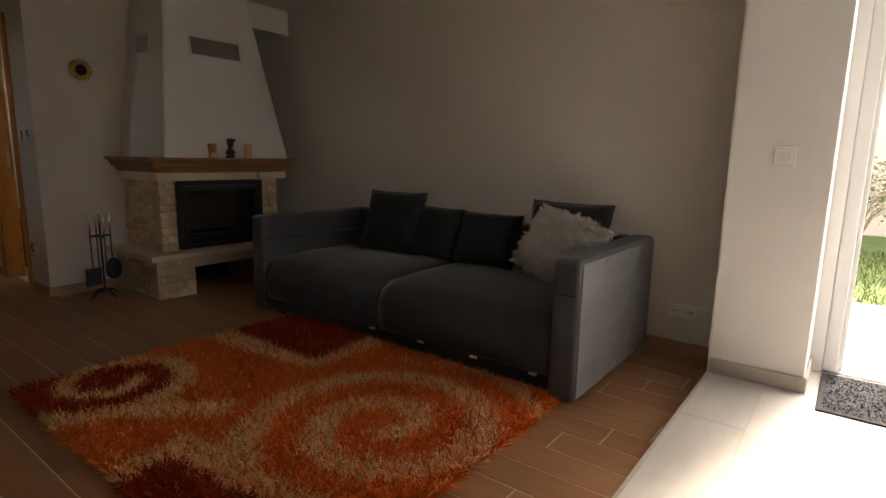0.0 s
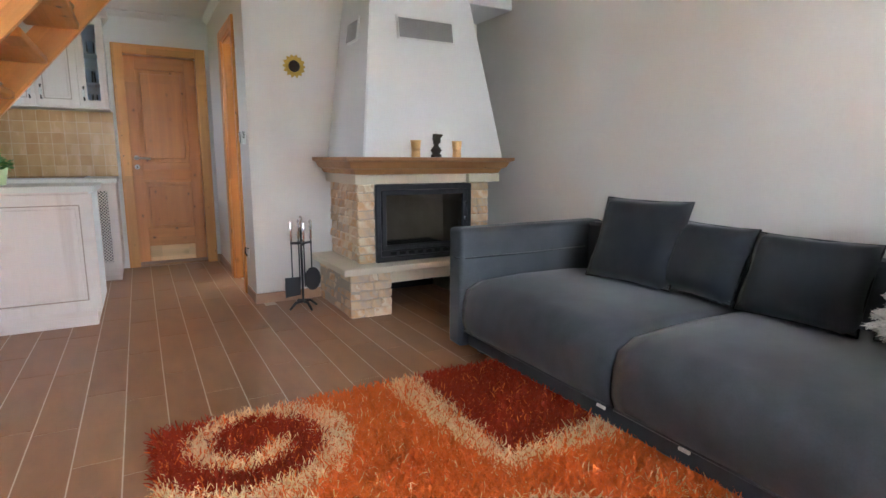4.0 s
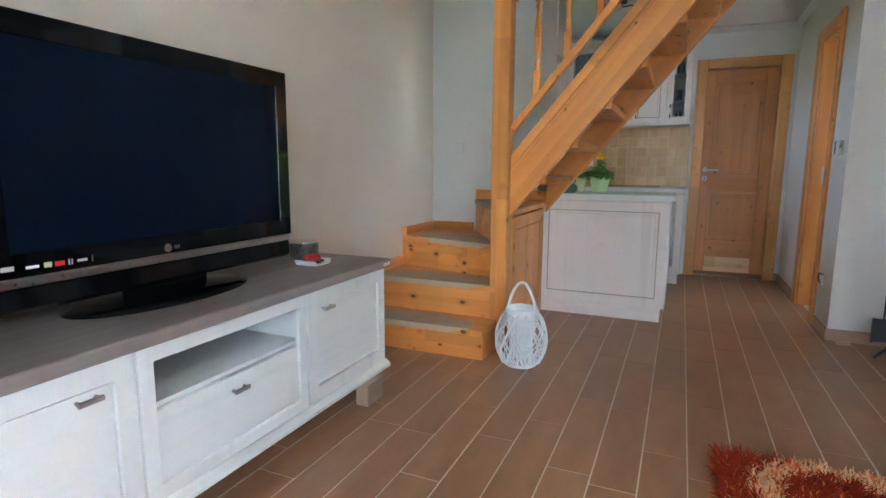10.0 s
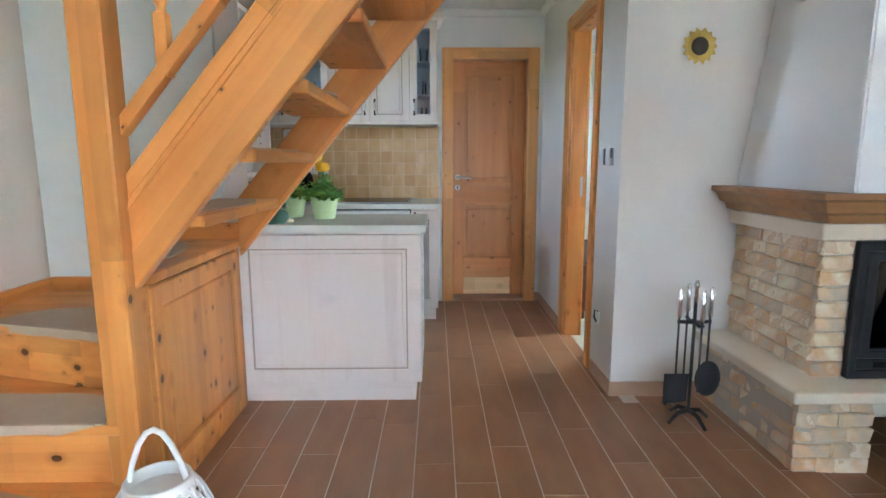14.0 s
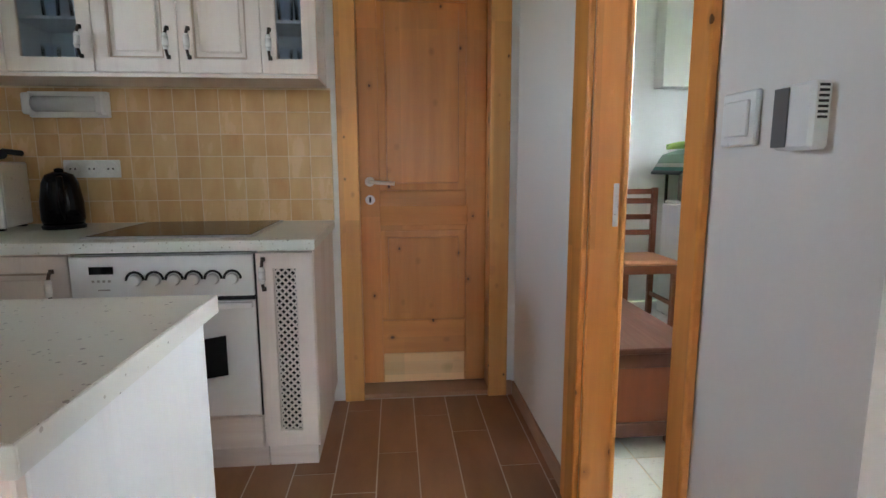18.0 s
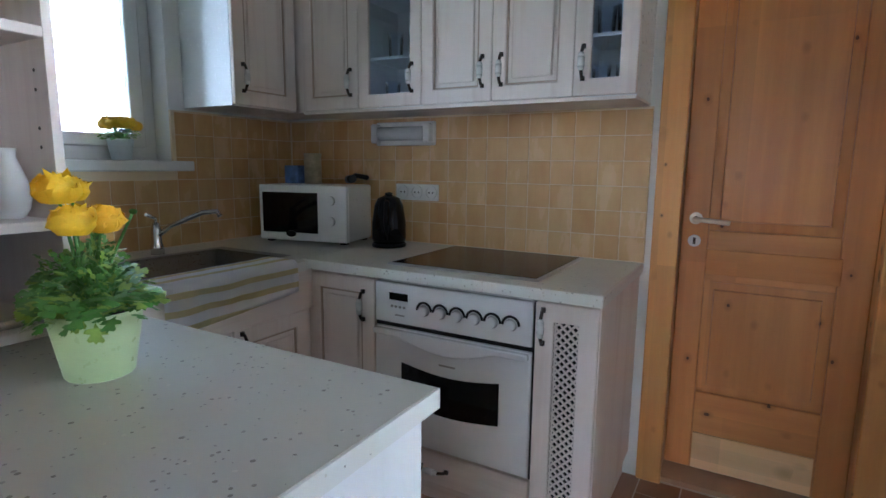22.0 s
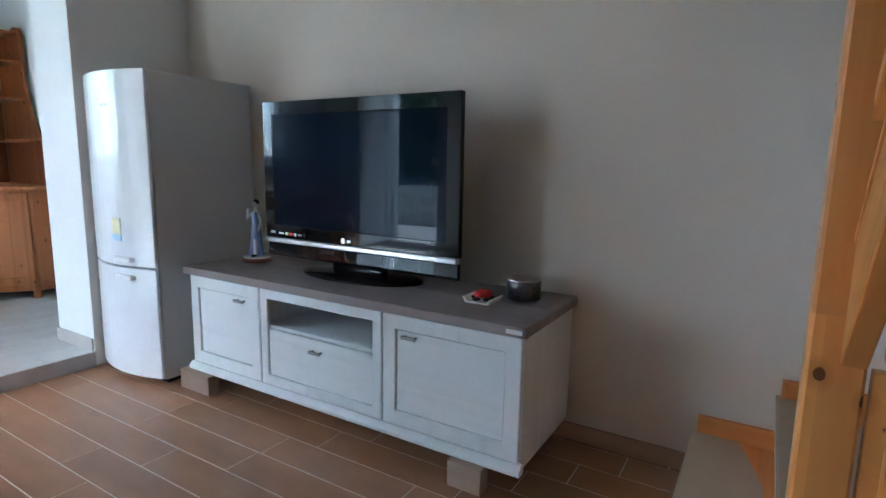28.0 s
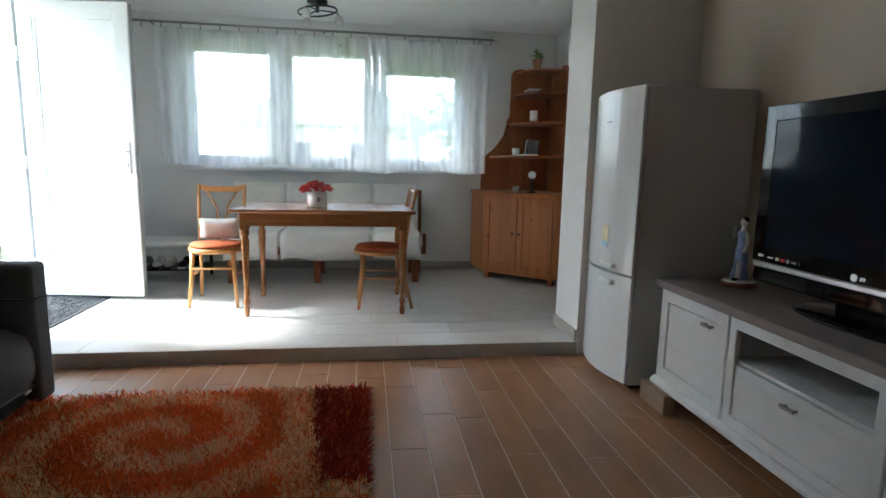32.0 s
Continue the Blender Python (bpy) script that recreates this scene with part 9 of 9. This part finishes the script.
# things in the hutch
bm = BM()
lathe(bm, 1.62, -0.92, [(0.035, 1.663), (0.038, 1.668), (0.040, 1.76), (0.034, 1.76)], 18)
single("white_candle", bm, ceramic, "white candle jar on the hutch shelf", "candle", at=(1.62, -0.92, 1.663))
bm = BM()
lathe(bm, 1.50, -0.72, [(0.030, 1.318), (0.034, 1.322), (0.037, 1.385), (0.032, 1.38)], 18)
single("small_cup", bm, ceramic, "small white cup on the hutch shelf", "cup", at=(1.50, -0.72, 1.318))
cl = thing("house_picture", 1.66, -0.95, 1.318, "small grey photo block leaning on the hutch shelf", "picture", rz=0)
mrot = pose(1.60, -0.90, 1.318, -8, 0, 130)
bm = boxes((-0.11, -0.008, 0.0, 0.11, 0.008, 0.155), bev=0.002)
bm.transform(mrot)
part("block", bm, vent_grey, cl)
bm = boxes((-0.10, 0.008, 0.012, 0.10, 0.0095, 0.145))
bm.transform(mrot)
part("photo", bm, mat("grey_photo", (0.40, 0.40, 0.42), 0.5, 0, 0.9, 14, 60, 0), cl)
single("paper_stack", boxes((1.42, -0.92, 1.318, 1.62, -0.78, 1.33), bev=0.002), ceramic, "flat white papers on the hutch shelf", "papers", at=(1.52, -0.85, 1.318))
single("paper_stack", boxes((1.60, -0.98, 1.962, 1.80, -0.86, 1.972), bev=0.002), ceramic, "flat white booklet on the upper shelf", "papers", at=(1.70, -0.92, 1.962))
gl = thing("globe_ornament", 1.45, -0.88, TOPZ, "white globe on a dark stand on the cabinet", "ornament")
bm = BM()
lathe(bm, 1.45, -0.88, [(0.045, TOPZ), (0.045, TOPZ + 0.012), (0.012, TOPZ + 0.02), (0.012, TOPZ + 0.13), (0.03, TOPZ + 0.14)], 16)
part("stand", bm, bronze, gl)
bm = BM()
ball(bm, (1.45, -0.88, TOPZ + 0.175), 0.04)
part("globe", bm, ceramic, gl)
bm = boxes((-0.05, -0.004, 0.0, 0.05, 0.004, 0.07))
bm.transform(pose(1.44, -0.70, TOPZ + 0.001, -25, 0, 130))
single("white_card", bm, ceramic, "white folded card standing on the cabinet", "card", at=(1.44, -0.70, TOPZ))
plant("small_plant", 1.78, -0.98, 2.197, "small green plant in a brown pot on top", mat("terracotta", (0.40, 0.20, 0.12), 0.8, 0, 0.1, 8, 60), 0.05, 0.085, 0.08, 0.12, 140, [], 31, 20)

# ---- outside ----
gm = boxes((-60, -60, -0.35, 60, 60, -0.2))
tagged(new("ground", mesh_from(gm, "ground", grass_mat)), "", "", "", "structure")
setting("pavement", boxes((-1.6, DY + 0.25, -0.2, 2.9, DY + 2.05, 0.05)), concrete)
rng = random.Random(17)
vs, fs = fibres([((rng.uniform(-4, 4.5), rng.uniform(DY + 2.1, DY + 7), -0.2), (0, 0, 1)) for i in range(9000)], 0.10, 0.012, 0.6, 18)
lawn = tagged(new("lawn_edge"), "short spring grass beside the paving", "grass", "", "stuff")
MW[lawn] = Matrix()
fibre_part("blade", vs, fs, [grass_mat], lawn)


def bush(name, x, y, r, h, seed, label, leaves=900):
    rng_ = random.Random(seed)
    b0 = thing(name, x, y, -0.2, label, "bush", "garden bushes")
    bm_ = BM()
    tips = []
    for i in range(34):
        a, d_ = rng_.uniform(0, 6.283), rng_.uniform(0.2, 1)
        e = Vector((x + r * d_ * math.cos(a), y + r * d_ * math.sin(a), -0.2 + h * rng_.uniform(0.6, 1.0) * (1.1 - 0.3 * d_)))
        m0 = Vector((x, y, -0.2)).lerp(e, 0.5) + Vector((0, 0, 0.15))
        tube(bm_, [(x + 0.2 * r * math.cos(a), y + 0.2 * r * math.sin(a), -0.2), m0, e], 0.012, 5, 0.004)
        for j in range(4):
            q = m0.lerp(e, rng_.uniform(0.2, 0.9))
            f = q + Vector((rng_.gauss(0, 0.15), rng_.gauss(0, 0.15), rng_.uniform(0.05, 0.3)))
            tube(bm_, [q, f], 0.005, 4, 0.002)
            tips += [f, q]
    part("branch", bm_, twig_mat, b0)
    vs_ = fibres([(tips[rng_.randrange(len(tips))] + Vector((rng_.gauss(0, 0.1), rng_.gauss(0, 0.1), rng_.gauss(0, 0.1))), (0, 0, 1)) for i in range(leaves)], 0.05, 0.03, 1.2, seed)
    fibre_part("foliage", vs_[0], vs_[1], [foliage], b0)
    return b0


for i, (x, y, r, h) in enumerate(((-0.2, 9.0, 0.9, 1.6), (0.9, 9.4, 1.0, 1.8), (2.3, 8.8, 0.9, 1.5), (-1.6, 9.3, 0.9, 1.7), (-3.2, 9.0, 1.0, 1.6))):
    bush("hedge_bush", x, y, r, h, 40 + i, "bare twiggy garden shrub with sparse spring leaves", 1100)
hs = thing("neighbour_house", 1.0, 16, -0.2, "beige rendered neighbour house with red tiled roof", "house")
part("wall", boxes((-5, 13, -0.2, 8, 21, 3.3)), render_beige, hs)
bm = BM()
prism(bm, [(12.4, 3.2), (21.6, 3.2), (17, 6.6)], 0, -5.5, 8.5)
part("roof", bm, roof_red, hs)
for x in (-3.0, 0.6, 4.0, 6.5):
    w_ = part("window", boxes((x, 12.97, 0.9, x + 1.1, 13.0, 2.2)), black_gloss, hs)
    part("frame", rim(BM(), 1, 12.95, 12.99, x - 0.06, x + 1.16, 0.84, 2.26, 0.06, None, 0), pvc, w_)
fe = thing("picket_fence", -3.0, 7.6, -0.2, "white picket fence along the garden", "fence")
for z in (0.1, 0.5):
    part("rail", boxes((-6.5, 7.62, z, -1.9, 7.66, z + 0.06)), fence_paint, fe)
for i in range(36):
    x = -6.5 + i * 0.13
    bm = BM()
    prism(bm, [(x, -0.2), (x + 0.07, -0.2), (x + 0.07, 0.68), (x + 0.035, 0.75), (x, 0.68)], 1, 7.58, 7.62)
    part("slat", bm, fence_paint, fe)


def tree(name, x, y, h, seed, label, crown=2600):
    rng_ = random.Random(seed)
    t0 = thing(name, x, y, -0.2, label, "tree", "garden trees")
    bm_ = BM()
    tube(bm_, [(x, y, -0.2), (x + 0.1, y, h * 0.35), (x - 0.05, y + 0.1, h * 0.7)], 0.14, 9, 0.05)
    tips = []
    for i in range(26):
        z = h * rng_.uniform(0.25, 0.7)
        a = rng_.uniform(0, 6.283)
        e = Vector((x + h * 0.26 * math.cos(a), y + h * 0.26 * math.sin(a), z + h * rng_.uniform(0.12, 0.32)))
        tube(bm_, [(x, y, z), Vector((x, y, z)).lerp(e, 0.5) + Vector((0, 0, 0.15)), e], 0.045, 6, 0.01)
        tips += [e, Vector((x, y, z)).lerp(e, 0.65)]
    part("trunk", bm_, bark, t0)
    g_ = fibres([(tips[rng_.randrange(len(tips))] + Vector((rng_.gauss(0, 0.35), rng_.gauss(0, 0.35), rng_.gauss(0, 0.35))), (0, 0, 1)) for i in range(crown)], 0.16, 0.10, 1.3, seed)
    fibre_part("crown", g_[0], g_[1], [foliage], t0)
    return t0


for i, (x, y, h) in enumerate(((-3.8, 11.2, 5.0), (-6.5, 9.5, 6.0), (17.5, -2.6, 4.2), (15.0, -6.0, 5.0), (16.5, 8.0, 4.6))):
    tree("garden_tree", x, y, h, 60 + i, "leafy garden tree with uneven crown", 2200)
sh_ = thing("far_house", 22, 2, -0.2, "far house with pitched roof behind the garden", "house")
part("wall", boxes((19, -1.5, -0.2, 25, 5.5, 2.9)), render_beige, sh_)
bm = BM()
prism(bm, [(-2.2, 2.8), (6.2, 2.8), (2, 5.2)], 0, 18.6, 25.4)
part("roof", bm, concrete, sh_)
part("window", boxes((18.97, 0.2, 0.9, 19.0, 1.4, 2.1)), black_gloss, sh_)
part("window", boxes((18.97, 3.0, 0.9, 19.0, 4.2, 2.1)), black_gloss, sh_)


needle = mat("conifer_needle", (0.022, 0.045, 0.02), 0.8, 0, 0.4, 6, 50, 0)


def conifer(name, x, y, h, r, seed):
    """A dense dark conifer: trunk and tiers of drooping needle sprays."""
    rng_ = random.Random(seed)
    t0 = thing(name, x, y, -0.2, "dark dense conifer beside the garden fence", "tree", "garden conifers")
    bm_ = BM()
    tube(bm_, [(x, y, -0.2), (x, y, h * 0.5), (x, y, h * 0.97)], 0.09, 8, 0.015)
    part("trunk", bm_, bark, t0)
    pts = []
    for i in range(5200):
        k = rng_.random() ** 0.75
        a = rng_.uniform(0, 6.283)
        q = r * (1 - k) * (0.82 + 0.18 * math.sin(k * 40)) * (0.45 + 0.55 * rng_.random() ** 0.4)
        pts.append(((x + q * math.cos(a), y + q * math.sin(a), 0.1 + h * k * 0.97), (math.cos(a), math.sin(a), -0.35)))
    g_ = fibres(pts, 0.22, 0.06, 0.7, seed)
    fibre_part("crown", g_[0], g_[1], [needle], t0)


conifer("garden_conifer", 3.5, 8.3, 4.6, 1.15, 91)
conifer("garden_conifer", 5.0, 9.0, 5.2, 1.3, 92)
fe = thing("picket_fence", 3.6, 7.1, -0.2, "white picket fence before the conifers", "fence")
for z in (0.1, 0.5):
    part("rail", boxes((1.9, 7.02, z, 5.6, 7.06, z + 0.06)), fence_paint, fe)
for i in range(29):
    x = 1.9 + i * 0.13
    bm = BM()
    prism(bm, [(x, -0.2), (x + 0.07, -0.2), (x + 0.07, 0.68), (x + 0.035, 0.75), (x, 0.68)], 1, 6.98, 7.02)
    part("slat", bm, fence_paint, fe)

# ---- pieces: stones, tiles, planks ----
def shared_box(name, material, sx, sy, sz, bev, rough_seed=None, rough_amp=0.0):
    bm_ = BM()
    box(bm_, -sx / 2, -sy / 2, -sz / 2, sx / 2, sy / 2, sz / 2, bev)
    if rough_seed is not None:
        for v in bm_.verts:
            v.co += Vector([rough_amp * noise.noise(v.co * 40 + Vector((rough_seed, i * 7, 3))) for i in range(3)])
    return mesh_from(bm_, name, material)


def piece(name, me, x, y, z, parent, rz=0.0):
    ob = new(name, me)
    ob.parent = parent
    ob.matrix_basis = MW[parent].inverted() @ pose(x, y, z, 0, 0, rz)
    return ob


def stones(parent, axis, face, u0, u1, z0, z1, seed, row=0.062, out=1):
    """Split-stone courses on a face of constant x (axis 0) or y (axis 1)."""
    rng_ = random.Random(seed)
    n = max(1, round((z1 - z0) / row))
    h = (z1 - z0) / n
    for r in range(n):
        cuts_ = [u0]
        while cuts_[-1] < u1 - 0.075:
            nxt = cuts_[-1] + rng_.choice((0.07, 0.10, 0.13, 0.15))
            cuts_.append(u1 if u1 - nxt < 0.05 else nxt)
        if cuts_[-1] < u1:
            cuts_[-1] = u1
        for a, b in zip(cuts_, cuts_[1:]):
            dpt = 0.034 + rng_.uniform(0, 0.012)
            w = b - a - 0.003
            key = (axis, round(w, 3), round(h, 3), rng_.randrange(3))
            if key not in STONE:
                STONE[key] = shared_box("stone", stone, *((0.04, w, h - 0.003) if axis == 0 else (w, 0.04, h - 0.003)), 0.006, key[3] * 5.0 + w * 100, 0.010)
            c = face - out * 0.030 + out * (dpt - 0.034)
            piece("stone", STONE[key], *((c, (a + b) / 2, z0 + h * (r + 0.5)) if axis == 0 else ((a + b) / 2, c, z0 + h * (r + 0.5))), parent)


STONE = {}
stones(fire, 0, FX, 1.925, 2.225, 0.0, 0.308, 1)
stones(fire, 0, FX, 2.905, 3.195, 0.0, 0.308, 2)
stones(fire, 1, 1.93, XW + 0.005, FX - 0.035, 0.0, 0.308, 3, out=-1)
stones(fire, 1, 2.225, XW + 0.3, FX - 0.035, 0.0, 0.215, 4, out=1)
stones(fire, 0, FB, 2.02, 2.143, 0.357, 0.90, 5)
stones(fire, 0, FB, 2.908, 3.075, 0.357, 0.90, 6)
stones(fire, 1, 2.025, XW + 0.005, FB - 0.035, 0.357, 0.965, 7, out=-1)
# kitchen wall tiles
backs = setting("wall_tiles", boxes((XK + 0.001, YS + 0.001, W1, XK + 0.0108, 0.58, 1.50), (XK + 0.0108, YS + 0.001, W1, KX0, YS + 0.0108, 1.50), (KX0, YS + 0.001, W1, -4.91, YS + 0.0108, KZ0 - 0.046)), grout_cream)
T = 0.0985
tile_w = shared_box("wall_tile", wall_tile, 0.008, T - 0.003, T - 0.003, 0.0012)
tile_s = shared_box("wall_tile", wall_tile, T - 0.003, 0.008, T - 0.003, 0.0012)
for r in range(6):
    z = W1 + T * (r + 0.5) + 0.002
    for k in range(19):
        piece("wall_tile", tile_w, XK + 0.008, 0.58 - T * (k + 0.5), z, backs)
    for k in range(7 if z + T / 2 > KZ0 - 0.046 else 15):
        piece("wall_tile", tile_s, XK + 0.013 + T * (k + 0.5), YS + 0.008, z, backs)
# living-room floor planks, laid along x
PW, PL = 0.1585, 0.6585
full = {}


def plank(name, x0, x1, y0, y1, z, material, parent, cache, gap=0.0041, t=0.008):
    w, l = round(x1 - x0 - gap, 3), round(y1 - y0 - gap, 3)
    if w < 0.02 or l < 0.02:
        return
    if (w, l) not in cache:
        cache[w, l] = shared_box(name, material, w, l, t, 0.0014)
    piece(name, cache[w, l], (x0 + x1) / 2, (y0 + y1) / 2, z - t / 2, parent)


rng = random.Random(77)
row = 0
y = 0.622 - PW * 13
while y < YN:
    a, b = max(y, YS), min(y + PW, YN)
    k = round((y - 0.622) / PW)
    off = {0: -4.095, -1: -4.229, -2: -4.571, -3: -3.966, -4: -4.309, -5: -4.092, -7: -4.665, 1: -3.70, 2: -4.015, 3: -3.853, 4: -4.224, 5: -4.117}.get(k, -4.75 + (k * 0.237 % 1) * PL)
    x = off - PL * 6
    while x < XS:
        x0, x1 = max(x, XK), min(x + PL, XS)
        if x1 > x0 and b > a:
            hidden = (x1 < KF - 0.08 and b < 0.55) or (x1 < -4.9 and a > YH) or (x1 < IX1 - 0.05 and b < -0.5) or (x1 < -4.2 and b < -0.6)
            if x0 < XW - 0.15 and a < YH < b:
                plank("floor_tile", x0, x1, a, YH + 0.045, 0.0, floor_tile, floor, full)
            elif not hidden:
                plank("floor_tile", x0, x1, a, b, 0.0, floor_tile, floor, full)
        x += PL
    y += PW
# dining floor planks, laid along y
full2 = {}
DW, DL = 0.245, 0.92
x, k = XS + 0.013, 0
while x < WX:
    y = YS - (k * 0.41 % 1) * DL
    while y < DY + 0.02:
        x0, x1, y0, y1 = x, min(x + DW, WX), max(y, YS), min(y + DL, DY + 0.02)
        plank("dining_floor_tile", x0, x1, y0, y1, F, dining_tile, platform, full2, 0.003)
        y += DL
    x += DW
    k += 1
# utility room tiles
uf = tagged(new("utility_tiles"), "white floor tiles of the utility room", "", "", "structure")
MW[uf] = Matrix()
ut = shared_box("utility_tile", util_tile, 0.295, 0.295, 0.008, 0.0015)
for i in range(12):
    for j in range(8):
        piece("utility_tile", ut, -8.45 + 0.3 * i, YH + 0.198 + 0.3 * j, -0.004, uf)
